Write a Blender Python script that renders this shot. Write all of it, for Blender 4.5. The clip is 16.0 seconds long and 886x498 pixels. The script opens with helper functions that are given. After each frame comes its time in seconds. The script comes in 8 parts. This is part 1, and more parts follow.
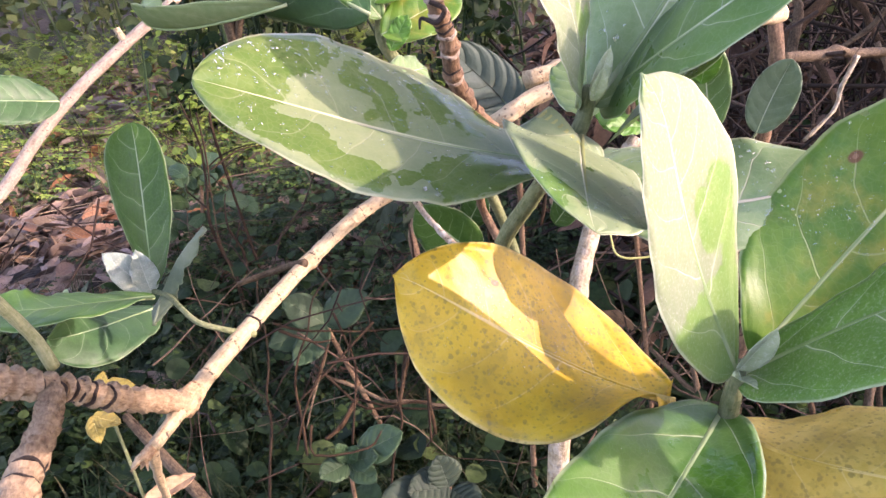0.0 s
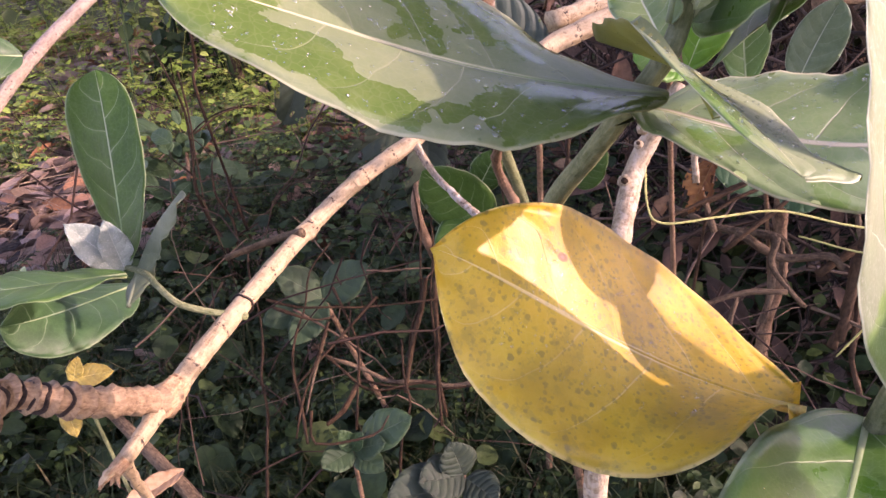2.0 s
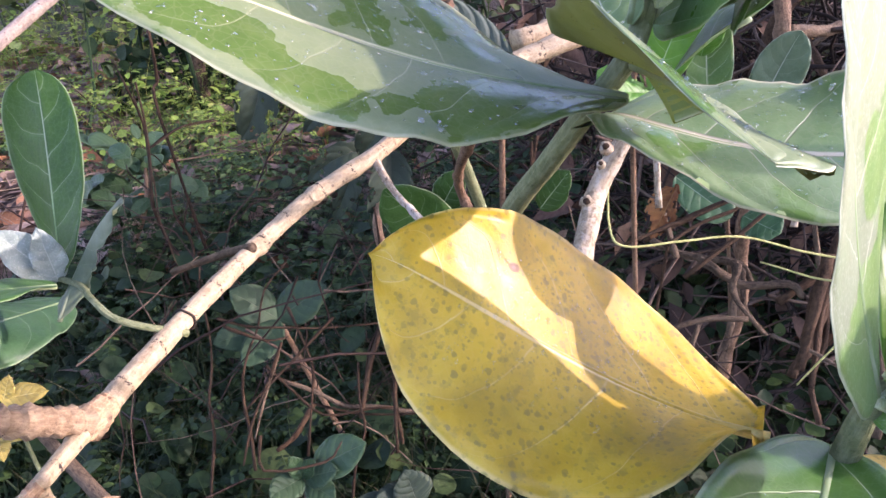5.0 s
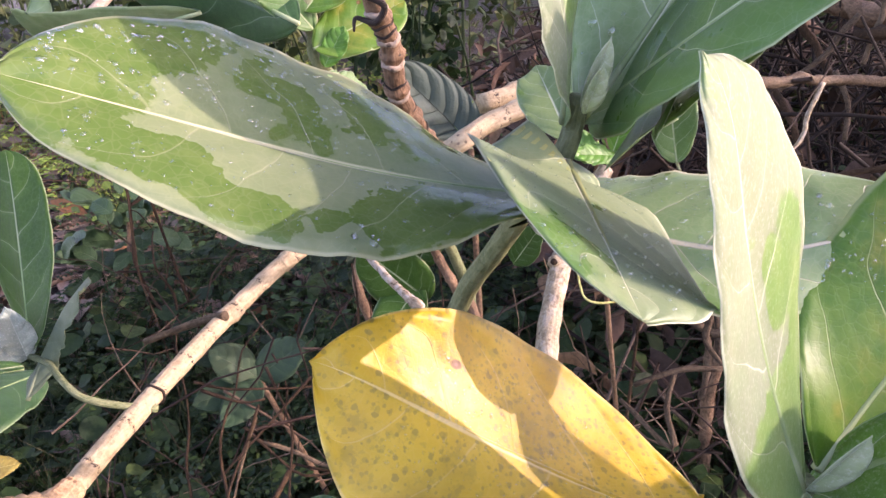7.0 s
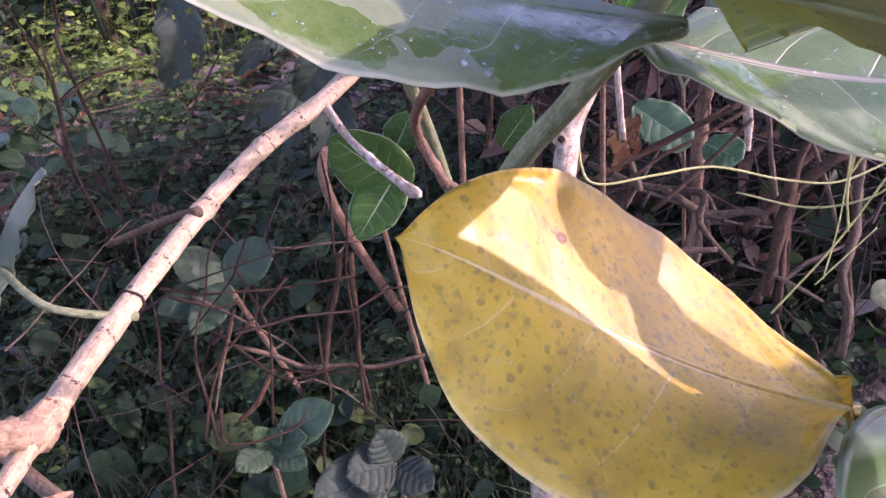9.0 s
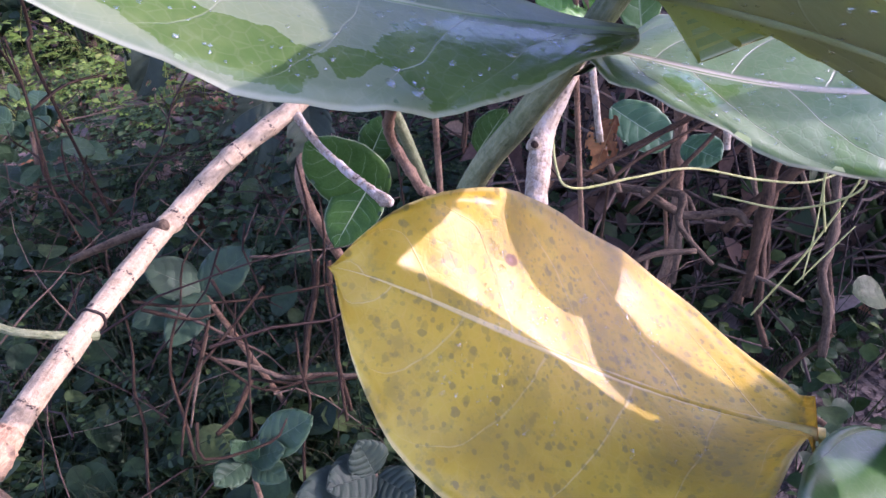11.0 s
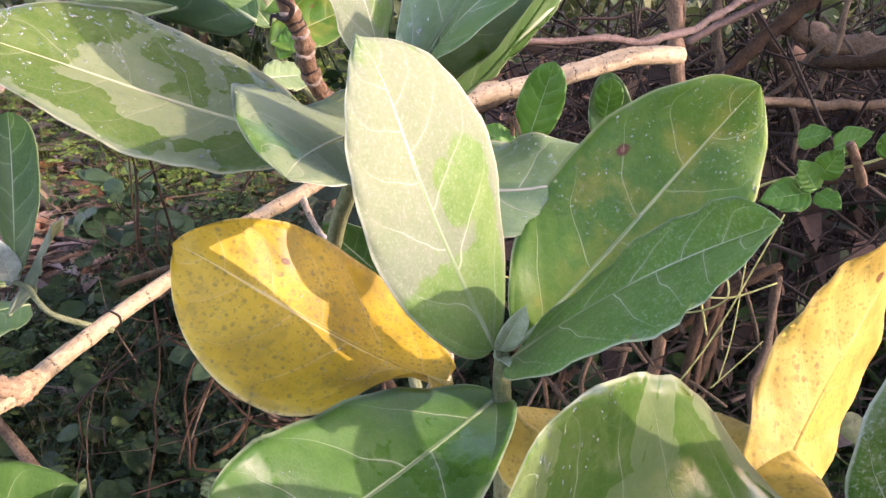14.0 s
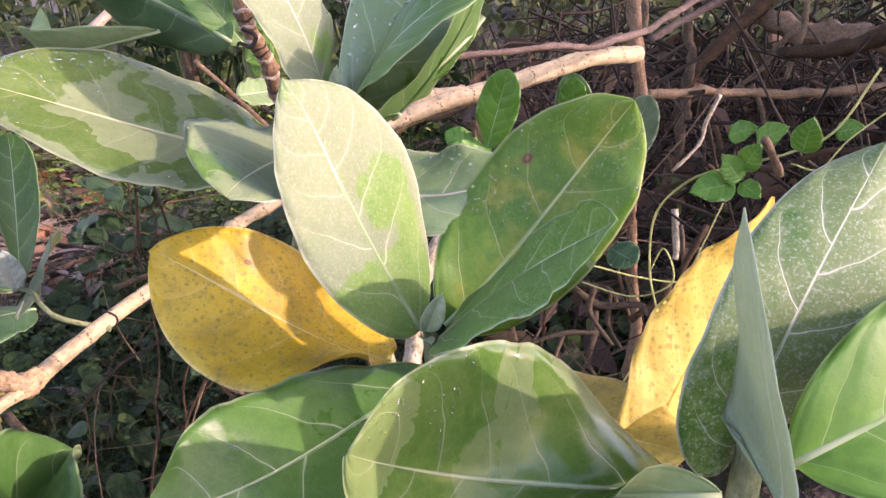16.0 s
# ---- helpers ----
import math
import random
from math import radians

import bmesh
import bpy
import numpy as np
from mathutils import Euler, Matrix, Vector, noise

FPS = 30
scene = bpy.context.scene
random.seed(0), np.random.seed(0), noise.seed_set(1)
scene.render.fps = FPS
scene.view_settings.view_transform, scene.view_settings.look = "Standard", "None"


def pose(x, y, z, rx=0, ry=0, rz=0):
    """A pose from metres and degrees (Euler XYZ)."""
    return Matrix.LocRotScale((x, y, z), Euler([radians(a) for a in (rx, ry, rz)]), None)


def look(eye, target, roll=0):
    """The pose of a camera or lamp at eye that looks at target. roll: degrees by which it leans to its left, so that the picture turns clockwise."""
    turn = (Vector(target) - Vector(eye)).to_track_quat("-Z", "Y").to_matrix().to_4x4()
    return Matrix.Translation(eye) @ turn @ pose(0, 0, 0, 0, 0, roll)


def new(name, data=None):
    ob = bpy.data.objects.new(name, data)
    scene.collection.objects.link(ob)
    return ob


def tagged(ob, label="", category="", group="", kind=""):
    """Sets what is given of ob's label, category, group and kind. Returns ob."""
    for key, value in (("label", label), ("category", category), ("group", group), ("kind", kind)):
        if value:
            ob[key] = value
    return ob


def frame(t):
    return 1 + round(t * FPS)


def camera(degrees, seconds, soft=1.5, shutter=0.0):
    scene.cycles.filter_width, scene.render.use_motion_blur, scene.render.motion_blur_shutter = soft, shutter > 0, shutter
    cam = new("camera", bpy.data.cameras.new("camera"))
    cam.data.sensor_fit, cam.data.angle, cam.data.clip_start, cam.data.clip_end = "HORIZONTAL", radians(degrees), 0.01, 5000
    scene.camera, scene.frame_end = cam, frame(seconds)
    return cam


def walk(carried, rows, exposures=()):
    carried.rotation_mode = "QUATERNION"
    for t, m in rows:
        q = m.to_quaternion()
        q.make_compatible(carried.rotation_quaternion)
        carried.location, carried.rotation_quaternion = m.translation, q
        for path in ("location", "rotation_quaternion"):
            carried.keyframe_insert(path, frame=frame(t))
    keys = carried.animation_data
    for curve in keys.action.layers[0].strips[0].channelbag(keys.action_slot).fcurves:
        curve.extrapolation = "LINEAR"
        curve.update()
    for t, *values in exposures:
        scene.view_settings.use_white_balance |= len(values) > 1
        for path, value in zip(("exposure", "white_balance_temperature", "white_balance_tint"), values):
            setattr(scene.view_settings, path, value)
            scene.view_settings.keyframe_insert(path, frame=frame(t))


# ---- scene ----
cam = camera(65.1, 16.0)
PATH = [
    (0, (0.057, 0.063, 0.731), (-0.004, 1.858, -0.148), -4.5),
    (0.5, (0.054, 0.086, 0.723), (0.107, 1.852, -0.214), -5.1),
    (1, (0.047, 0.099, 0.719), (0.076, 1.853, -0.242), -6.1),
    (1.5, (0.043, 0.115, 0.711), (0.101, 1.838, -0.303), -5.8),
    (2, (0.038, 0.122, 0.702), (-0.006, 1.875, -0.26), -4.9),
    (2.5, (0.035, 0.128, 0.694), (0.019, 1.883, -0.266), -3.7),
    (3, (0.033, 0.127, 0.688), (0.037, 1.894, -0.249), -1.2),
    (3.5, (0.032, 0.126, 0.688), (0.043, 1.897, -0.241), -0.9),
    (6, (0.053, 0.137, 0.696), (0.135, 1.944, -0.157), -2.9),
    (6.5, (0.055, 0.135, 0.702), (0.13, 1.957, -0.119), -2.6),
    (7, (0.058, 0.134, 0.707), (0.149, 1.964, -0.096), -3.2),
    (7.5, (0.048, 0.138, 0.707), (0.117, 1.933, -0.173), -3.6),
    (8, (0.035, 0.152, 0.69), (0.136, 1.879, -0.315), -3.5),
    (8.5, (0.024, 0.163, 0.682), (0.223, 1.846, -0.379), -2.5),
    (11, (0.035, 0.177, 0.682), (0.294, 1.849, -0.384), -3.5),
    (11.5, (0.043, 0.156, 0.691), (0.221, 1.95, -0.175), -1.3),
    (12, (0.054, 0.126, 0.709), (0.115, 1.972, -0.059), -0.4),
    (12.5, (0.071, 0.097, 0.714), (0.088, 1.969, 0.012), 0.4),
    (13, (0.084, 0.078, 0.716), (0.081, 1.956, 0.029), 0.6),
    (13.2, (0.092, 0.071, 0.717), (0.119, 1.956, 0.047), 0.6),
    (13.5, (0.105, 0.064, 0.714), (0.157, 1.932, 0.0), 0.2),
    (14, (0.124, 0.05, 0.708), (0.158, 1.895, -0.063), -0.4),
    (14.5, (0.134, 0.039, 0.708), (0.183, 1.867, -0.102), 0.0),
    (15, (0.138, 0.026, 0.712), (0.168, 1.868, -0.067), -0.7),
    (15.5, (0.145, 0.017, 0.721), (0.171, 1.86, -0.054), -1.4),
    (16, (0.153, 0.009, 0.726), (0.171, 1.847, -0.062), -2.5),
]
EXPOSURES = [(0, 2.85, 7230, 42), (1.4, 2.72, 7230, 46), (2, 2.55, 7430, 57), (3, 2.6, 6130, 63), (3.5, 2.68, 6130, 61), (6, 2.69, 6730, 34), (7, 2.62, 7030, 44), (7.5, 2.62, 7030, 43), (8, 2.5, 7230, 61), (8.5, 2.55, 6730, 66), (11, 2.5, 5650, 55), (11.5, 2.55, 5550, 47), (12, 2.72, 5830, 37), (12.5, 2.62, 6430, 40), (13, 2.65, 6930, 38), (13.5, 2.65, 7230, 40), (14.2, 2.52, 7230, 41), (16, 2.52, 7230, 44)]
SKY, SUN = 0.163, 1.2
SPOT_Y = ((0.59, -0.5, 0.016),)
SPOT_G = ((0.61, -0.62, 0.022),)
walk(cam, [(t, look(eye, target, roll)) for t, eye, target, roll in PATH], EXPOSURES)

# ---- daylight: a low sun from the right, clear sky ----
SUN_AZ, SUN_EL = 98.0, 23.0
sun_dir = Vector((math.sin(radians(SUN_AZ)) * math.cos(radians(SUN_EL)), math.cos(radians(SUN_AZ)) * math.cos(radians(SUN_EL)), math.sin(radians(SUN_EL))))
world = bpy.data.worlds.new("sky")
scene.world = world
world.use_nodes = True
wn = world.node_tree
sky = wn.nodes.new("ShaderNodeTexSky")
sky.sky_type, sky.sun_disc = "NISHITA", False
sky.dust_density, sky.air_density, sky.ozone_density = 1.0, 0.9, 0.8
sky.sun_elevation, sky.sun_rotation = radians(SUN_EL), radians(SUN_AZ)
wn.links.new(sky.outputs[0], wn.nodes["Background"].inputs[0])
wn.nodes["Background"].inputs[1].default_value = SKY
sun = new("sun", bpy.data.lights.new("sun", "SUN"))
sun.data.energy, sun.data.angle, sun.data.color = SUN, radians(0.6), (1.0, 0.93, 0.82)
sun.matrix_world = look((3, 0, 4), Vector((3, 0, 4)) - sun_dir)


# ---- materials ----
class Nodes:
    """A small helper that strings shader nodes together."""

    def __init__(self, name):
        self.mat = bpy.data.materials.new(name)
        self.mat.use_nodes = True
        self.t = self.mat.node_tree
        self.bsdf = self.t.nodes["Principled BSDF"]
        self.out = self.t.nodes["Material Output"]

    def put(self, sock, value):
        if isinstance(value, bpy.types.NodeSocket):
            self.t.links.new(value, sock)
        elif isinstance(value, (tuple, list)) and len(value) == 3 and sock.type == "RGBA":
            sock.default_value = (*value, 1)
        else:
            sock.default_value = value

    def math(self, op, a, b=0.0, c=0.0):
        n = self.t.nodes.new("ShaderNodeMath")
        n.operation = op
        for s, v in zip(n.inputs, (a, b, c)):
            self.put(s, v)
        return n.outputs[0]

    def ramp(self, v, lo, hi, out0=0.0, out1=1.0):
        n = self.t.nodes.new("ShaderNodeMapRange")
        n.interpolation_type = "SMOOTHSTEP"
        for i, x in enumerate((v, lo, hi, out0, out1)):
            self.put(n.inputs[i], x)
        return n.outputs[0]

    def mix(self, f, a, b):
        n = self.t.nodes.new("ShaderNodeMix")
        n.data_type = "RGBA"
        self.put(n.inputs[0], f), self.put(n.inputs[6], a), self.put(n.inputs[7], b)
        return n.outputs[2]

    def noise(self, vec, scale, detail=3.0, rough=0.55):
        n = self.t.nodes.new("ShaderNodeTexNoise")
        self.put(n.inputs["Vector"], vec)
        n.inputs["Scale"].default_value, n.inputs["Detail"].default_value, n.inputs["Roughness"].default_value = scale, detail, rough
        return n.outputs[0]

    def cells(self, vec, scale, feature="F1"):
        n = self.t.nodes.new("ShaderNodeTexVoronoi")
        n.feature = feature
        self.put(n.inputs["Vector"], vec)
        n.inputs["Scale"].default_value = scale
        return n

    def bump(self, height, strength, dist):
        n = self.t.nodes.new("ShaderNodeBump")
        self.put(n.inputs["Height"], height)
        n.inputs["Strength"].default_value, n.inputs["Distance"].default_value = strength, dist
        return n.outputs[0]

    def coords(self, which="Object"):
        return self.t.nodes.new("ShaderNodeTexCoord").outputs[which]

    def random(self):
        return self.t.nodes.new("ShaderNodeObjectInfo").outputs["Random"]

    def island(self):
        return self.t.nodes.new("ShaderNodeNewGeometry").outputs["Random Per Island"]

    def done(self, colour, rough, normal=None, trans=0.0, trans_colour=None, spec=0.5, sheen=0.0):
        b = self.bsdf
        self.put(b.inputs["Base Color"], colour), self.put(b.inputs["Roughness"], rough)
        b.inputs["Specular IOR Level"].default_value = spec
        b.inputs["Sheen Weight"].default_value = sheen
        if normal is not None:
            self.put(b.inputs["Normal"], normal)
        if trans:
            tr, mx = self.t.nodes.new("ShaderNodeBsdfTranslucent"), self.t.nodes.new("ShaderNodeMixShader")
            self.put(tr.inputs[0], trans_colour if trans_colour is not None else colour)
            if normal is not None:
                self.put(tr.inputs["Normal"], normal)
            mx.inputs[0].default_value = trans
            self.t.links.new(b.outputs[0], mx.inputs[1])
            self.t.links.new(tr.outputs[0], mx.inputs[2])
            self.t.links.new(mx.outputs[0], self.out.inputs[0])
        return self.mat


def leaf_material(name, deep, light, vein, bloom=(0.42, 0.46, 0.34), wax=0.0, wet=0.0, spots=0.0, spot_at=None, rough=0.45, trans=0.25, glow=(0.25, 0.4, 0.05), relief=1.0, patches=(), veins=6.0, fuzz=0.0, seed=0.0, sv_amount=0.55, mottle=None, ridge=-0.3, spec=0.3, ribs=1.2):
    """A broad leaf: u runs from base to tip, v across. Midrib, curved side veins, mottling, wax bloom rubbed or wetted
    off in patches (some patches put shade or sun into the colour), spots.
    """
    n = Nodes(name)
    sep = n.t.nodes.new("ShaderNodeSeparateXYZ")
    uv = n.coords("UV")
    n.put(sep.inputs[0], uv)
    u = sep.outputs[0]
    sv = n.math("MULTIPLY_ADD", sep.outputs[1], 2.0, -1.0)
    v = n.math("ABSOLUTE", sv)
    obj = n.coords("Object")
    off = n.t.nodes.new("ShaderNodeVectorMath")
    off.operation = "ADD"
    n.put(off.inputs[0], obj)
    off.inputs[1].default_value = (seed, seed * 0.7, -seed)
    obj = off.outputs[0]
    wob = n.noise(obj, 60, 2)
    # midrib
    half = n.math("MULTIPLY_ADD", u, -0.03 * ribs, 0.038 * ribs)
    rib = n.ramp(v, half, n.math("MULTIPLY", half, 0.35))
    # side veins, unevenly spaced and staggered from one half to the other, bending forward into loops near the margin
    half_side = n.math("GREATER_THAN", sv, 0.0)
    slip = n.t.nodes.new("ShaderNodeCombineXYZ")
    n.put(slip.inputs[0], n.math("MULTIPLY", u, 7.0)), n.put(slip.inputs[1], n.math("MULTIPLY_ADD", half_side, 5.0, seed))
    slide = n.math("MULTIPLY_ADD", n.noise(slip.outputs[0], 1.0, 1), 0.1, -0.05)
    bend = n.math("ADD", n.math("MULTIPLY", n.math("POWER", v, 1.3), -0.2), n.math("MULTIPLY", n.math("POWER", v, 7.0), -0.1))
    x = n.math("ADD", n.math("MULTIPLY", n.math("ADD", n.math("ADD", n.math("ADD", u, bend), slide), n.math("MULTIPLY", wob, 0.03)), veins), n.math("MULTIPLY", half_side, 0.42))
    saw = n.math("ABSOLUTE", n.math("SUBTRACT", n.math("FRACT", x), 0.5))
    sidev = n.math("MULTIPLY", n.ramp(saw, n.math("MULTIPLY_ADD", v, -0.016, 0.026), 0.003), n.ramp(v, 0.97, 0.6, 0.25, 1.0))
    halo = n.math("MULTIPLY", n.ramp(saw, 0.14, 0.0), n.ramp(v, 0.95, 0.3, 0.0, 0.12))
    net = n.cells(obj, 330, "DISTANCE_TO_EDGE").outputs[0]
    nets = n.ramp(net, 0.09, 0.0)
    anyvein = n.math("MAXIMUM", rib, n.math("MULTIPLY", n.math("MAXIMUM", sidev, halo), sv_amount))
    pillow = n.ramp(saw, 0.0, 0.4)
    big, small = n.noise(obj, 28, 3), n.noise(obj, 210, 3)
    col = n.mix(n.ramp(n.math("MULTIPLY_ADD", small, 0.4, n.math("MULTIPLY", big, 0.6)), 0.4, 0.6), deep, light)
    if mottle:
        cloud = n.math("ADD", n.noise(obj, 48, 4, 0.65), n.math("MULTIPLY_ADD", v, -0.16, n.math("MULTIPLY", n.ramp(saw, 0.05, 0.3), -0.06)))
        col = n.mix(n.ramp(cloud, 0.36, 0.6, 0.0, 0.95), col, mottle)
    # between the veins the blade is a little deeper
    col = n.mix(n.math("MULTIPLY", n.ramp(saw, 0.1, 0.5), 0.25), col, deep)
    wet_shade_mask = None
    if wax or wet:
        blot = n.noise(obj, 34, 4, 0.5)
        for (pu, pv, ru, rv, amount) in patches:
            a = n.math("DIVIDE", n.math("SUBTRACT", u, pu), ru)
            b = n.math("DIVIDE", n.math("SUBTRACT", sv, pv), rv)
            d = n.math("SQRT", n.math("ADD", n.math("MULTIPLY", a, a), n.math("MULTIPLY", b, b)))
            d = n.math("ADD", d, n.math("MULTIPLY_ADD", n.noise(obj, 95, 4, 0.6), 1.3, -0.65))
            blot = n.math("ADD", blot, n.ramp(d, 1.2, 0.6, 0.0, float(amount)))
        wet_shade_mask = n.ramp(blot, 0.58 - 0.1 * wet, 0.65 - 0.1 * wet)
        dry = n.math("MULTIPLY", n.math("SUBTRACT", 1.0, wet_shade_mask), wax)
        dry = n.math("MULTIPLY", dry, n.ramp(small, 0.2, 0.8, 0.75, 1.0))
        col = n.mix(dry, col, bloom)
    bent = n.t.nodes.new("ShaderNodeVectorMath")
    bent.operation = "MULTIPLY_ADD"
    n.put(bent.inputs[0], n.noise(obj, 300, 2))
    bent.inputs[1].default_value = (0.004, 0.004, 0.004)
    n.put(bent.inputs[2], obj)
    fine = n.ramp(n.cells(bent.outputs[0], 150, "DISTANCE_TO_EDGE").outputs[0], 0.045, 0.0)
    col = n.mix(n.math("MULTIPLY_ADD", nets, 0.06, n.math("MULTIPLY", fine, 0.06 * sv_amount)), col, vein)
    col = n.mix(n.math("MULTIPLY", anyvein, 0.9), col, vein)
    col = n.mix(n.ramp(v, 0.955, 0.985, 0.0, 0.6), col, vein)
    if spots:
        mott, blotch, edge = n.noise(obj, 55, 3, 0.55), n.noise(obj, 280, 4, 0.62), n.noise(obj, 420, 3)
        col = n.mix(n.ramp(mott, 0.42, 0.66, 0.0, 0.55 * spots), col, tuple(0.55 * x for x in deep[:2]) + (0.03,))
        col = n.mix(n.ramp(n.math("MULTIPLY_ADD", mott, 0.35, blotch), 0.7, 0.8, 0.0, 0.4 * spots), col, (0.22, 0.2, 0.05))
        for size, lo, many in ((330, 0.34, 0.6), (560, 0.36, 0.55)):
            dots = n.cells(obj, size)
            pick = n.t.nodes.new("ShaderNodeSeparateColor")
            n.put(pick.inputs[0], dots.outputs["Color"])
            near = n.math("ADD", dots.outputs["Distance"], n.math("MULTIPLY_ADD", edge, 1.0, -0.5))
            dot = n.math("MULTIPLY", n.ramp(near, lo, lo - 0.16), n.math("GREATER_THAN", many, pick.outputs[0]))
            dot = n.math("MULTIPLY", dot, n.math("MULTIPLY_ADD", pick.outputs[1], 0.4, 0.35))
            col = n.mix(n.math("MULTIPLY", dot, spots), col, (0.13, 0.135, 0.055))
        col = n.mix(n.math("MULTIPLY", rib, 0.8), col, vein)
    if spot_at:
        for pu, pv, r in spot_at:
            a = n.math("MULTIPLY", n.math("SUBTRACT", u, pu), 1.0)
            b = n.math("MULTIPLY", n.math("SUBTRACT", sv, pv), 0.36)
            d = n.math("SQRT", n.math("ADD", n.math("MULTIPLY", a, a), n.math("MULTIPLY", b, b)))
            d = n.math("ADD", d, n.math("MULTIPLY_ADD", small, 0.012, -0.006))
            col = n.mix(n.ramp(d, r * 1.2, r * 0.8), col, (0.11, 0.03, 0.018))
            col = n.mix(n.ramp(d, r * 0.5, r * 0.35), col, (0.19, 0.09, 0.055))
    if fuzz:
        hair = n.noise(obj, 900, 2, 0.7)
        col = n.mix(n.math("MULTIPLY", n.ramp(hair, 0.5, 0.75), fuzz), col, (0.8, 0.8, 0.7))
    h = n.math("ADD", n.math("MULTIPLY_ADD", pillow, 0.3, n.math("MULTIPLY", anyvein, ridge)), n.math("ADD", n.math("MULTIPLY", big, 0.6), n.math("ADD", n.math("MULTIPLY", small, 0.16), n.math("MULTIPLY", n.math("ADD", nets, fine), -0.012))))
    nor = n.bump(h, 0.55 * relief, 0.0016)
    rg = n.math("MULTIPLY_ADD", small, 0.25, rough - 0.1)
    if wet_shade_mask is not None:
        rg = n.math("SUBTRACT", rg, n.math("MULTIPLY", wet_shade_mask, 0.26))
    return n.done(col, rg, nor, trans, glow, spec=spec, sheen=0.05 if fuzz else 0.0)


def bark_material(name, a, b, rough=0.75, scale=90, marks=0.0, mark=(0.05, 0.035, 0.03), stretch=0.25, scars=0.0, lichen=0.0):
    """Bark: streaks along the stem, fine grain, pale and dark flecks, scars."""
    n = Nodes(name)
    mp = n.t.nodes.new("ShaderNodeMapping")
    n.put(mp.inputs[0], n.coords("UV"))
    mp.inputs["Scale"].default_value = (1.0, stretch, 1.0)
    streak = n.noise(mp.outputs[0], scale * 7, 4, 0.6)
    obj = n.coords("Object")
    fine, big, grain = n.noise(obj, 330, 5, 0.65), n.noise(obj, 38, 4, 0.6), n.noise(obj, 1300, 2, 0.6)
    tone = n.math("ADD", n.math("MULTIPLY", streak, 0.35), n.math("ADD", n.math("MULTIPLY", fine, 0.35), n.math("MULTIPLY", big, 0.3)))
    col = n.mix(n.ramp(tone, 0.38, 0.62), a, b)
    col = n.mix(n.ramp(n.math("MULTIPLY_ADD", fine, 0.7, n.math("MULTIPLY", big, 0.3)), 0.42, 0.32, 0.0, 0.65), col, tuple(0.35 * x for x in a))
    col = n.mix(n.ramp(grain, 0.6, 0.75, 0.0, 0.3), col, tuple(0.5 * x for x in a))
    if marks:
        vo = n.cells(obj, 170)
        d = n.math("ADD", vo.outputs["Distance"], n.math("MULTIPLY_ADD", fine, 0.5, -0.25))
        col = n.mix(n.math("MULTIPLY", n.ramp(d, 0.24, 0.12), n.math("MULTIPLY", n.ramp(big, 0.46, 0.58), marks)), col, mark)
    if scars:
        along = n.t.nodes.new("ShaderNodeSeparateXYZ")
        n.put(along.inputs[0], n.coords("UV"))
        ring = n.math("ABSOLUTE", n.math("SUBTRACT", n.math("FRACT", n.math("ADD", n.math("MULTIPLY", along.outputs[1], 1 / scars), n.math("MULTIPLY", n.noise(obj, 90, 2), 0.22))), 0.5))
        spot = n.math("MULTIPLY", n.ramp(ring, 0.06, 0.03), n.ramp(n.noise(obj, 620, 2), 0.5, 0.6))
        col = n.mix(spot, col, (0.03, 0.022, 0.018))
    if lichen:
        col = n.mix(n.ramp(n.noise(obj, 150, 4, 0.6), 0.5, 0.58, 0.0, lichen), col, (0.46, 0.44, 0.38))
    h = n.math("ADD", n.math("MULTIPLY", fine, 0.7), n.math("ADD", n.math("MULTIPLY", streak, 0.5), n.math("ADD", n.math("MULTIPLY", big, 0.8), n.math("MULTIPLY", grain, 0.15))))
    nor = n.bump(h, 0.8, 0.0022)
    return n.done(col, n.math("MULTIPLY_ADD", fine, 0.2, rough - 0.1), nor, spec=0.15)


def swarm_material(name, a, b, c, rough=0.6, trans=0.3, glow=None, spec=0.2):
    """Many small leaves or blades in one mesh; each island its own tint."""
    n = Nodes(name)
    r = n.island()
    col = n.mix(n.ramp(r, 0.0, 0.6), a, b)
    col = n.mix(n.ramp(r, 0.72, 1.0), col, c)
    fine = n.noise(n.coords("Object"), 160, 3)
    col = n.mix(n.ramp(fine, 0.3, 0.75, 0.0, 0.45), col, tuple(0.55 * x for x in a))
    nor = n.bump(fine, 0.5, 0.002)
    return n.done(col, n.math("MULTIPLY_ADD", fine, 0.3, rough - 0.15), nor, trans, glow or col, spec=spec)


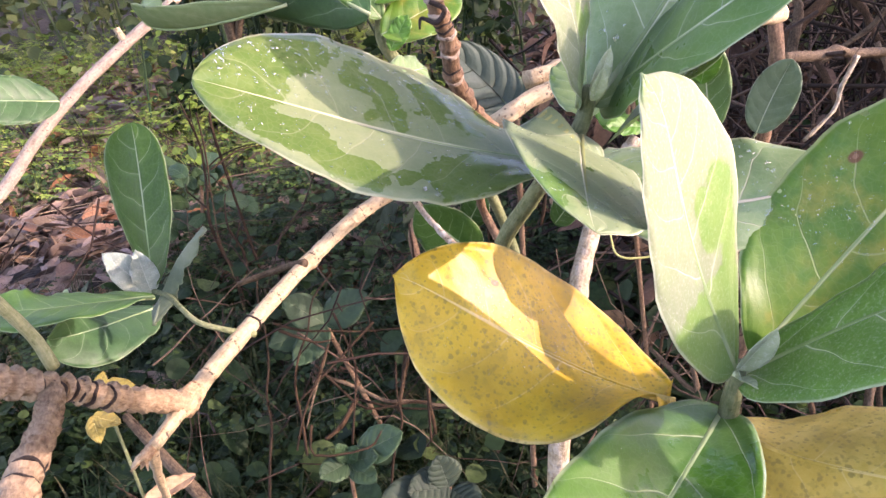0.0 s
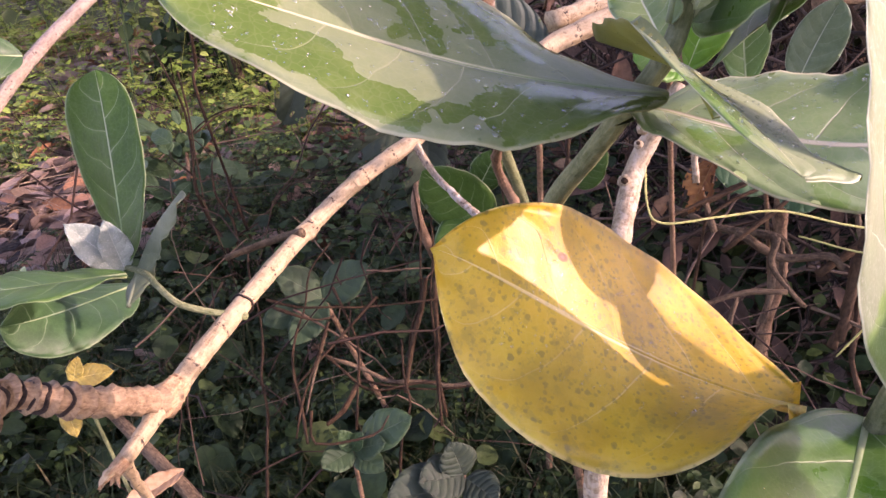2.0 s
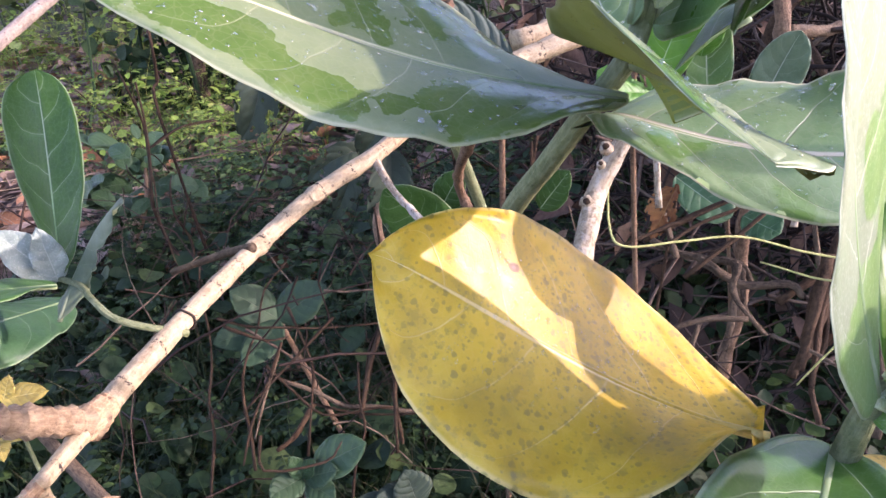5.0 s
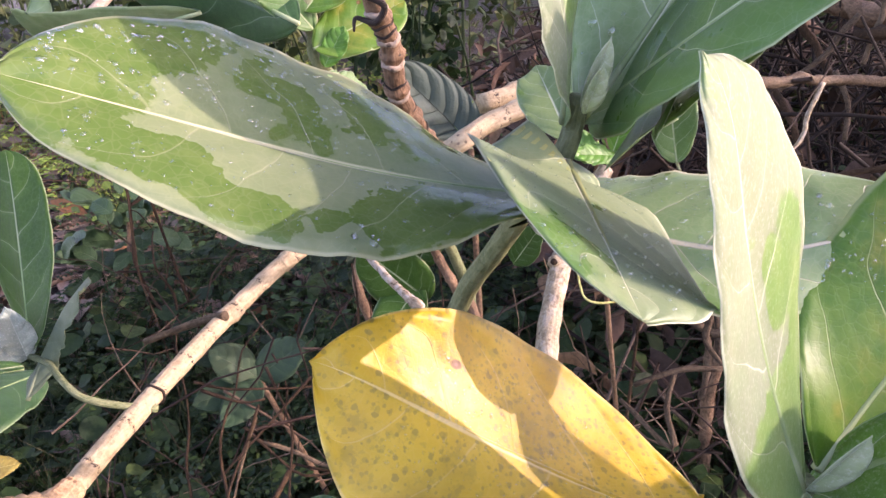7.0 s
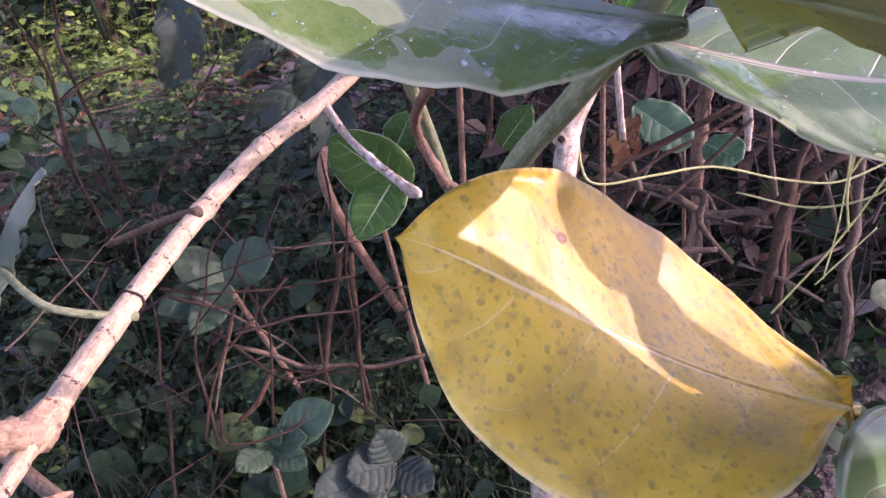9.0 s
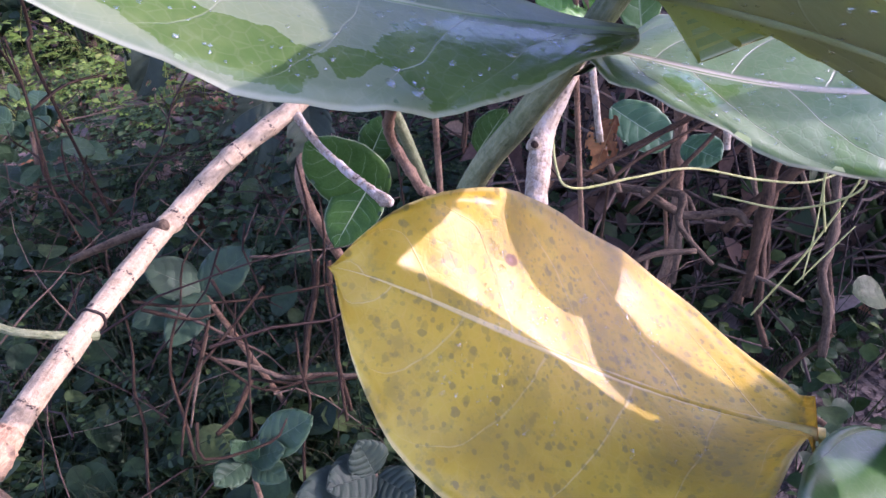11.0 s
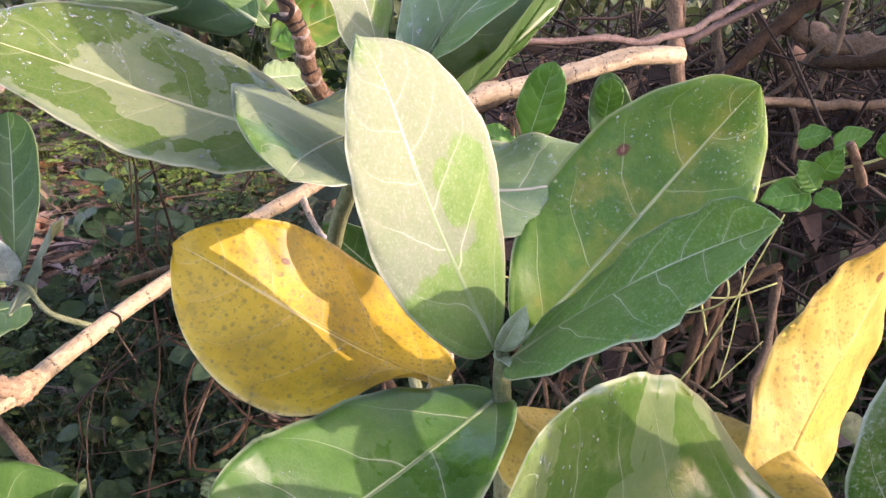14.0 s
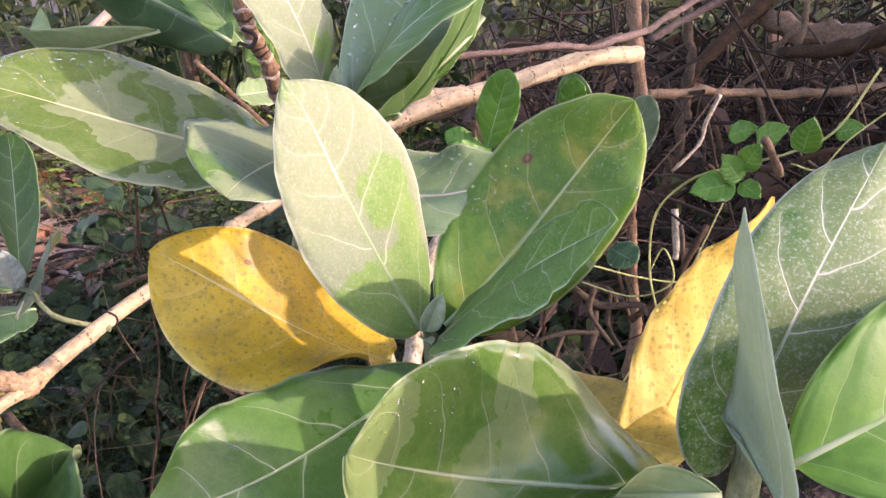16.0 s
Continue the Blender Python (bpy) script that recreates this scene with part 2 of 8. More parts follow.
M = {}
M["fresh"] = leaf_material("fresh_green_leaf", (0.035, 0.14, 0.012), (0.07, 0.21, 0.022), (0.26, 0.38, 0.18), rough=0.4, trans=0.24, seed=1.0, sv_amount=0.7)
M["bloom"] = leaf_material("waxy_grey_green_leaf", (0.06, 0.145, 0.03), (0.1, 0.2, 0.052), (0.52, 0.56, 0.4), wax=0.45, wet=-0.3, bloom=(0.21, 0.27, 0.165), rough=0.42, trans=0.2, seed=2.0, ribs=1.8)
M["bigleaf"] = leaf_material("large_waxy_leaf", (0.068, 0.125, 0.03), (0.112, 0.168, 0.05), (0.46, 0.46, 0.28), wax=0.54, wet=0.0, bloom=(0.235, 0.265, 0.16), rough=0.42, trans=0.18, seed=2.0, sv_amount=0.25, spec=0.35, relief=1.1,
                            # lower lobes and tip are wet; upper-half patches also paint that half's shade
                            patches=((0.82, -0.52, 0.14, 0.28, 0.4), (0.65, -0.74, 0.12, 0.2, 0.4), (0.47, -0.7, 0.05, 0.14, 0.35), (1.02, 0.0, 0.17, 1.1, 0.25), (0.86, 0.7, 0.14, 0.4, 0.3), (0.55, 0.5, 0.06, 0.14, 0.25), (0.38, 0.62, 0.07, 0.2, 0.25), (0.22, -0.6, 0.2, 0.5, 0.4), (0.62, 0.7, 0.4, 0.42, 0.13), (0.85, 0.4, 0.14, 0.4, 0.14), (0.3, 0.3, 0.1, 0.14, 0.16)))
M["ribbed"] = leaf_material("waxy_leaf_with_pale_veins", (0.07, 0.155, 0.035), (0.11, 0.2, 0.06), (0.52, 0.46, 0.34), wax=0.38, wet=-0.1, bloom=(0.22, 0.29, 0.19), rough=0.4, trans=0.18, seed=18.0, sv_amount=0.5, relief=1.3, ribs=2.2)
M["yellow_dull"] = leaf_material("dull_yellow_weed_leaf", (0.2, 0.155, 0.03), (0.32, 0.26, 0.06), (0.5, 0.42, 0.15), spots=1.0, rough=0.6, trans=0.15, glow=(0.5, 0.35, 0.03), seed=19.0)
M["downy"] = leaf_material("downy_green_leaf", (0.03, 0.135, 0.014), (0.065, 0.2, 0.028), (0.48, 0.55, 0.38), wax=0.1, wet=-0.4, bloom=(0.2, 0.29, 0.13), rough=0.55, trans=0.22, fuzz=0.2, seed=20.0, sv_amount=0.95, relief=1.3)
M["smooth"] = leaf_material("smooth_green_leaf", (0.05, 0.155, 0.014), (0.09, 0.23, 0.025), (0.26, 0.36, 0.14), rough=0.4, trans=0.26, seed=21.0, sv_amount=0.8)
# negative patch pales one margin: frosted wax plus a painted sunlit rim
M["cup"] = leaf_material("folded_waxy_leaf", (0.045, 0.115, 0.026), (0.075, 0.155, 0.042), (0.5, 0.5, 0.36), wax=0.55, wet=0.2, bloom=(0.23, 0.26, 0.165), rough=0.45, trans=0.18, seed=5.0, spec=0.35, ribs=1.0, sv_amount=0.4, patches=((0.5, -0.8, 0.4, 0.3, -0.2),))
M["pale"] = leaf_material("downy_pale_leaf", (0.075, 0.17, 0.03), (0.12, 0.21, 0.05), (0.44, 0.47, 0.34), wax=0.8, wet=0.1, bloom=(0.172, 0.19, 0.135), rough=0.7, trans=0.16, glow=(0.45, 0.55, 0.12), fuzz=0.14, seed=3.0, sv_amount=0.65,
                         patches=((0.32, 0.26, 0.1, 0.16, 0.3), (0.24, 0.6, 0.16, 0.3, 0.26), (0.06, 0.0, 0.15, 1.1, 0.4)))
M["yellow"] = leaf_material("yellow_spotted_leaf", (0.55, 0.38, 0.022), (0.68, 0.5, 0.045), (0.84, 0.72, 0.33), spots=1.0, ridge=0.15, spot_at=SPOT_Y, rough=0.4, trans=0.34, glow=(0.8, 0.58, 0.06), relief=1.2, seed=4.0, spec=0.45)
M["yellow_old"] = leaf_material("yellow_browning_leaf", (0.5, 0.38, 0.07), (0.63, 0.5, 0.12), (0.74, 0.62, 0.24), spots=1.0, rough=0.5, trans=0.3, glow=(0.75, 0.5, 0.03), seed=6.0, spot_at=((0.76, 0.16, 0.018),), ridge=0.1)
M["ageing"] = leaf_material("yellowing_green_leaf", (0.035, 0.12, 0.01), (0.075, 0.165, 0.016), (0.36, 0.4, 0.2), rough=0.42, trans=0.2, glow=(0.25, 0.38, 0.04), spot_at=SPOT_G, relief=1.1, seed=7.0, mottle=(0.2, 0.21, 0.03), sv_amount=0.38, veins=5.0)
# the patch at the lower left of the blade paints the shade lying there
M["broad"] = leaf_material("olive_leaf_with_bloom", (0.03, 0.11, 0.012), (0.07, 0.15, 0.025), (0.5, 0.52, 0.38), rough=0.5, trans=0.18, glow=(0.22, 0.36, 0.05), relief=0.8, seed=15.0, wax=0.4, wet=0.2, bloom=(0.2, 0.235, 0.11), sv_amount=0.95, fuzz=0.3, patches=((0.1, -0.5, 0.3, 0.6, 0.35),))
# leaf colour for low plants, with the shade they stand in mixed into it
M["shade"] = leaf_material("weed_leaf_darkened_for_shade", (0.016, 0.04, 0.017), (0.03, 0.065, 0.027), (0.07, 0.1, 0.055), rough=0.6, trans=0.15, glow=(0.08, 0.15, 0.03), seed=16.0, relief=1.2)
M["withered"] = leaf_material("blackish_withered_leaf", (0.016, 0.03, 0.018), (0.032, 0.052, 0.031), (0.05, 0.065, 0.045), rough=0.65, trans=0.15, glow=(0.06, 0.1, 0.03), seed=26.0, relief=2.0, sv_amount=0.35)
M["lichened"] = bark_material("lichen_covered_twig", (0.2, 0.155, 0.1), (0.38, 0.31, 0.21), 0.8, 90, marks=1.0, scars=0.011, lichen=0.6)
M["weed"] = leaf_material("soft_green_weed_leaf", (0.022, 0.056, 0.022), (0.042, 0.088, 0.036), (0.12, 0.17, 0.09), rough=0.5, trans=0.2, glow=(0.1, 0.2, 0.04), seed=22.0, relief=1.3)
M["ashen"] = leaf_material("ashy_leaf_underside", (0.22, 0.3, 0.17), (0.3, 0.37, 0.24), (0.45, 0.48, 0.36), rough=0.7, trans=0.25, glow=(0.35, 0.42, 0.18), fuzz=0.2, seed=17.0, sv_amount=0.3)
M["greyed"] = leaf_material("dull_grey_green_leaf", (0.07, 0.1, 0.055), (0.11, 0.14, 0.08), (0.2, 0.24, 0.15), rough=0.6, trans=0.15, glow=(0.15, 0.2, 0.06), seed=35.0, sv_amount=0.4)
M["dusky"] = leaf_material("dull_blue_green_leaf", (0.022, 0.065, 0.024), (0.038, 0.1, 0.036), (0.2, 0.28, 0.17), rough=0.45, trans=0.15, glow=(0.12, 0.25, 0.05), seed=8.0, sv_amount=0.65)
M["hoary"] = leaf_material("whitish_downy_leaf", (0.22, 0.28, 0.23), (0.3, 0.36, 0.29), (0.45, 0.5, 0.42), rough=0.75, trans=0.2, glow=(0.35, 0.42, 0.28), fuzz=0.35, seed=9.0, sv_amount=0.6)
M["under"] = leaf_material("pale_leaf_underside", (0.15, 0.24, 0.1), (0.22, 0.31, 0.15), (0.4, 0.46, 0.28), rough=0.65, trans=0.25, glow=(0.3, 0.42, 0.08), seed=10.0)
M["olive"] = leaf_material("olive_leaf_underside", (0.19, 0.225, 0.085), (0.26, 0.29, 0.13), (0.42, 0.43, 0.26), rough=0.65, trans=0.4, glow=(0.42, 0.44, 0.12), seed=23.0)
M["front"] = leaf_material("broad_green_leaf_with_bloom", (0.024, 0.1, 0.011), (0.05, 0.145, 0.02), (0.34, 0.42, 0.24), rough=0.36, trans=0.2, seed=11.0, wax=0.15, wet=0.3, bloom=(0.1, 0.18, 0.06), relief=1.2, sv_amount=0.75, veins=4.5, spec=0.35)
M["olivefront"] = leaf_material("olive_green_leaf_with_wax_streaks", (0.045, 0.115, 0.018), (0.08, 0.15, 0.03), (0.34, 0.38, 0.22), rough=0.42, trans=0.18, seed=31.0, wax=0.45, wet=2.2, bloom=(0.16, 0.2, 0.09), relief=1.1, sv_amount=0.5, spec=0.35,
                               # streaks are wax; the pale tip patch adds the sunlit left edge to it
                               patches=((0.97, 0.0, 0.13, 1.1, -0.4), (0.52, 0.85, 0.04, 0.4, -0.35), (0.44, 0.6, 0.04, 0.5, -0.35), (0.2, 0.95, 0.12, 0.2, -0.3)))
M["quilted"] = leaf_material("wrinkled_blue_grey_leaf", (0.035, 0.055, 0.045), (0.06, 0.088, 0.07), (0.03, 0.045, 0.035), rough=0.6, trans=0.12, glow=(0.12, 0.2, 0.06), seed=33.0, relief=4.0, sv_amount=0.8, veins=7.0, ridge=-0.9, spec=0.2)
M["spread"] = leaf_material("green_leaf_with_thin_bloom", (0.03, 0.105, 0.016), (0.055, 0.145, 0.03), (0.42, 0.48, 0.32), wax=0.25, wet=0.0, bloom=(0.12, 0.19, 0.1), rough=0.45, trans=0.2, seed=41.0, sv_amount=0.7, ribs=1.6, relief=1.2)
M["greyed_green"] = leaf_material("soft_grey_green_leaf", (0.06, 0.105, 0.055), (0.09, 0.14, 0.075), (0.3, 0.36, 0.26), rough=0.55, trans=0.18, glow=(0.15, 0.25, 0.08), seed=42.0, sv_amount=0.3, ribs=1.3)
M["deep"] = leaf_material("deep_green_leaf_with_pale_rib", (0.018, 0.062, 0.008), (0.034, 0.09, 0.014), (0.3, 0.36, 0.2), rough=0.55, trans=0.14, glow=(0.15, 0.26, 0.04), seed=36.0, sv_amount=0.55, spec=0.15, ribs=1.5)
M["mid"] = leaf_material("plain_mid_green_leaf", (0.03, 0.095, 0.018), (0.055, 0.135, 0.03), (0.26, 0.34, 0.18), rough=0.45, trans=0.18, glow=(0.15, 0.28, 0.04), seed=34.0, sv_amount=0.7)
M["branch"] = bark_material("pale_smooth_bark", (0.24, 0.185, 0.11), (0.42, 0.34, 0.22), 0.65, 45, marks=0.8, scars=0.031)
M["tanbranch"] = bark_material("pale_tan_bark", (0.19, 0.15, 0.115), (0.34, 0.28, 0.22), 0.75, 45, marks=0.8)
M["ringed"] = bark_material("brown_ringed_bark", (0.13, 0.085, 0.05), (0.31, 0.23, 0.145), 0.75, 80, marks=0.4)
M["knot"] = bark_material("orange_brown_knot", (0.22, 0.125, 0.065), (0.43, 0.3, 0.18), 0.8, 120, marks=0.7, mark=(0.07, 0.035, 0.02))
M["darkstem"] = bark_material("dark_brown_stem_bark", (0.07, 0.042, 0.025), (0.2, 0.13, 0.08), 0.65, 70)
M["greenstem"] = bark_material("green_stem", (0.09, 0.115, 0.05), (0.2, 0.22, 0.12), 0.55, 60)
M["greystem"] = bark_material("weathered_grey_bark", (0.15, 0.118, 0.07), (0.36, 0.3, 0.205), 0.8, 50, marks=0.8, lichen=0.3)
M["black"] = bark_material("black_tendril", (0.015, 0.012, 0.01), (0.04, 0.03, 0.025), 0.6, 80)
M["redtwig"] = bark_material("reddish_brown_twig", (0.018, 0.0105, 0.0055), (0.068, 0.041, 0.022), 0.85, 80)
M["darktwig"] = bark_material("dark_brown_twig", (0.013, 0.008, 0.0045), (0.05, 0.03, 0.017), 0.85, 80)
M["paleshoot"] = bark_material("pale_green_shoot", (0.2, 0.22, 0.1), (0.36, 0.36, 0.2), 0.55, 60)
M["tan"] = bark_material("dry_tan_twig", (0.042, 0.029, 0.018), (0.135, 0.099, 0.063), 0.8, 80)
M["knotty"] = bark_material("brown_dead_wood", (0.026, 0.018, 0.011), (0.1, 0.071, 0.044), 0.85, 60)
M["purple"] = bark_material("purplish_brown_bark", (0.055, 0.038, 0.032), (0.14, 0.1, 0.085), 0.75, 60)
M["dryleaf"] = leaf_material("dry_brown_leaf", (0.17, 0.095, 0.045), (0.3, 0.21, 0.13), (0.36, 0.27, 0.17), rough=0.75, trans=0.1, glow=(0.4, 0.2, 0.06), seed=14.0)
M["rust"] = leaf_material("rusty_dead_leaf", (0.12, 0.045, 0.014), (0.25, 0.115, 0.035), (0.3, 0.18, 0.08), rough=0.8, trans=0.15, glow=(0.4, 0.15, 0.03), seed=24.0, relief=2.5)
M["vine"] = bark_material("yellow_green_tendril", (0.3, 0.32, 0.1), (0.45, 0.45, 0.18), 0.5, 80)
M["bud"] = leaf_material("downy_bud", (0.28, 0.36, 0.2), (0.4, 0.47, 0.32), (0.55, 0.6, 0.45), rough=0.7, trans=0.15, fuzz=0.3, veins=3.0, seed=12.0)


# ---- building helpers ----
def mesh_object(name, me, material, parent=None, label=""):
    ob = new(name, me)
    for m in material if isinstance(material, (tuple, list)) else (material,):
        me.materials.append(m)
    me.shade_smooth()
    if parent:
        ob.parent = parent
    if label:
        ob["label"] = label
    return ob


def part(name, bm, material, parent, label=""):
    me = bpy.data.meshes.new(name)
    bmesh.ops.recalc_face_normals(bm, faces=bm.faces)
    bm.to_mesh(me)
    bm.free()
    return mesh_object(name, me, material, parent, label)


def smooth_path(points, n):
    """A Catmull-Rom path through points, n steps for each stretch."""
    p = [Vector(q) for q in points]
    p = [p[0] * 2 - p[1]] + p + [p[-1] * 2 - p[-2]]
    out = []
    for i in range(1, len(p) - 2):
        for k in range(n):
            t = k / n
            a, b, c, d = p[i - 1], p[i], p[i + 1], p[i + 2]
            out.append(0.5 * (2 * b + (c - a) * t + (2 * a - 5 * b + 4 * c - d) * t * t + (3 * b - a - 3 * c + d) * t ** 3))
    return out + [p[-2]]


def tube_bm(points, radii, seg=12, steps=8, rough=0.05, rings=0.0, ring_gap=0.012, bm=None, grain=0.0):
    """A round stem along points with radii; rough: unevenness; rings: swollen leaf scars."""
    bm = bm or bmesh.new()
    uvl = bm.loops.layers.uv.verify()
    path = smooth_path(points, steps)
    rr = np.interp(np.linspace(0, len(radii) - 1, len(path)), range(len(radii)), radii)
    up, prev, length, loops = Vector((0.3, 0.2, 1)), None, 0.0, []
    side = None
    for i, p in enumerate(path):
        d = (path[min(i + 1, len(path) - 1)] - path[max(i - 1, 0)]).normalized()
        if side is None:
            side = d.cross(up if abs(d.dot(up.normalized())) < 0.95 else Vector((1, 0, 0))).normalized()
        side = (side - d * side.dot(d)).normalized()
        other = d.cross(side)
        if prev is not None:
            length += (p - prev).length
        prev = p
        swell = 1 + rings * max(0.0, math.cos(length / ring_gap * math.tau)) ** 6
        row = []
        for k in range(seg):
            a = math.tau * k / seg
            q = side * math.cos(a) + other * math.sin(a)
            r = rr[i] * swell * (1 + rough * noise.noise(p * 60 + q * 2.0) + rough * 0.8 * noise.noise(p * 170 + q * 3) + grain * noise.noise((p + q * rr[i]) * 750))
            row.append(bm.verts.new(p + q * r))
        loops.append((row, length, rr[i]))
    for (a, la, ra), (b, lb, rb) in zip(loops, loops[1:]):
        for k in range(seg):
            f = bm.faces.new((a[k], a[(k + 1) % seg], b[(k + 1) % seg], b[k]))
            for lp, (uu, vv) in zip(f.loops, ((k, la), (k + 1, la), (k + 1, lb), (k, lb))):
                lp[uvl].uv = (uu / seg * 0.05, vv)
    for row, s in ((loops[0][0], -1), (loops[-1][0], 1)):
        bm.faces.new(row if s > 0 else row[::-1])
    return bm


def thing(name, label, category, at=(0, 0, 0), group=""):
    ob = tagged(new(name), label, category, group)
    ob.location = at
    ob.empty_display_size = 0.02
    return ob


def put_under(parent, *obs):
    for o in obs:
        o.parent = parent
        o.matrix_parent_inverse = Matrix.Translation(parent.location).inverted()


def unit(a):
    return a / np.maximum(np.linalg.norm(a, axis=-1, keepdims=True), 1e-9)


LEAVES = {}


def blade(base, bow, tip, face, width, shape, cup, twist, wavy=1.0):
    """The surface of a leaf as a function of u (base to tip) and v (-1 to 1), with its normals.
    bow: one point that bends the midrib, or two; cup: how far each half is folded up, one angle or three (base, middle, tip)."""
    base, tip, face = (np.array(q, float) for q in (base, tip, face))
    if np.ndim(bow) == 1:
        bow = np.array(bow, float)
        bow = (base + (bow - base) * 2 / 3, tip + (bow - tip) * 2 / 3)
    b1, b2 = (np.array(q, float) for q in bow)
    cups = [np.array(q, float) * np.ones(3) for q in cup]

    def at(u, v):
        u, v = np.atleast_1d(u).astype(float), np.atleast_1d(v).astype(float)
        uu = u[:, None]
        rib = (1 - uu) ** 3 * base + 3 * uu * (1 - uu) ** 2 * b1 + 3 * uu * uu * (1 - uu) * b2 + uu ** 3 * tip
        tan = unit(3 * (1 - uu) ** 2 * (b1 - base) + 6 * uu * (1 - uu) * (b2 - b1) + 3 * uu * uu * (tip - b2))
        nor = unit(face - tan * (tan @ face)[:, None])
        side = unit(np.cross(tan, nor))
        a = (twist * (u - 0.5))[:, None]
        side, nor = side * np.cos(a) + nor * np.sin(a), nor * np.cos(a) - side * np.sin(a)
        s0, s1 = shape
        m = s0 / (s0 + s1)
        f = np.clip(u, 1e-4, 1) ** s0 * np.clip(1 - u, 1e-4, 1) ** s1 / (m ** s0 * (1 - m) ** s1)
        w = np.where(v < 0, width[0], width[1]) * f
        c0, c1 = ((1 - u) * (1 - 2 * u) * q[0] + 4 * u * (1 - u) * q[1] + u * (2 * u - 1) * q[2] for q in cups)
        c = np.where(v < 0, c0, c1)
        av = np.abs(v)
        lift = 0.13 * (av - av * av) * w
        wave = 0.0011 * np.sin(u * 17 + np.where(v < 0, 0.0, 1.7)) * av ** 2 + 0.0006 * np.sin(u * 41 + v * 3) * av ** 3
        p = rib + side * (np.sign(v) * av * w * np.cos(c))[:, None] + nor * (av * w * np.sin(c) + lift + wavy * wave)[:, None]
        p = p + tan * (0.0012 * np.clip((u - 0.985) / 0.015, 0, 1) ** 2)[:, None]
        return p, nor

    return at


def leaf(parent, base, bow, tip, face, width, shape, cup, twist, top, under="under", back=False, label="", name="leaf", rows=36, cols=7, rib=0.0011, key=None, thick=0.0005, wavy=1.0, torn=0.0):
    """One leaf as a thin closed blade with a raised midrib under it. back: the upper side is turned away from face."""
    at = blade(base, bow, tip, face, width, shape, cup, twist, wavy)
    us = 0.5 - 0.5 * np.cos(np.linspace(0.0, 1, rows) * math.pi)
    vs = np.linspace(-1, 1, 2 * cols + 1)
    U, V = (q.ravel() for q in np.meshgrid(us, vs, indexing="ij"))
    P, N = at(U, V)
    s = -1.0 if back else 1.0
    h = 0.5 * thick * (1 - 0.75 * np.abs(V) ** 3)[:, None]
    k = len(vs)
    verts = np.concatenate([P + N * s * h, P - N * s * h])
    faces, mats = [], []
    gone = set()
    if torn:
        for i in range(rows - 1):
            for j in range(k - 1):
                q = P[i * k + j]
                if noise.noise(Vector(q) * 95) + 0.5 * noise.noise(Vector(q) * 260) + 0.35 * abs(vs[j] + vs[j + 1]) * 0.5 > 1.0 - torn:
                    gone.add((i, j))
    for lay in (0, 1):
        o = lay * len(P)
        for i in range(rows - 1):
            for j in range(k - 1):
                if (i, j) in gone:
                    continue
                q = [i * k + j, i * k + j + 1, (i + 1) * k + j + 1, (i + 1) * k + j]
                faces.append([o + x for x in (q if (lay == 0) == (s > 0) else q[::-1])])
                mats.append(lay)
    rim = [i for i in range(k)] + [i * k + k - 1 for i in range(1, rows)] + [(rows - 1) * k + j for j in range(k - 2, -1, -1)] + [i * k for i in range(rows - 2, 0, -1)]
    for a, b in zip(rim, rim[1:] + rim[:1]) if not torn else ():
        q = [a, b, b + len(P), a + len(P)]
        faces.append(q if s < 0 else q[::-1])
        mats.append(0)
    me = bpy.data.meshes.new(name)
    me.from_pydata(verts.tolist(), [], faces)
    me.polygons.foreach_set("material_index", mats)
    lay = me.uv_layers.new(name="uv")
    idx = np.empty(len(me.loops), int)
    me.loops.foreach_get("vertex_index", idx)
    UV = np.stack([np.tile(U, 2), np.tile(V * 0.5 + 0.5, 2)], 1)
    lay.data.foreach_set("uv", UV[idx].ravel())
    me.update()
    ob = mesh_object(name, me, (M[top], M[under]), None, label)
    flat = 2 * ((rows - 1) * (k - 1) - len(gone))
    me.polygons.foreach_set("use_smooth", [i < flat for i in range(len(faces))])
    put_under(parent, ob)
    rib = min(rib, 0.011 * float(np.linalg.norm(np.array(tip) - np.array(base))))
    if rib:
        q, nn = at(np.linspace(0.0, 0.93, 12), np.zeros(12))
        bm = tube_bm([Vector(x) for x in q - nn * s * 0.0005], [rib * 1.4, rib, rib * 0.8, rib * 0.45, rib * 0.2], seg=6, steps=2, rough=0.0)
        r = part("midrib", bm, M[under], None)
        r.parent = ob
    if key:
        LEAVES[key] = (at, s)
    return ob


def stem(parent, name, points, radii, mat, label="", **kw):
    ob = part(name, tube_bm(points, radii, **kw), M[mat], None, label)
    put_under(parent, ob)
    return ob


def rings_on(parent, points, where, radius, thick, mat="black", label="blackish ring scar"):
    """Dark scars round a shoot, at fractions of its length."""
    path = smooth_path(points, 30)
    for w in where:
        i = min(len(path) - 2, int(w * (len(path) - 1)))
        c, d = path[i], (path[i + 1] - path[i]).normalized()
        a = d.cross(Vector((0.2, 0.1, 1))).normalized()
        o = d.cross(a)
        turn = [c + (a * math.cos(k * math.tau / 12) + o * math.sin(k * math.tau / 12)) * radius + d * 0.0006 * math.sin(k * 1.7 + w * 40) for k in range(13)]
        r = part("ring", tube_bm(turn, (thick, thick * 1.25, thick * 0.8, thick), seg=6, steps=3, rough=0.25), M[mat], None, label)
        put_under(parent, r)


# ---- ground ----
def lay_of_land(x, y):
    near = 0.03 * noise.noise(Vector((x * 0.9, y * 0.9, 0))) + 0.012 * noise.noise(Vector((x * 4, y * 4, 3)))
    return near + 0.02 * max(0.0, y - 2.0)


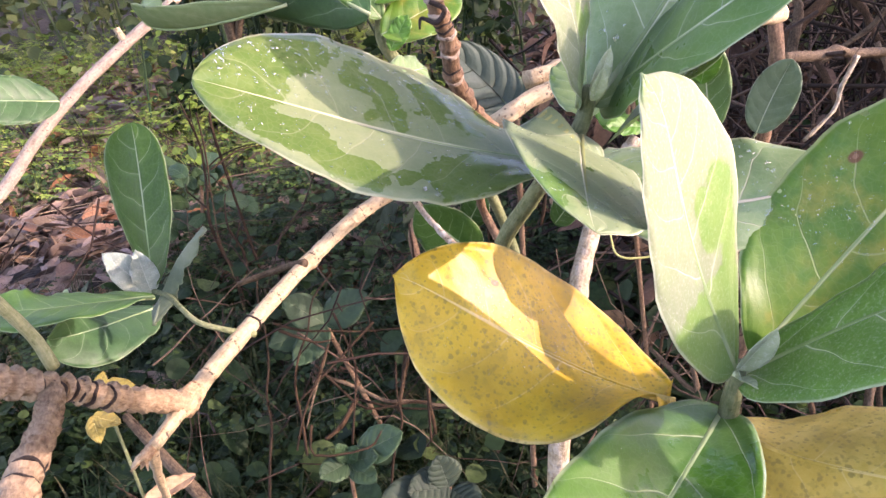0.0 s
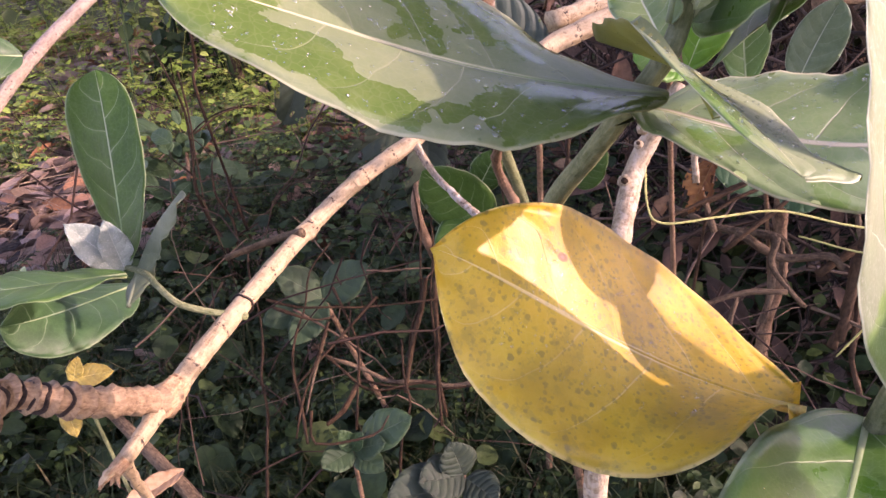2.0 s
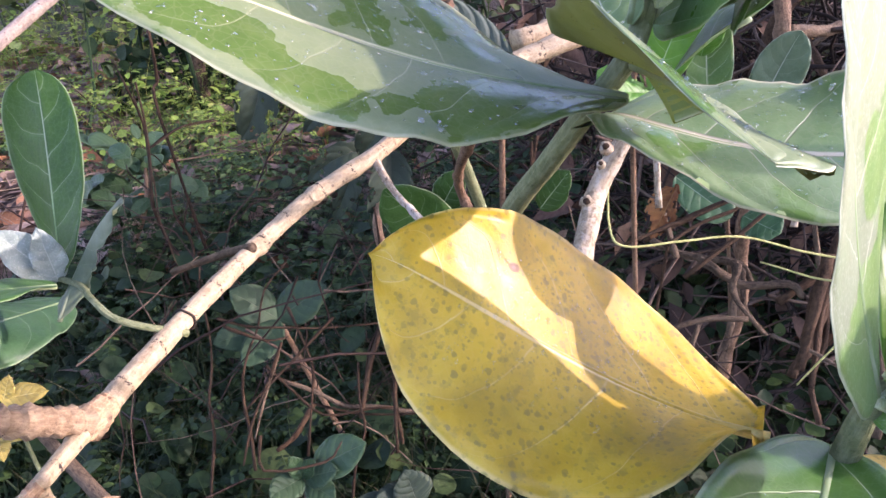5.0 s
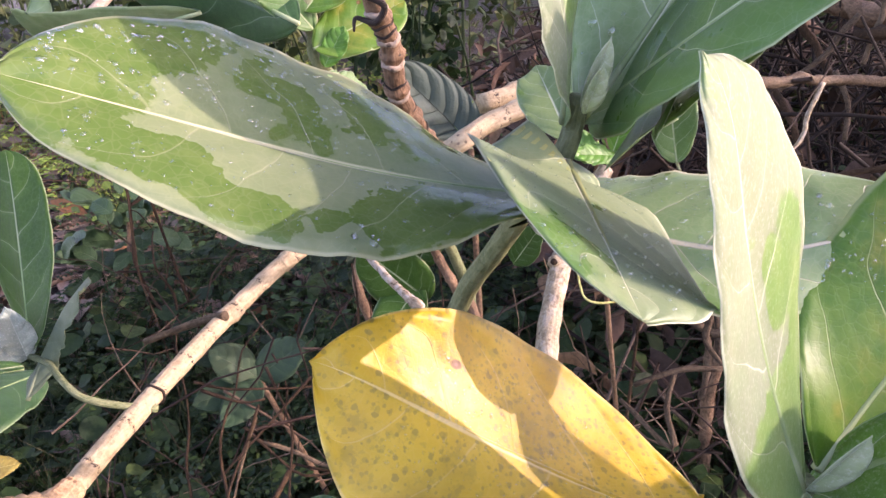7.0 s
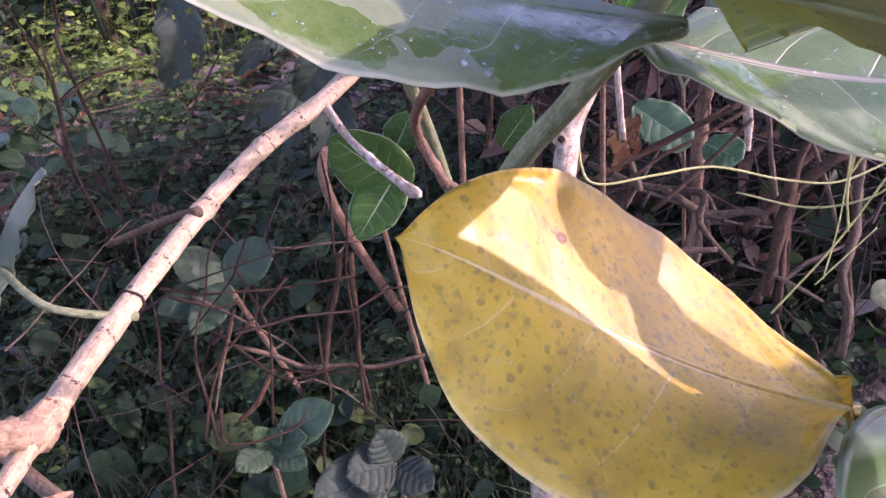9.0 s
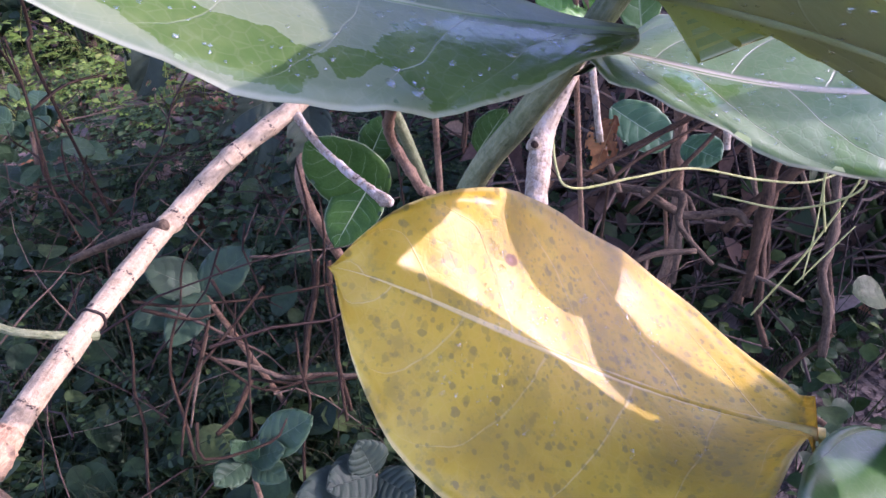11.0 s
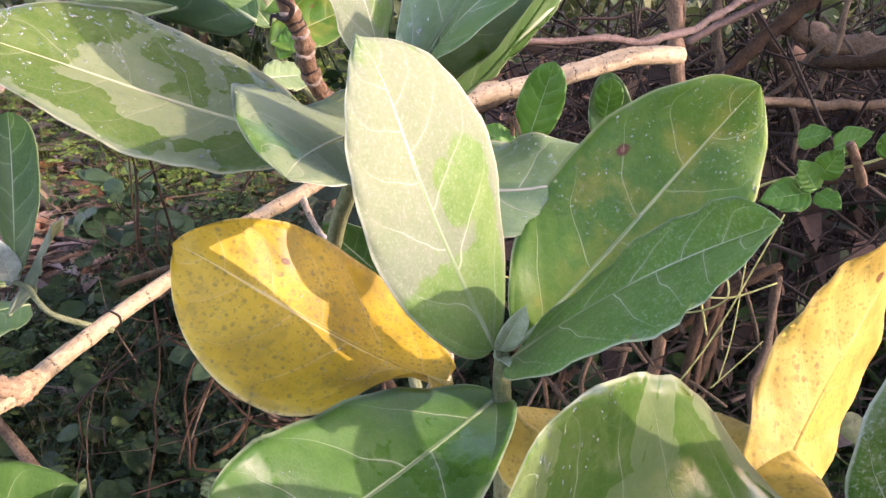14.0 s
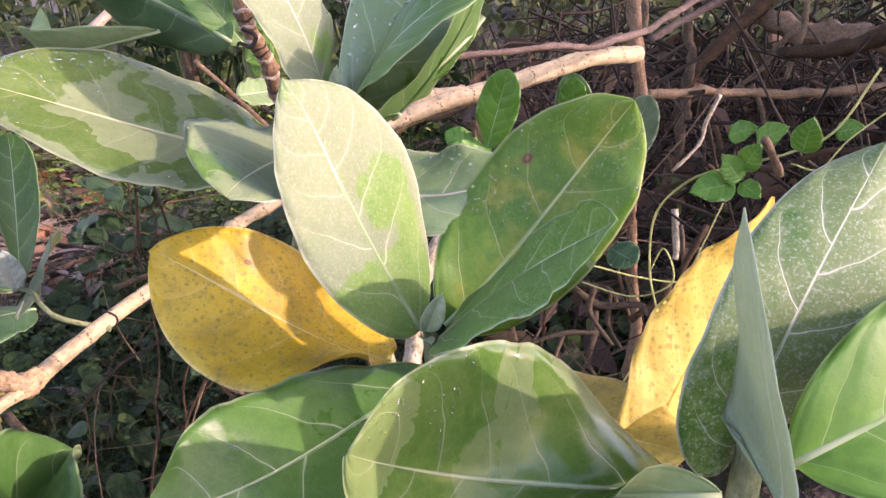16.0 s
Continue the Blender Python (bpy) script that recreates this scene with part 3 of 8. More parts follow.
def ground():
    n = Nodes("leaf_strewn_soil")
    o = n.coords("Object")
    a, b, c = n.noise(o, 3.0, 4), n.noise(o, 26, 5, 0.65), n.cells(o, 60).outputs["Distance"]
    # soil tones are kept extra dark to deepen the shade among the weeds
    col = n.mix(n.ramp(b, 0.3, 0.7), (0.016, 0.011, 0.008), (0.06, 0.042, 0.032))
    col = n.mix(n.ramp(a, 0.5, 0.66, 0.0, 0.7), col, (0.04, 0.06, 0.02))
    h = n.math("ADD", b, n.math("MULTIPLY", c, 0.5))
    mat = n.done(col, 0.92, n.bump(h, 1.0, 0.02))
    xs = np.concatenate([[-400, -120, -40, -16, -9], np.linspace(-6, 6, 97), [9, 16, 40, 120, 400]])
    ys = np.concatenate([[-400, -120, -40, -14, -6], np.linspace(-3, 9, 97), [14, 25, 60, 150, 500]])
    verts = [(x, y, lay_of_land(x, y) if abs(x) < 8 and -4 < y < 11 else 0.14 if y > 5 else 0.0) for x in xs for y in ys]
    k = len(ys)
    faces = [(i * k + j, (i + 1) * k + j, (i + 1) * k + j + 1, i * k + j + 1) for i in range(len(xs) - 1) for j in range(k - 1)]
    me = bpy.data.meshes.new("ground")
    me.from_pydata(verts, [], faces)
    me.update()
    tagged(mesh_object("ground", me, mat), "brown soil strewn with dry leaves and small herbs", "ground", kind="structure")


ground()


# ---- the milkweed ----
front_shrub = thing('milkweed_shrub', 'leafy milkweed shoot with yellow and green leaves', 'shrub', (0.16, 0.33, 0.0), 'milkweed shoots')
stem(front_shrub, 'stem', [(0.16, 0.33, -0.02), (0.165, 0.32, 0.2), (0.158, 0.29, 0.4), (0.15, 0.266, 0.545), (0.148, 0.258, 0.585)], (0.008, 0.007, 0.0055, 0.0038, 0.0025), 'greenstem', '')
leaf(front_shrub, (0.1307, 0.2672, 0.5623), ((0.0909, 0.2946, 0.5583), (0.0463, 0.2775, 0.6123)), (0.0316, 0.2835, 0.6135), (-0.8387, 0.5431, -0.0411), (0.0361, 0.0414), (0.624, 0.950), ((0.40, 0.19, 0.13), (-1.24, -0.27, -0.27)), 0.492, 'yellow', 'yellow', True, 'yellow leaf with grey and red spots', key='Y')
leaf(front_shrub, (0.1450, 0.2542, 0.5861), ((0.1141, 0.2491, 0.6528), (0.1163, 0.2403, 0.6749)), (0.1053, 0.2407, 0.6892), (-0.1744, -0.2199, 0.9598), (0.0290, 0.0333), (0.476, 0.837), ((-0.29, -0.13, -0.16), (0.18, 0.29, -0.22)), 0.365, 'pale', 'under', False, 'pale downy upright leaf', key='W', wavy=0.4)
leaf(front_shrub, (0.1549, 0.2637, 0.5823), ((0.1887, 0.2851, 0.6040), (0.2143, 0.2870, 0.6418)), (0.2326, 0.2807, 0.6681), (-0.5096, -0.6627, -0.5487), (0.0338, 0.0298), (0.502, 0.560), ((-0.06, -0.35, -0.56), (0.16, 0.43, 0.33)), -1.163, 'ageing', 'under', False, 'green leaf mottled with yellow', key='G')
leaf(front_shrub, (0.1523, 0.2638, 0.5752), ((0.1816, 0.2384, 0.6206), (0.2118, 0.2377, 0.6305)), (0.2078, 0.2049, 0.6487), (-0.9191, 0.1516, 0.3638), (0.0148, 0.0308), (0.396, 0.498), ((-0.25, 0.30, 0.91), (0.35, 0.15, 0.30)), 0.197, 'downy', 'under', False, '', key='RU')
leaf(front_shrub, (0.1491, 0.2679, 0.5573), ((0.1091, 0.2131, 0.5627), (0.0833, 0.1731, 0.5698)), (0.0641, 0.1699, 0.5780), (0.3381, 0.6682, -0.6627), (0.0293, 0.0280), (0.465, 0.490), ((-0.24, -0.43, 0.16), (-0.47, 0.01, 0.37)), 0.276, 'front', 'under', True, '', key='BL')
leaf(front_shrub, (0.1543, 0.2652, 0.5533), ((0.1615, 0.2551, 0.5390), (0.1921, 0.2349, 0.5568)), (0.2340, 0.1971, 0.5653), (0.2396, -0.5270, 0.8154), (0.0386, 0.0260), (0.509, 0.512), ((-0.61, -0.35, -0.32), (-0.33, -0.33, -0.33)), -0.180, 'yellow_old', 'yellow_old', False, 'yellow leaf', key='Y3')
upper_shrub = thing('milkweed_shrub', 'milkweed shoot with large waxy dew-covered leaves', 'shrub', (0.09, 0.47, 0.0), 'milkweed shoots')
stem(upper_shrub, 'stem', [(0.16, 0.55, -0.02), (0.1267, 0.506, 0.3049), (0.1055, 0.5271, 0.4129), (0.0927, 0.505, 0.4863), (0.066, 0.405, 0.53), (0.077, 0.371, 0.583), (0.086, 0.352, 0.608), (0.095, 0.339, 0.629), (0.106, 0.334, 0.648), (0.11, 0.332, 0.665)], (0.006, 0.005, 0.0048, 0.0044, 0.0042, 0.004, 0.0038, 0.0036, 0.0034, 0.003), 'greenstem', '')
leaf(upper_shrub, (0.1013, 0.3171, 0.6399), ((0.0393, 0.3226, 0.6482), (0.0248, 0.3152, 0.6612)), (-0.0274, 0.2920, 0.6864), (0.9998, -0.0069, 0.0193), (0.0402, 0.0479), (0.533, 0.513), ((-0.49, 0.20, 0.23), (0.32, -0.11, -0.09)), -0.043, 'bigleaf', 'under', False, '', key='BIG')
leaf(upper_shrub, (0.1071, 0.3356, 0.6453), ((0.0999, 0.2939, 0.6514), (0.0897, 0.2390, 0.6615)), (0.0888, 0.2159, 0.6588), (-0.1704, -0.9736, 0.1521), (0.0245, 0.0298), (0.703, 0.576), ((-0.50, -1.09, -0.72), (0.49, 1.08, 1.08)), -0.021, 'cup', 'olive', False, '', key='CUP')
leaf(upper_shrub, (0.0993, 0.3276, 0.6316), ((0.0998, 0.3277, 0.6370), (0.1480, 0.2755, 0.6162)), (0.1902, 0.2993, 0.6396), (0.5966, -0.5374, 0.5961), (0.0347, 0.0193), (0.262, 0.250), ((-0.05, 0.02, -0.78), (0.25, -0.17, -0.68)), 0.096, 'ribbed', 'under', False, '', key='RB')
leaf(upper_shrub, (0.1058, 0.3331, 0.6571), (0.1043, 0.3073, 0.7086), (0.0753, 0.3381, 0.7373), (0.823, -0.2746, 0.4972), (0.0237, 0.0236), (0.600, 0.435), (-0.177, 0.211), -0.009, 'pale', 'under', False, '', key='T1')
leaf(upper_shrub, (0.1115, 0.3354, 0.6566), (0.1523, 0.315, 0.7214), (0.1901, 0.4128, 0.7475), (-0.5414, -0.577, -0.6115), (0.0460, 0.0330), (0.637, 0.413), (-0.799, 0.000), 0.024, 'bloom', 'bloom', False, '', key='T2')
leaf(upper_shrub, (0.1185, 0.3499, 0.6551), ((0.1225, 0.2981, 0.6831), (0.1462, 0.2761, 0.7033)), (0.1816, 0.2979, 0.7214), (-0.5781, -0.4907, 0.6520), (0.0244, 0.0189), (0.398, 0.515), ((0.08, -0.20, 0.05), (-0.28, 0.25, -0.33)), -0.010, 'spread', 'under', False, '', key='T3')
leaf(upper_shrub, (0.1385, 0.3323, 0.6577), ((0.1205, 0.3456, 0.6416), (0.1824, 0.3042, 0.6912)), (0.1852, 0.3344, 0.7454), (-0.7282, 0.2610, 0.6338), (0.0252, 0.0280), (0.250, 0.844), ((0.40, -0.14, -0.24), (0.08, 0.08, 0.08)), -0.225, 'spread', 'spread', False, '', key='T4')
leaf(upper_shrub, (0.1211, 0.3869, 0.6365), (0.1183, 0.4056, 0.6474), (0.1155, 0.4244, 0.6583), (-0.1755, -0.7901, 0.5873), (0.0131, 0.0131), (0.55, 0.45), (0.12, 0.12), 0.1, 'bloom', 'under', False, '')
right_shrub = thing('milkweed_shrub', 'milkweed shoot with broad green leaves and one yellow leaf', 'shrub', (0.27, 0.2, 0.0), 'milkweed shoots')
stem(right_shrub, 'stem', [(0.27, 0.2, -0.02), (0.265, 0.2, 0.3), (0.25, 0.185, 0.5), (0.245, 0.175, 0.6)], (0.008, 0.007, 0.006, 0.004), 'greenstem', '')
leaf(right_shrub, (0.2361, 0.1399, 0.6094), (0.2856, 0.1427, 0.6368), (0.326, 0.1958, 0.5889), (-0.8176, -0.5298, 0.2256), (0.0291, 0.0293), (0.575, 0.452), (0.535, 0.000), -0.165, 'smooth', 'under', False, '', key='RD')
leaf(right_shrub, (0.2288, 0.1568, 0.5842), ((0.1753, 0.1751, 0.5734), (0.1405, 0.1722, 0.5847)), (0.1321, 0.1291, 0.6275), (0.9721, -0.1063, 0.2090), (0.0220, 0.0412), (0.543, 0.495), ((0.00, 0.00, 0.00), (1.03, 0.70, 0.34)), 0.530, 'olivefront', 'under', False, '', key='F')
leaf(right_shrub, (0.2486, 0.1884, 0.5761), ((0.2358, 0.1709, 0.5914), (0.2655, 0.1922, 0.6372)), (0.3024, 0.2285, 0.6617), (0.0188, -0.9227, 0.3851), (0.0239, 0.0265), (0.250, 0.357), ((-0.25, -0.03, -0.88), (0.02, 0.02, 0.02)), 0.438, 'broad', 'under', False, '', key='RW', rows=48)
leaf(right_shrub, (0.2307, 0.1340, 0.6015), ((0.2359, 0.1333, 0.6030), (0.2255, 0.1358, 0.6253)), (0.2183, 0.1448, 0.6727), (-0.7888, 0.0928, -0.6076), (0.0420, 0.0209), (0.454, 0.762), ((0.35, -0.00, 0.06), (0.41, 0.09, 0.07)), -0.063, 'ashen', 'ashen', False, 'ashen leaf standing edgewise', key='ASH', wavy=0.2)
leaf(right_shrub, (0.2162, 0.1996, 0.5455), ((0.2489, 0.2419, 0.5752), (0.2753, 0.2574, 0.5957)), (0.2826, 0.2589, 0.6331), (-0.6296, 0.6656, -0.4007), (0.0342, 0.0253), (0.566, 0.511), ((0.24, 0.24, 0.24), (0.33, 0.19, -0.02)), -0.220, 'yellow_old', 'yellow_old', True, 'yellow leaf with brown spots', key='Y2', rows=48)
near_shrub = thing('milkweed_shrub', 'low milkweed shoot with a rounded green leaf', 'shrub', (0.05, 0.12, 0.0), 'milkweed shoots')
stem(near_shrub, 'stem', [(0.05, 0.12, -0.02), (0.045, 0.12, 0.3), (0.052, 0.125, 0.595)], (0.006, 0.005, 0.003), 'greenstem', '')
leaf(near_shrub, (0.0535, 0.1263, 0.5953), (0.0018, 0.1439, 0.5545), (0.0193, 0.2147, 0.562), (0.1567, 0.7739, 0.6137), (0.0362, 0.0347), (0.555, 0.425), (1.334, 1.010), 0.016, 'mid', 'under', False, '', key='B0')
branch = thing('milkweed_branch', 'bare pale milkweed branch with a side shoot and dark rings', 'branch', (-0.09, 0.47, 0.0))
stem(branch, 'limb', [(-0.1101, 0.3388, 0.4919), (-0.1097, 0.3634, 0.488), (-0.111, 0.388, 0.483), (-0.091, 0.467, 0.486), (-0.0684, 0.5608, 0.4839), (-0.0324, 0.6029, 0.5023), (0.0091, 0.6386, 0.5169), (0.0439, 0.6701, 0.5327), (0.0917, 0.6074, 0.576), (0.1217, 0.623, 0.5886), (0.168, 0.6366, 0.6014), (0.2159, 0.6554, 0.6085), (0.2628, 0.6713, 0.6178), (0.315, 0.7032, 0.6246), (0.3777, 0.7689, 0.6159)], (0.0032, 0.0038, 0.0054, 0.0058, 0.006, 0.0062, 0.0064, 0.0066, 0.007, 0.0075, 0.008, 0.0085, 0.0088, 0.0088), 'branch', '', rough=0.11, grain=0.03, seg=18, steps=12)
stem(branch, 'ringed_shoot', [(-0.1105, 0.388, 0.4825), (-0.12, 0.3416, 0.5232), (-0.1317, 0.3217, 0.5456), (-0.1409, 0.2998, 0.5658), (-0.1471, 0.2775, 0.5852)], (0.0058, 0.0052, 0.0051, 0.0053, 0.0056), 'ringed', 'brown shoot with dark ring scars', rings=0.5, rough=0.12, grain=0.04, ring_gap=0.0085, steps=40, seg=16)
stem(branch, 'ringed_shoot', [(-0.132, 0.3165, 0.5487), (-0.1109, 0.2751, 0.56), (-0.0933, 0.2388, 0.5732), (-0.0802, 0.2078, 0.5803)], (0.0046, 0.0042, 0.0044, 0.005), 'ringed', 'brown shoot with dark ring scars', rings=0.45, rough=0.12, grain=0.04, ring_gap=0.012, steps=30, seg=14)
stem(branch, 'green_shoot', [(-0.1348, 0.3257, 0.5547), (-0.1362, 0.3225, 0.573), (-0.1352, 0.3096, 0.5975), (-0.1397, 0.3025, 0.6175)], (0.003, 0.0028, 0.0027, 0.0026), 'paleshoot', '')
stem(branch, 'twig', [(-0.068, 0.5476, 0.4891), (-0.0902, 0.5553, 0.4817), (-0.1288, 0.5587, 0.4682)], (0.0035, 0.0028, 0.0022), 'tan', '')
stem(branch, 'twig', [(0.0091, 0.6383, 0.5161), (0.022, 0.6124, 0.5018), (0.0354, 0.588, 0.494), (0.0505, 0.562, 0.488), (0.059, 0.5495, 0.4855), (0.0625, 0.545, 0.4848)], (0.0032, 0.0026, 0.0025, 0.0028, 0.0044, 0.0024), 'lichened', '', rough=0.3, grain=0.2, seg=14, steps=12)
stem(branch, 'side_shoot', [(-0.0871, 0.4577, 0.4828), (-0.1039, 0.4482, 0.4941), (-0.1185, 0.4465, 0.5019), (-0.1316, 0.4563, 0.5076), (-0.1456, 0.4739, 0.507), (-0.1629, 0.4886, 0.5043)], (0.0023, 0.002, 0.0019, 0.0018, 0.0018, 0.0018), 'greenstem', '')
stem(branch, 'stub', [(-0.1093, 0.3396, 0.4924), (-0.1125, 0.3363, 0.4907), (-0.1151, 0.3338, 0.4894)], (0.0034, 0.0032, 0.0016), 'knot', 'rough broken end of the limb', rough=0.35, seg=16, grain=0.2)
stem(branch, 'splinter', [(-0.1123, 0.3362, 0.4909), (-0.1153, 0.3328, 0.4895), (-0.1168, 0.3295, 0.4871)], (0.0018, 0.0011, 0.0003), 'branch', 'frayed splinter at a broken end', rough=0.4, seg=7, grain=0.2)
stem(branch, 'splinter', [(-0.1106, 0.3373, 0.4902), (-0.1122, 0.3348, 0.488), (-0.1118, 0.3323, 0.4832)], (0.0021, 0.0014, 0.0003), 'knot', 'frayed splinter at a broken end', rough=0.4, seg=7, grain=0.2)
stem(branch, 'splinter', [(-0.1121, 0.3368, 0.4906), (-0.1151, 0.334, 0.4888), (-0.1183, 0.3301, 0.4877)], (0.0025, 0.0012, 0.0003), 'branch', 'frayed splinter at a broken end', rough=0.4, seg=7, grain=0.2)
stem(branch, 'splinter', [(-0.1119, 0.3365, 0.491), (-0.1153, 0.3326, 0.4892), (-0.1186, 0.3287, 0.487)], (0.0020, 0.0013, 0.0003), 'knot', 'frayed splinter at a broken end', rough=0.4, seg=7, grain=0.2)
stem(branch, 'splinter', [(-0.1125, 0.3362, 0.4913), (-0.1164, 0.3321, 0.4898), (-0.1185, 0.3292, 0.4853)], (0.0021, 0.0016, 0.0003), 'branch', 'frayed splinter at a broken end', rough=0.4, seg=7, grain=0.2)
stem(branch, 'splinter', [(-0.1117, 0.3372, 0.4897), (-0.1137, 0.3352, 0.4873), (-0.1165, 0.3342, 0.4831)], (0.0021, 0.0017, 0.0003), 'knot', 'frayed splinter at a broken end', rough=0.4, seg=7, grain=0.2)
stem(branch, 'twig', [(-0.1101, 0.3388, 0.4919), (-0.1437, 0.3921, 0.4222), (-0.1753, 0.4455, 0.3524)], (0.0031, 0.0028, 0.0028), 'branch', '', rough=0.3, seg=14, grain=0.12)
leaf(branch, (-0.1644, 0.4929, 0.5050), ((-0.1664, 0.5060, 0.5353), (-0.1686, 0.5303, 0.5788)), (-0.1729, 0.5444, 0.6094), (0.1382, -0.3351, -0.9320), (0.0267, 0.0491), (0.351, 0.466), ((0.05, 0.13, 0.12), (0.21, 0.21, 0.06)), -0.137, 'deep', 'under', True, '', key='LU', wavy=0.35)
leaf(branch, (-0.1417, 0.4463, 0.5226), ((-0.1745, 0.4152, 0.5384), (-0.1994, 0.3983, 0.5401)), (-0.2210, 0.4023, 0.5477), (-0.1719, 0.0340, 0.9845), (0.0349, 0.0362), (0.539, 0.461), ((0.14, 0.05, 0.15), (0.12, -0.06, 0.08)), -0.013, 'mid', 'under', False, '', key='LL')
leaf(branch, (-0.1960, 0.5493, 0.4562), ((-0.2013, 0.5035, 0.4742), (-0.2030, 0.4699, 0.4837)), (-0.2115, 0.4347, 0.5024), (-0.0602, -0.9008, 0.4301), (0.0290, 0.0345), (0.636, 0.510), ((-0.08, -0.03, 0.16), (-0.28, -0.02, 0.42)), -0.188, 'dusky', 'under', False, '', key='LD')
leaf(branch, (-0.1563, 0.4625, 0.4921), (-0.1519, 0.5146, 0.5245), (-0.1031, 0.4437, 0.5628), (-0.606, -0.1429, 0.7825), (0.0172, 0.0158), (0.554, 0.449), (-0.100, -0.594), -0.031, 'greyed', 'greyed', False, '', key='LN')
leaf(branch, (-0.1642, 0.4876, 0.5036), (-0.175, 0.4842, 0.5212), (-0.1857, 0.4808, 0.5388), (0.3443, -0.625, 0.7006), (0.0125, 0.0125), (0.6, 0.75), (0.35, 0.35), 0.1, 'hoary', 'hoary', False, 'small white downy leaf')
leaf(branch, (-0.1642, 0.4876, 0.5036), (-0.1649, 0.4864, 0.5205), (-0.1655, 0.4852, 0.5373), (0.3304, -0.6305, 0.7024), (0.0095, 0.0095), (0.6, 0.75), (0.35, 0.35), 0.1, 'hoary', 'hoary', False, 'small white downy leaf')
back_shrub = thing('milkweed_shrub', 'milkweed shoot with grey-green leaves in half shade', 'shrub', (0.16, 0.9, 0.0), 'milkweed shoots')
stem(back_shrub, 'stem', [(0.16, 0.9, -0.02), (0.13, 0.82, 0.3), (0.06, 0.66, 0.55), (0.0107, 0.6071, 0.6328), (0.0062, 0.6001, 0.6615), (0.0035, 0.5922, 0.6994), (0.0022, 0.5918, 0.7345)], (0.007, 0.006, 0.005, 0.005, 0.005, 0.0045, 0.003), 'greenstem', '')
leaf(back_shrub, (0.0012, 0.5702, 0.6681), (-0.1053, 0.6558, 0.7162), (-0.1214, 0.575, 0.7263), (-0.6695, -0.6536, -0.3529), (0.0489, 0.0484), (0.623, 0.448), (0.108, -1.367), 0.162, 'dusky', 'under', False, '', key='U2')
leaf(back_shrub, (-0.0605, 0.5948, 0.6765), (-0.225, 0.6376, 0.6393), (-0.1712, 0.6347, 0.6951), (-0.7022, -0.4352, -0.5635), (0.0287, 0.0291), (0.538, 0.443), (-1.377, 0.000), -0.137, 'dusky', 'under', True, '', key='U1')
leaf(back_shrub, (0.0075, 0.5903, 0.6626), (-0.015, 0.5876, 0.6949), (-0.0375, 0.5849, 0.7272), (0.1521, -0.8671, 0.4743), (0.0174, 0.0174), (0.55, 0.45), (0.12, 0.12), 0.1, 'mid', 'under', False, '')
leaf(back_shrub, (0.0032, 0.5908, 0.6738), (0.0302, 0.6037, 0.7012), (0.0571, 0.6166, 0.7287), (0.0711, -0.8824, 0.465), (0.0203, 0.0203), (0.55, 0.45), (0.12, 0.12), 0.1, 'ageing', 'under', False, '')
leaf(back_shrub, (0.0064, 0.5888, 0.6512), (0.0357, 0.6021, 0.6627), (0.0649, 0.6154, 0.6741), (0.0597, -0.8539, 0.517), (0.0205, 0.0205), (0.55, 0.45), (0.12, 0.12), 0.1, 'ageing', 'under', False, '')
leaf(back_shrub, (0.0119, 0.5879, 0.6398), (0.019, 0.5901, 0.6511), (0.026, 0.5923, 0.6624), (0.0887, -0.8411, 0.5335), (0.0081, 0.0081), (0.55, 0.45), (0.12, 0.12), 0.1, 'fresh', 'under', False, '')
leaf(back_shrub, (0.0055, 0.5918, 0.6849), (0.0142, 0.5828, 0.7126), (0.0228, 0.5738, 0.7404), (0.1038, -0.8874, 0.4492), (0.0152, 0.0152), (0.55, 0.45), (0.12, 0.12), 0.1, 'mid', 'under', False, '')
leaf(back_shrub, (0.0181, 0.5035, 0.6384), (0.0283, 0.5214, 0.6367), (0.0385, 0.5392, 0.635), (0.1958, -0.8048, 0.5603), (0.0124, 0.0124), (0.55, 0.45), (0.12, 0.12), 0.1, 'bloom', 'under', False, '')
dark_stem = thing('bare_milkweed', 'bare dark brown milkweed stem with leaf scars', 'stem', (0.17, 0.68, 0.0))
stem(dark_stem, 'stem', [(0.17, 0.68, -0.02), (0.1166, 0.6681, 0.3716), (0.0941, 0.6705, 0.4322), (0.0749, 0.6634, 0.4854), (0.0822, 0.5062, 0.5894), (0.0677, 0.472, 0.6217), (0.0574, 0.4554, 0.6464), (0.0555, 0.4432, 0.6694), (0.0504, 0.434, 0.6874), (0.0481, 0.4295, 0.7064), (0.0503, 0.4191, 0.7363)], (0.005, 0.0042, 0.004, 0.0038, 0.004, 0.0048, 0.0046, 0.0046, 0.0046, 0.0044), 'darkstem', '', rings=0.3, ring_gap=0.019, steps=20, seg=16, rough=0.12, grain=0.05)
stem(dark_stem, 'ring', [(0.0474, 0.4267, 0.69), (0.0546, 0.4274, 0.6857), (0.0504, 0.4303, 0.6793), (0.0426, 0.4354, 0.6811), (0.0414, 0.4317, 0.6764)], (0.0012, 0.0014, 0.0014, 0.001, 0.0005), 'black', '', seg=8)
wrinkled_plant = thing('broadleaf_weed', 'weed with a dark wrinkled blue-green leaf', 'plant', (0.13, 0.72, 0.0))
stem(wrinkled_plant, 'stem', [(0.13, 0.72, -0.02), (0.12, 0.71, 0.3), (0.112, 0.678, 0.555)], (0.004, 0.003, 0.0025), 'darkstem', '')
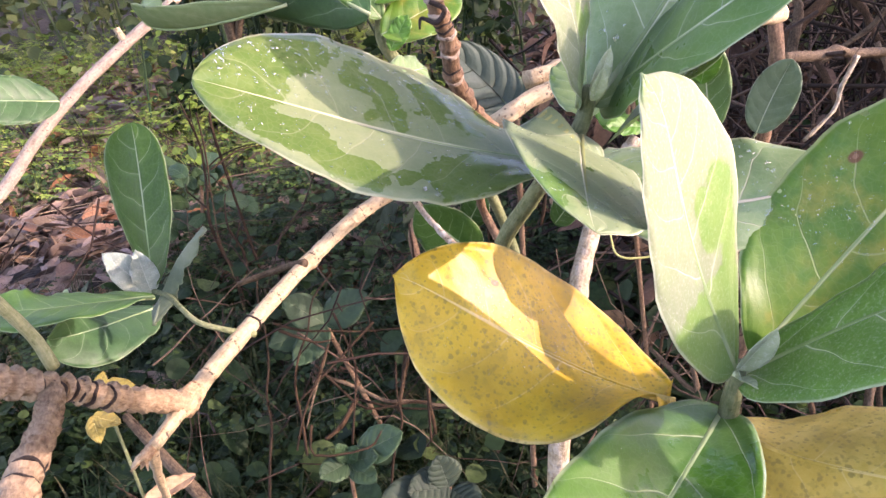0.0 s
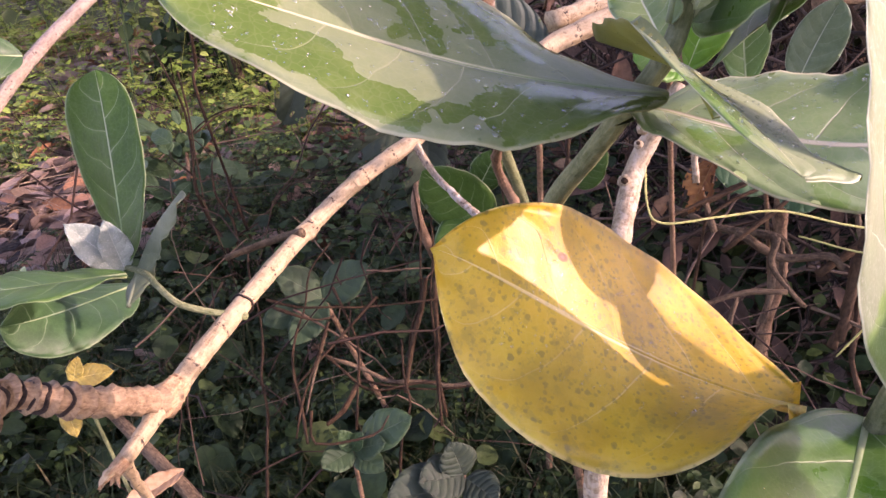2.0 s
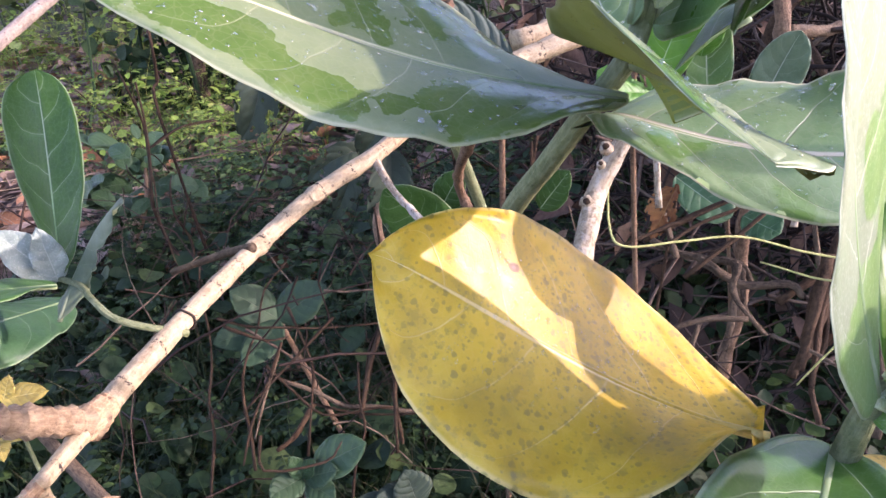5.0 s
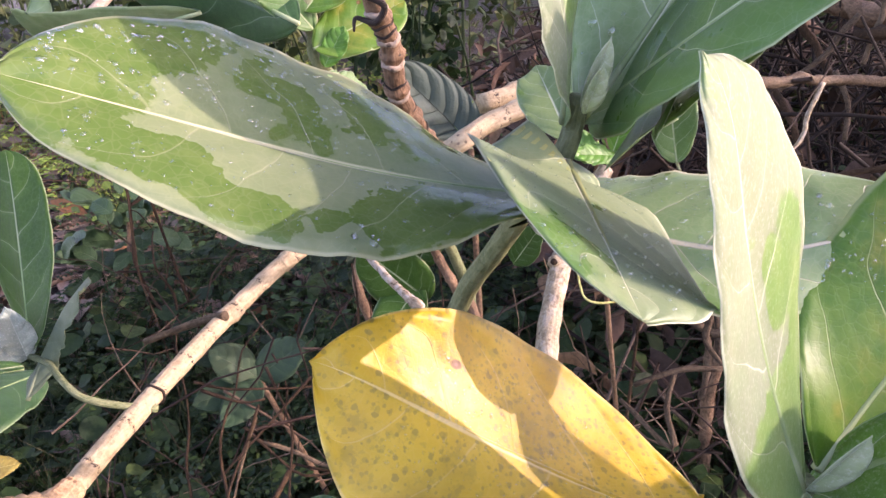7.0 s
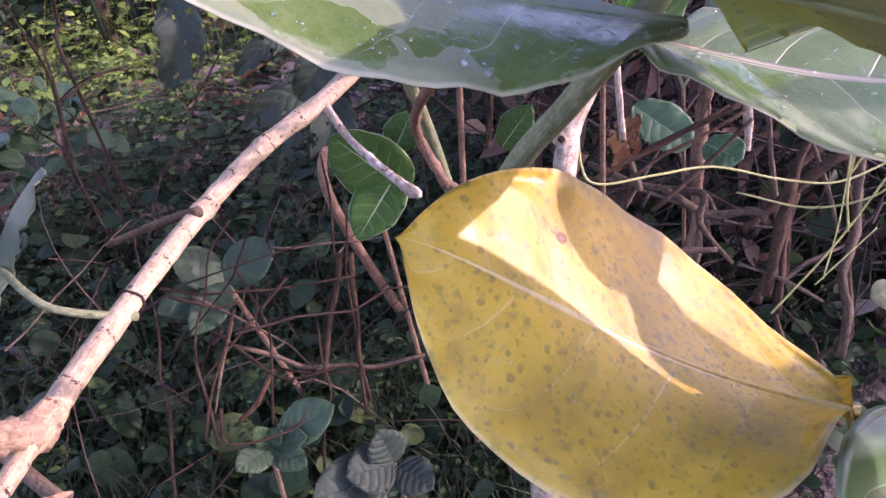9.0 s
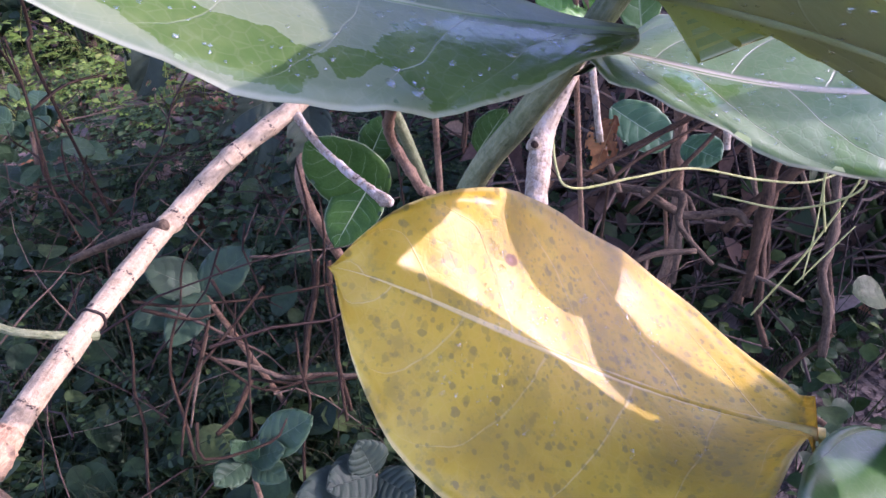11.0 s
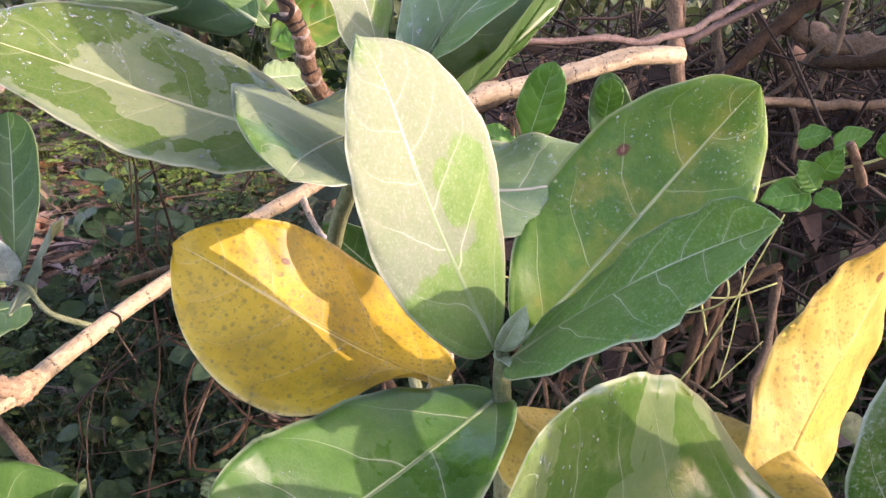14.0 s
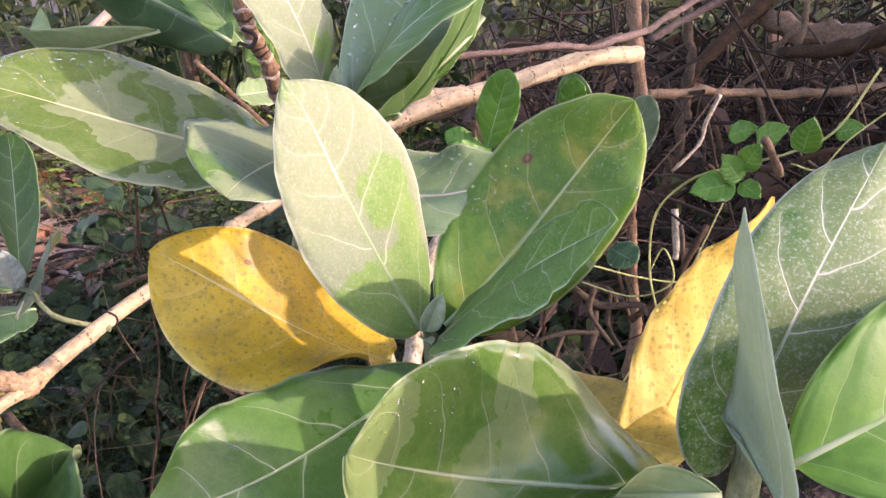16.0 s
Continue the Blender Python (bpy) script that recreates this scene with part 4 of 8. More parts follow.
leaf(wrinkled_plant, (0.1118, 0.6778, 0.555), (0.1096, 0.7223, 0.5595), (0.0537, 0.6976, 0.6198), (-0.0918, -0.9867, -0.1341), (0.0293, 0.0272), (0.540, 0.445), (0.903, -0.321), 0.030, 'quilted', 'under', False, '', key='WR')
stump = thing('dead_shoot', 'weathered grey dead shoot with a knot hole', 'stem', (0.15, 0.56, 0.0))
stem(stump, 'stem', [(0.15, 0.56, -0.02), (0.1117, 0.4246, 0.3596), (0.1308, 0.4767, 0.4374), (0.1386, 0.5032, 0.4802), (0.1573, 0.5523, 0.5021), (0.1648, 0.5667, 0.5123), (0.1851, 0.5733, 0.5506), (0.194, 0.579, 0.5624)], (0.008, 0.0075, 0.007, 0.007, 0.007, 0.0065, 0.006, 0.005), 'greystem', '', rough=0.16, seg=16)
stem(stump, 'stub', [(0.1666, 0.5632, 0.5402), (0.1656, 0.56, 0.542), (0.1642, 0.5556, 0.5445)], (0.0047, 0.0040, 0.0038), 'greystem', 'broken twig stub', rough=0.25, seg=12, steps=4)
# stubs are solid: a dark plug at each end paints the shaded hollow
stem(stump, 'stub_hollow_plug', [(0.1646, 0.5569, 0.5437), (0.1641, 0.5553, 0.5446)], (0.0024, 0.0023), 'darktwig', 'dark plug standing for a shaded hollow', rough=0.2, seg=10, steps=3)
stem(stump, 'stub', [(0.1545, 0.5562, 0.5054), (0.1535, 0.553, 0.5072), (0.1521, 0.5486, 0.5097)], (0.0050, 0.0042, 0.0040), 'greystem', 'broken twig stub', rough=0.25, seg=12, steps=4)
stem(stump, 'stub_hollow_plug', [(0.1525, 0.5499, 0.5089), (0.152, 0.5483, 0.5098)], (0.0025, 0.0024), 'darktwig', 'dark plug standing for a shaded hollow', rough=0.2, seg=10, steps=3)
stem(stump, 'stub', [(0.163, 0.5592, 0.5302), (0.162, 0.556, 0.532), (0.1606, 0.5516, 0.5345)], (0.0030, 0.0025, 0.0024), 'greystem', 'broken twig stub', rough=0.25, seg=12, steps=4)
stem(stump, 'stub_hollow_plug', [(0.161, 0.5529, 0.5337), (0.1605, 0.5513, 0.5346)], (0.0015, 0.0014), 'darktwig', 'dark plug standing for a shaded hollow', rough=0.2, seg=10, steps=3)
sapling = thing('broadleaf_sapling', 'leafy dull green sapling on the ground', 'plant', (-0.75, 1.45, 0.0))
leaf(sapling, (-0.4463, 1.3954, 0.2984), (-0.4506, 1.4228, 0.31), (-0.4549, 1.4502, 0.3103), (0.2735, -0.7329, 0.6229), (0.0174, 0.0174), (0.6, 0.68), (0.12, 0.12), 0.1, 'weed', 'weed', False, '', rows=14, cols=4)
leaf(sapling, (-0.534, 1.4613, 0.1975), (-0.5449, 1.421, 0.2207), (-0.5558, 1.3806, 0.2262), (0.3087, -0.6911, 0.6535), (0.0254, 0.0254), (0.6, 0.68), (0.12, 0.12), 0.1, 'weed', 'weed', False, '', rows=14, cols=4)
leaf(sapling, (-0.5715, 1.3865, 0.204), (-0.5884, 1.368, 0.2113), (-0.6053, 1.3494, 0.2086), (0.3367, -0.6725, 0.6591), (0.0161, 0.0161), (0.6, 0.68), (0.12, 0.12), 0.1, 'weed', 'weed', False, '', rows=14, cols=4)
leaf(sapling, (-0.5411, 1.5148, 0.2104), (-0.5326, 1.4616, 0.2495), (-0.5241, 1.4084, 0.2645), (0.2996, -0.7069, 0.6407), (0.0323, 0.0323), (0.6, 0.68), (0.12, 0.12), 0.1, 'weed', 'weed', False, '', rows=14, cols=4)
leaf(sapling, (-0.5601, 1.5219, 0.2621), (-0.561, 1.4621, 0.293), (-0.5619, 1.4022, 0.2988), (0.3177, -0.7141, 0.6237), (0.0328, 0.0328), (0.6, 0.68), (0.12, 0.12), 0.1, 'weed', 'weed', False, '', rows=14, cols=4)
leaf(sapling, (-0.4874, 1.3965, 0.2486), (-0.4951, 1.4082, 0.264), (-0.5027, 1.4199, 0.2721), (0.293, -0.7108, 0.6395), (0.0109, 0.0109), (0.6, 0.68), (0.12, 0.12), 0.1, 'weed', 'weed', False, '', rows=14, cols=4)
leaf(sapling, (-0.4864, 1.4524, 0.2491), (-0.4694, 1.448, 0.272), (-0.4524, 1.4436, 0.2849), (0.2749, -0.7229, 0.6339), (0.0179, 0.0179), (0.6, 0.68), (0.12, 0.12), 0.1, 'weed', 'weed', False, '', rows=14, cols=4)
leaf(sapling, (-0.505, 1.4326, 0.1783), (-0.4834, 1.4154, 0.1787), (-0.4618, 1.3983, 0.1677), (0.2759, -0.6885, 0.6707), (0.0162, 0.0162), (0.6, 0.68), (0.12, 0.12), 0.1, 'weed', 'weed', False, '', rows=14, cols=4)
leaf(sapling, (-0.417, 1.4444, 0.205), (-0.3978, 1.4382, 0.1966), (-0.3786, 1.4319, 0.1787), (0.2331, -0.7094, 0.6652), (0.0180, 0.0180), (0.6, 0.68), (0.12, 0.12), 0.1, 'weed', 'weed', False, '', rows=14, cols=4)
leaf(sapling, (-0.5901, 1.4446, 0.1657), (-0.586, 1.4033, 0.1973), (-0.5819, 1.3619, 0.21), (0.3272, -0.6745, 0.6618), (0.0321, 0.0321), (0.6, 0.68), (0.12, 0.12), 0.1, 'weed', 'weed', False, '', rows=14, cols=4)
leaf(sapling, (-0.4923, 1.3834, 0.2808), (-0.5133, 1.3986, 0.2937), (-0.5344, 1.4138, 0.2959), (0.3069, -0.7142, 0.6291), (0.0185, 0.0185), (0.6, 0.68), (0.12, 0.12), 0.1, 'weed', 'weed', False, '', rows=14, cols=4)
leaf(sapling, (-0.5223, 1.4264, 0.2546), (-0.5223, 1.421, 0.2728), (-0.5222, 1.4157, 0.2847), (0.3051, -0.7111, 0.6335), (0.0114, 0.0114), (0.6, 0.68), (0.12, 0.12), 0.1, 'weed', 'weed', False, '', rows=14, cols=4)
leaf(sapling, (-0.5929, 1.4952, 0.1485), (-0.5885, 1.4258, 0.1886), (-0.5841, 1.3565, 0.1991), (0.3227, -0.6745, 0.664), (0.0513, 0.0513), (0.6, 0.68), (0.12, 0.12), 0.1, 'weed', 'weed', False, '', rows=14, cols=4)
leaf(sapling, (-0.4872, 1.4393, 0.2427), (-0.4892, 1.4341, 0.2687), (-0.4912, 1.4289, 0.2858), (0.2864, -0.7169, 0.6356), (0.0145, 0.0145), (0.6, 0.68), (0.12, 0.12), 0.1, 'weed', 'weed', False, '', rows=14, cols=4)
leaf(sapling, (-0.5425, 1.3257, 0.2492), (-0.565, 1.3426, 0.237), (-0.5875, 1.3596, 0.2112), (0.3337, -0.6784, 0.6545), (0.0211, 0.0211), (0.6, 0.68), (0.12, 0.12), 0.1, 'weed', 'weed', False, '', rows=14, cols=4)
leaf(sapling, (-0.5917, 1.5308, 0.2498), (-0.5785, 1.4665, 0.291), (-0.5654, 1.4022, 0.3039), (0.3246, -0.7109, 0.6239), (0.0401, 0.0401), (0.6, 0.68), (0.12, 0.12), 0.1, 'weed', 'weed', False, '', rows=14, cols=4)
leaf(sapling, (-0.5168, 1.5209, 0.2141), (-0.4945, 1.4762, 0.2534), (-0.4721, 1.4314, 0.2698), (0.28, -0.7163, 0.6392), (0.0412, 0.0412), (0.6, 0.68), (0.12, 0.12), 0.1, 'weed', 'weed', True, '', rows=14, cols=4)
leaf(sapling, (-0.4781, 1.4502, 0.1684), (-0.4588, 1.4264, 0.1692), (-0.4394, 1.4026, 0.1576), (0.2615, -0.6909, 0.674), (0.0170, 0.0170), (0.6, 0.68), (0.12, 0.12), 0.1, 'weed', 'weed', False, '', rows=14, cols=4)
leaf(sapling, (-0.4463, 1.3735, 0.2662), (-0.4548, 1.4043, 0.2747), (-0.4632, 1.4351, 0.2705), (0.2745, -0.7189, 0.6387), (0.0181, 0.0181), (0.6, 0.68), (0.12, 0.12), 0.1, 'weed', 'weed', False, '', rows=14, cols=4)
leaf(sapling, (-0.5481, 1.3961, 0.1639), (-0.5531, 1.3735, 0.1641), (-0.558, 1.3509, 0.1548), (0.3132, -0.6662, 0.6768), (0.0160, 0.0160), (0.6, 0.68), (0.12, 0.12), 0.1, 'weed', 'weed', False, '', rows=14, cols=4)
leaf(sapling, (-0.4849, 1.4807, 0.234), (-0.4602, 1.4624, 0.2573), (-0.4354, 1.4441, 0.2666), (0.2665, -0.7216, 0.6389), (0.0243, 0.0243), (0.6, 0.68), (0.12, 0.12), 0.1, 'weed', 'weed', False, '', rows=14, cols=4)
leaf(sapling, (-0.5297, 1.3421, 0.2535), (-0.5522, 1.3583, 0.2497), (-0.5746, 1.3746, 0.2341), (0.3268, -0.6876, 0.6484), (0.0163, 0.0163), (0.6, 0.68), (0.12, 0.12), 0.1, 'weed', 'weed', False, '', rows=14, cols=4)
leaf(sapling, (-0.5078, 1.4536, 0.1793), (-0.4997, 1.4214, 0.1838), (-0.4915, 1.3893, 0.1751), (0.2833, -0.6883, 0.6678), (0.0243, 0.0243), (0.6, 0.68), (0.12, 0.12), 0.1, 'weed', 'weed', False, '', rows=14, cols=4)
leaf(sapling, (-0.553, 1.4728, 0.1685), (-0.5435, 1.4213, 0.1812), (-0.534, 1.3699, 0.1729), (0.3028, -0.6799, 0.6679), (0.0390, 0.0390), (0.6, 0.68), (0.12, 0.12), 0.1, 'weed', 'weed', False, '', rows=14, cols=4)
leaf(sapling, (-0.5319, 1.365, 0.1987), (-0.5519, 1.3678, 0.2139), (-0.572, 1.3706, 0.22), (0.3203, -0.6796, 0.66), (0.0167, 0.0167), (0.6, 0.68), (0.12, 0.12), 0.1, 'weed', 'weed', False, '', rows=14, cols=4)
leaf(sapling, (-0.5682, 1.4204, 0.2272), (-0.5759, 1.3959, 0.2377), (-0.5836, 1.3715, 0.2377), (0.3298, -0.6872, 0.6473), (0.0139, 0.0139), (0.6, 0.68), (0.12, 0.12), 0.1, 'weed', 'weed', False, '', rows=14, cols=4)
leaf(sapling, (-0.4241, 1.3714, 0.2257), (-0.409, 1.4034, 0.2206), (-0.3938, 1.4353, 0.2005), (0.2454, -0.7088, 0.6613), (0.0245, 0.0245), (0.6, 0.68), (0.12, 0.12), 0.1, 'weed', 'weed', False, '', rows=14, cols=4)
leaf(sapling, (-0.5659, 1.4336, 0.2166), (-0.5682, 1.4014, 0.2219), (-0.5704, 1.3692, 0.2143), (0.323, -0.6848, 0.6532), (0.0206, 0.0206), (0.6, 0.68), (0.12, 0.12), 0.1, 'weed', 'weed', False, '', rows=14, cols=4)
leaf(sapling, (-0.5055, 1.3892, 0.2575), (-0.5124, 1.4031, 0.2753), (-0.5193, 1.417, 0.2848), (0.3035, -0.7102, 0.6352), (0.0156, 0.0156), (0.6, 0.68), (0.12, 0.12), 0.1, 'weed', 'weed', False, '', rows=14, cols=4)
leaf(sapling, (-0.4842, 1.4283, 0.3029), (-0.4895, 1.4343, 0.3197), (-0.4948, 1.4404, 0.3302), (0.2925, -0.7318, 0.6155), (0.0084, 0.0084), (0.6, 0.68), (0.12, 0.12), 0.1, 'weed', 'weed', False, '', rows=14, cols=4)
leaf(sapling, (-0.4852, 1.4882, 0.1943), (-0.4736, 1.4486, 0.2029), (-0.462, 1.409, 0.1951), (0.269, -0.7017, 0.6598), (0.0239, 0.0239), (0.6, 0.68), (0.12, 0.12), 0.1, 'weed', 'weed', False, '', rows=14, cols=4)
leaf(sapling, (-0.4824, 1.4582, 0.1963), (-0.4541, 1.4425, 0.2079), (-0.4258, 1.4267, 0.2065), (0.2612, -0.7054, 0.659), (0.0206, 0.0206), (0.6, 0.68), (0.12, 0.12), 0.1, 'weed', 'weed', False, '', rows=14, cols=4)
leaf(sapling, (-0.5332, 1.4636, 0.1544), (-0.5255, 1.4188, 0.1691), (-0.5178, 1.374, 0.1654), (0.2936, -0.6791, 0.6727), (0.0266, 0.0266), (0.6, 0.68), (0.12, 0.12), 0.1, 'weed', 'weed', False, '', rows=14, cols=4)
leaf(sapling, (-0.485, 1.4122, 0.1882), (-0.4984, 1.3949, 0.1826), (-0.5117, 1.3776, 0.1675), (0.2867, -0.684, 0.6708), (0.0136, 0.0136), (0.6, 0.68), (0.12, 0.12), 0.1, 'weed', 'weed', False, '', rows=14, cols=4)
stem(sapling, 'stem', [(-0.62, 1.5, -0.02), (-0.5044, 1.4228, 0.1568), (-0.495, 1.461, 0.25)], (0.006, 0.005, 0.003), 'darkstem', '')
bare_weed = thing('dead_weed', 'tall bare branching dark brown weed stalks', 'dry weed', (-0.3866, 1.25, 0.0))
stem(bare_weed, 'stalk', [(-0.3766, 1.23, -0.02), (-0.3866, 1.25, 0.1158), (-0.4104, 1.2673, 0.1648), (-0.4071, 1.2326, 0.2448), (-0.4041, 1.2503, 0.3091), (-0.4056, 1.2671, 0.3769), (-0.4039, 1.2324, 0.4434), (-0.4211, 1.2507, 0.4766)], (0.0034, 0.0033, 0.003, 0.003, 0.0026, 0.0022, 0.0016, 0.001), 'darktwig', '', seg=8, steps=5, rough=0.3)
stem(bare_weed, 'stalk', [(-0.3978, 1.25, 0.3405), (-0.3748, 1.2673, 0.356), (-0.3279, 1.2326, 0.3803), (-0.2842, 1.2503, 0.3836)], (0.0016, 0.0014, 0.0012, 0.0008), 'darktwig', '', seg=8, steps=5, rough=0.3)
stem(bare_weed, 'stalk', [(-0.4111, 1.25, 0.2627), (-0.4338, 1.2673, 0.2753), (-0.4332, 1.2326, 0.3041), (-0.4421, 1.2503, 0.3139)], (0.0018, 0.0016, 0.0012, 0.0008), 'darktwig', '', seg=8, steps=5, rough=0.3)
stem(bare_weed, 'stalk', [(-0.3662, 1.25, 0.1153), (-0.3698, 1.2673, 0.1638), (-0.3754, 1.2326, 0.2284), (-0.3793, 1.2503, 0.2681), (-0.3793, 1.2671, 0.2844)], (0.0026, 0.0024, 0.002, 0.0016, 0.001), 'darktwig', '', seg=8, steps=5, rough=0.3)
stem(bare_weed, 'stalk', [(-0.3751, 1.25, 0.1809), (-0.3674, 1.2673, 0.2189), (-0.3396, 1.2326, 0.2678)], (0.0016, 0.0013, 0.0008), 'darktwig', '', seg=8, steps=5, rough=0.3)
stem(bare_weed, 'stalk', [(-0.374, 1.25, 0.2965), (-0.3963, 1.2673, 0.3181), (-0.393, 1.2326, 0.3364)], (0.001, 0.001, 0.001), 'darktwig', '', seg=8, steps=5, rough=0.3)
stem(bare_weed, 'stalk', [(-0.4017, 1.25, 0.4049), (-0.4101, 1.2673, 0.4283), (-0.3929, 1.2326, 0.471)], (0.0013, 0.001, 0.0006), 'darktwig', '', seg=8, steps=5, rough=0.3)
stem(bare_weed, 'stalk', [(-0.3597, 1.35, -0.02), (-0.3697, 1.25, 0.3903), (-0.3682, 1.2673, 0.4455), (-0.3522, 1.2326, 0.4956), (-0.3583, 1.2503, 0.5427)], (0.003, 0.0026, 0.0026, 0.0024, 0.002), 'darktwig', '', seg=8, steps=5, rough=0.3)
shrub_trunk = thing('shrub', 'reddish brown trunk of a shrub in the clearing', 'shrub', (-0.72, 2.65, 0.0))
stem(shrub_trunk, 'trunk', [(-0.72, 2.65, -0.05), (-0.725, 2.66, 0.3), (-0.76, 2.68, 0.7), (-0.74, 2.7, 1.2), (-0.8, 2.75, 2.2)], (0.028, 0.024, 0.021, 0.018, 0.01), 'knotty', '', rough=0.2)
stem(shrub_trunk, 'limb', [(-0.725, 2.66, 0.32), (-0.62, 2.64, 0.7), (-0.6, 2.6, 1.3), (-0.55, 2.6, 1.9)], (0.014, 0.012, 0.01, 0.005), 'knotty', '', rough=0.2)
hanging_plant = thing('withered_shrub', 'dark withered leaves hanging from a thin stem', 'shrub', (0.1, 1.0, 0.0))
stem(hanging_plant, 'stem', [(0.1, 1, -0.02), (-0.0023, 0.8844, 0.3037), (-0.0037, 0.918, 0.3791), (-0.0164, 0.9143, 0.4643), (-0.0959, 0.9072, 0.5669), (-0.1377, 0.905, 0.6132)], (0.007, 0.006, 0.005, 0.004, 0.003, 0.003), 'darkstem', '')
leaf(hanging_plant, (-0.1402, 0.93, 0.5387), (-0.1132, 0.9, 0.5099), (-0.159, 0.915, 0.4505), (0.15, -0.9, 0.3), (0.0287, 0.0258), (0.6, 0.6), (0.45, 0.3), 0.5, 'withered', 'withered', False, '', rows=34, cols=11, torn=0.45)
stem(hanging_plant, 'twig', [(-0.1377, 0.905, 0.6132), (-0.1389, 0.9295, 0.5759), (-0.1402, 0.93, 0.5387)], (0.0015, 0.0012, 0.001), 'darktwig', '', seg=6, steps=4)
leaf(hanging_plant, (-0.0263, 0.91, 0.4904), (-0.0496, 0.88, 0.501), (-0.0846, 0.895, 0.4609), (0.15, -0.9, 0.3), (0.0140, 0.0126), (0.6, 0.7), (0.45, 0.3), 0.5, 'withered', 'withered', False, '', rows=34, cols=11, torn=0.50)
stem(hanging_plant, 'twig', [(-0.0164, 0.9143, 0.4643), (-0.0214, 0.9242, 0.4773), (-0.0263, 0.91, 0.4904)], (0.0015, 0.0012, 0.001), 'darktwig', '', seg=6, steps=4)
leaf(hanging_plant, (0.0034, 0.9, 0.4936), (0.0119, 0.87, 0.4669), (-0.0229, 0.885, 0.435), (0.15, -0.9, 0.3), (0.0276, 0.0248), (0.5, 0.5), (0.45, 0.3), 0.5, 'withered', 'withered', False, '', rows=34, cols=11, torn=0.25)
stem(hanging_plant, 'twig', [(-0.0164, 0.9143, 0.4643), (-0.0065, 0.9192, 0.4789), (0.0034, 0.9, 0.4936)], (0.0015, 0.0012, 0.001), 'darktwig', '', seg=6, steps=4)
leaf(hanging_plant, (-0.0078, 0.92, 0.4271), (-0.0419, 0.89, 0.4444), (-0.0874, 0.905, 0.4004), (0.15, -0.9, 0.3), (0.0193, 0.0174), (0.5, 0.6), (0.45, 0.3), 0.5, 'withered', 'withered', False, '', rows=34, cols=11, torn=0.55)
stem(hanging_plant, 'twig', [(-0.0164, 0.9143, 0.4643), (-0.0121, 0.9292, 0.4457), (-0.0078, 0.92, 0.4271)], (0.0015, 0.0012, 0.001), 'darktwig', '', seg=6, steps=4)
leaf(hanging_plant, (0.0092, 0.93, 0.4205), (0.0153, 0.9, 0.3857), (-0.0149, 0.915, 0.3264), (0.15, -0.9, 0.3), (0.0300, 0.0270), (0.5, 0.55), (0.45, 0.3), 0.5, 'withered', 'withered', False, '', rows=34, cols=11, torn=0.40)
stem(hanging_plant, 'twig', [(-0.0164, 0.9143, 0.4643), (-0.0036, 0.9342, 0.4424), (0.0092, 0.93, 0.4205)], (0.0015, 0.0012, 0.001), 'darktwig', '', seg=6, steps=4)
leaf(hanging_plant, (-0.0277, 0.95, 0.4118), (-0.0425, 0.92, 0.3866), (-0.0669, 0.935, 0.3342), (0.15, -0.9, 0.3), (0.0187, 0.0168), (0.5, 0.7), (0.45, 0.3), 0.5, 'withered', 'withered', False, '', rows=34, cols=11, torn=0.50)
stem(hanging_plant, 'twig', [(-0.0164, 0.9143, 0.4643), (-0.0221, 0.9442, 0.438), (-0.0277, 0.95, 0.4118)], (0.0015, 0.0012, 0.001), 'darktwig', '', seg=6, steps=4)
low_milkweed = thing('young_milkweed', 'young milkweed with broad green leaves in the shade', 'plant', (0.1, 0.78, 0.0))
stem(low_milkweed, 'stem', [(0.1, 0.78, -0.02), (0.0441, 0.7686, 0.3615), (0.0477, 0.7722, 0.4169)], (0.003, 0.0025, 0.002), 'darkstem', '')
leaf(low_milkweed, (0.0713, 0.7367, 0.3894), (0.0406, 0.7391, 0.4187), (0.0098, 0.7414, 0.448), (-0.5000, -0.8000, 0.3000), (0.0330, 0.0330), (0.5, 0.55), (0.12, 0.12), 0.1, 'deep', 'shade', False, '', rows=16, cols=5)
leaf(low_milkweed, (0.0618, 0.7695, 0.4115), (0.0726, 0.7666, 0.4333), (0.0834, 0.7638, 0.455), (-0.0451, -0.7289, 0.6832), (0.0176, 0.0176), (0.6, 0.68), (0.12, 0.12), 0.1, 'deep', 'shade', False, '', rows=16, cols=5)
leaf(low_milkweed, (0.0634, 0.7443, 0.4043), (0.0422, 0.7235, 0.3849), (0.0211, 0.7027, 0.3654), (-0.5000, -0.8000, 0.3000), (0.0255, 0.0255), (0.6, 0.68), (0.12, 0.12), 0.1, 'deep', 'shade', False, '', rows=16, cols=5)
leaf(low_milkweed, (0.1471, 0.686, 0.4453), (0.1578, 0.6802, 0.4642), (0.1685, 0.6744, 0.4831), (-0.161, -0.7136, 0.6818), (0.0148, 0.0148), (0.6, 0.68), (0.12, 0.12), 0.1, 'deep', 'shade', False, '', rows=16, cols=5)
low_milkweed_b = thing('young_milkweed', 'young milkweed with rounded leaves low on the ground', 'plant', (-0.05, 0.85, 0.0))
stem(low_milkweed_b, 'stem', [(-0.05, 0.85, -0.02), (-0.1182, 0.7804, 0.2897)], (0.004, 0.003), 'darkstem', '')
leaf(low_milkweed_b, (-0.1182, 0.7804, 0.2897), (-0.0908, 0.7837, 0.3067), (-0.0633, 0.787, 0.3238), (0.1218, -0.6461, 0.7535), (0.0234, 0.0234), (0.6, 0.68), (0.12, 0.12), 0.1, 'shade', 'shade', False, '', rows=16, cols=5)
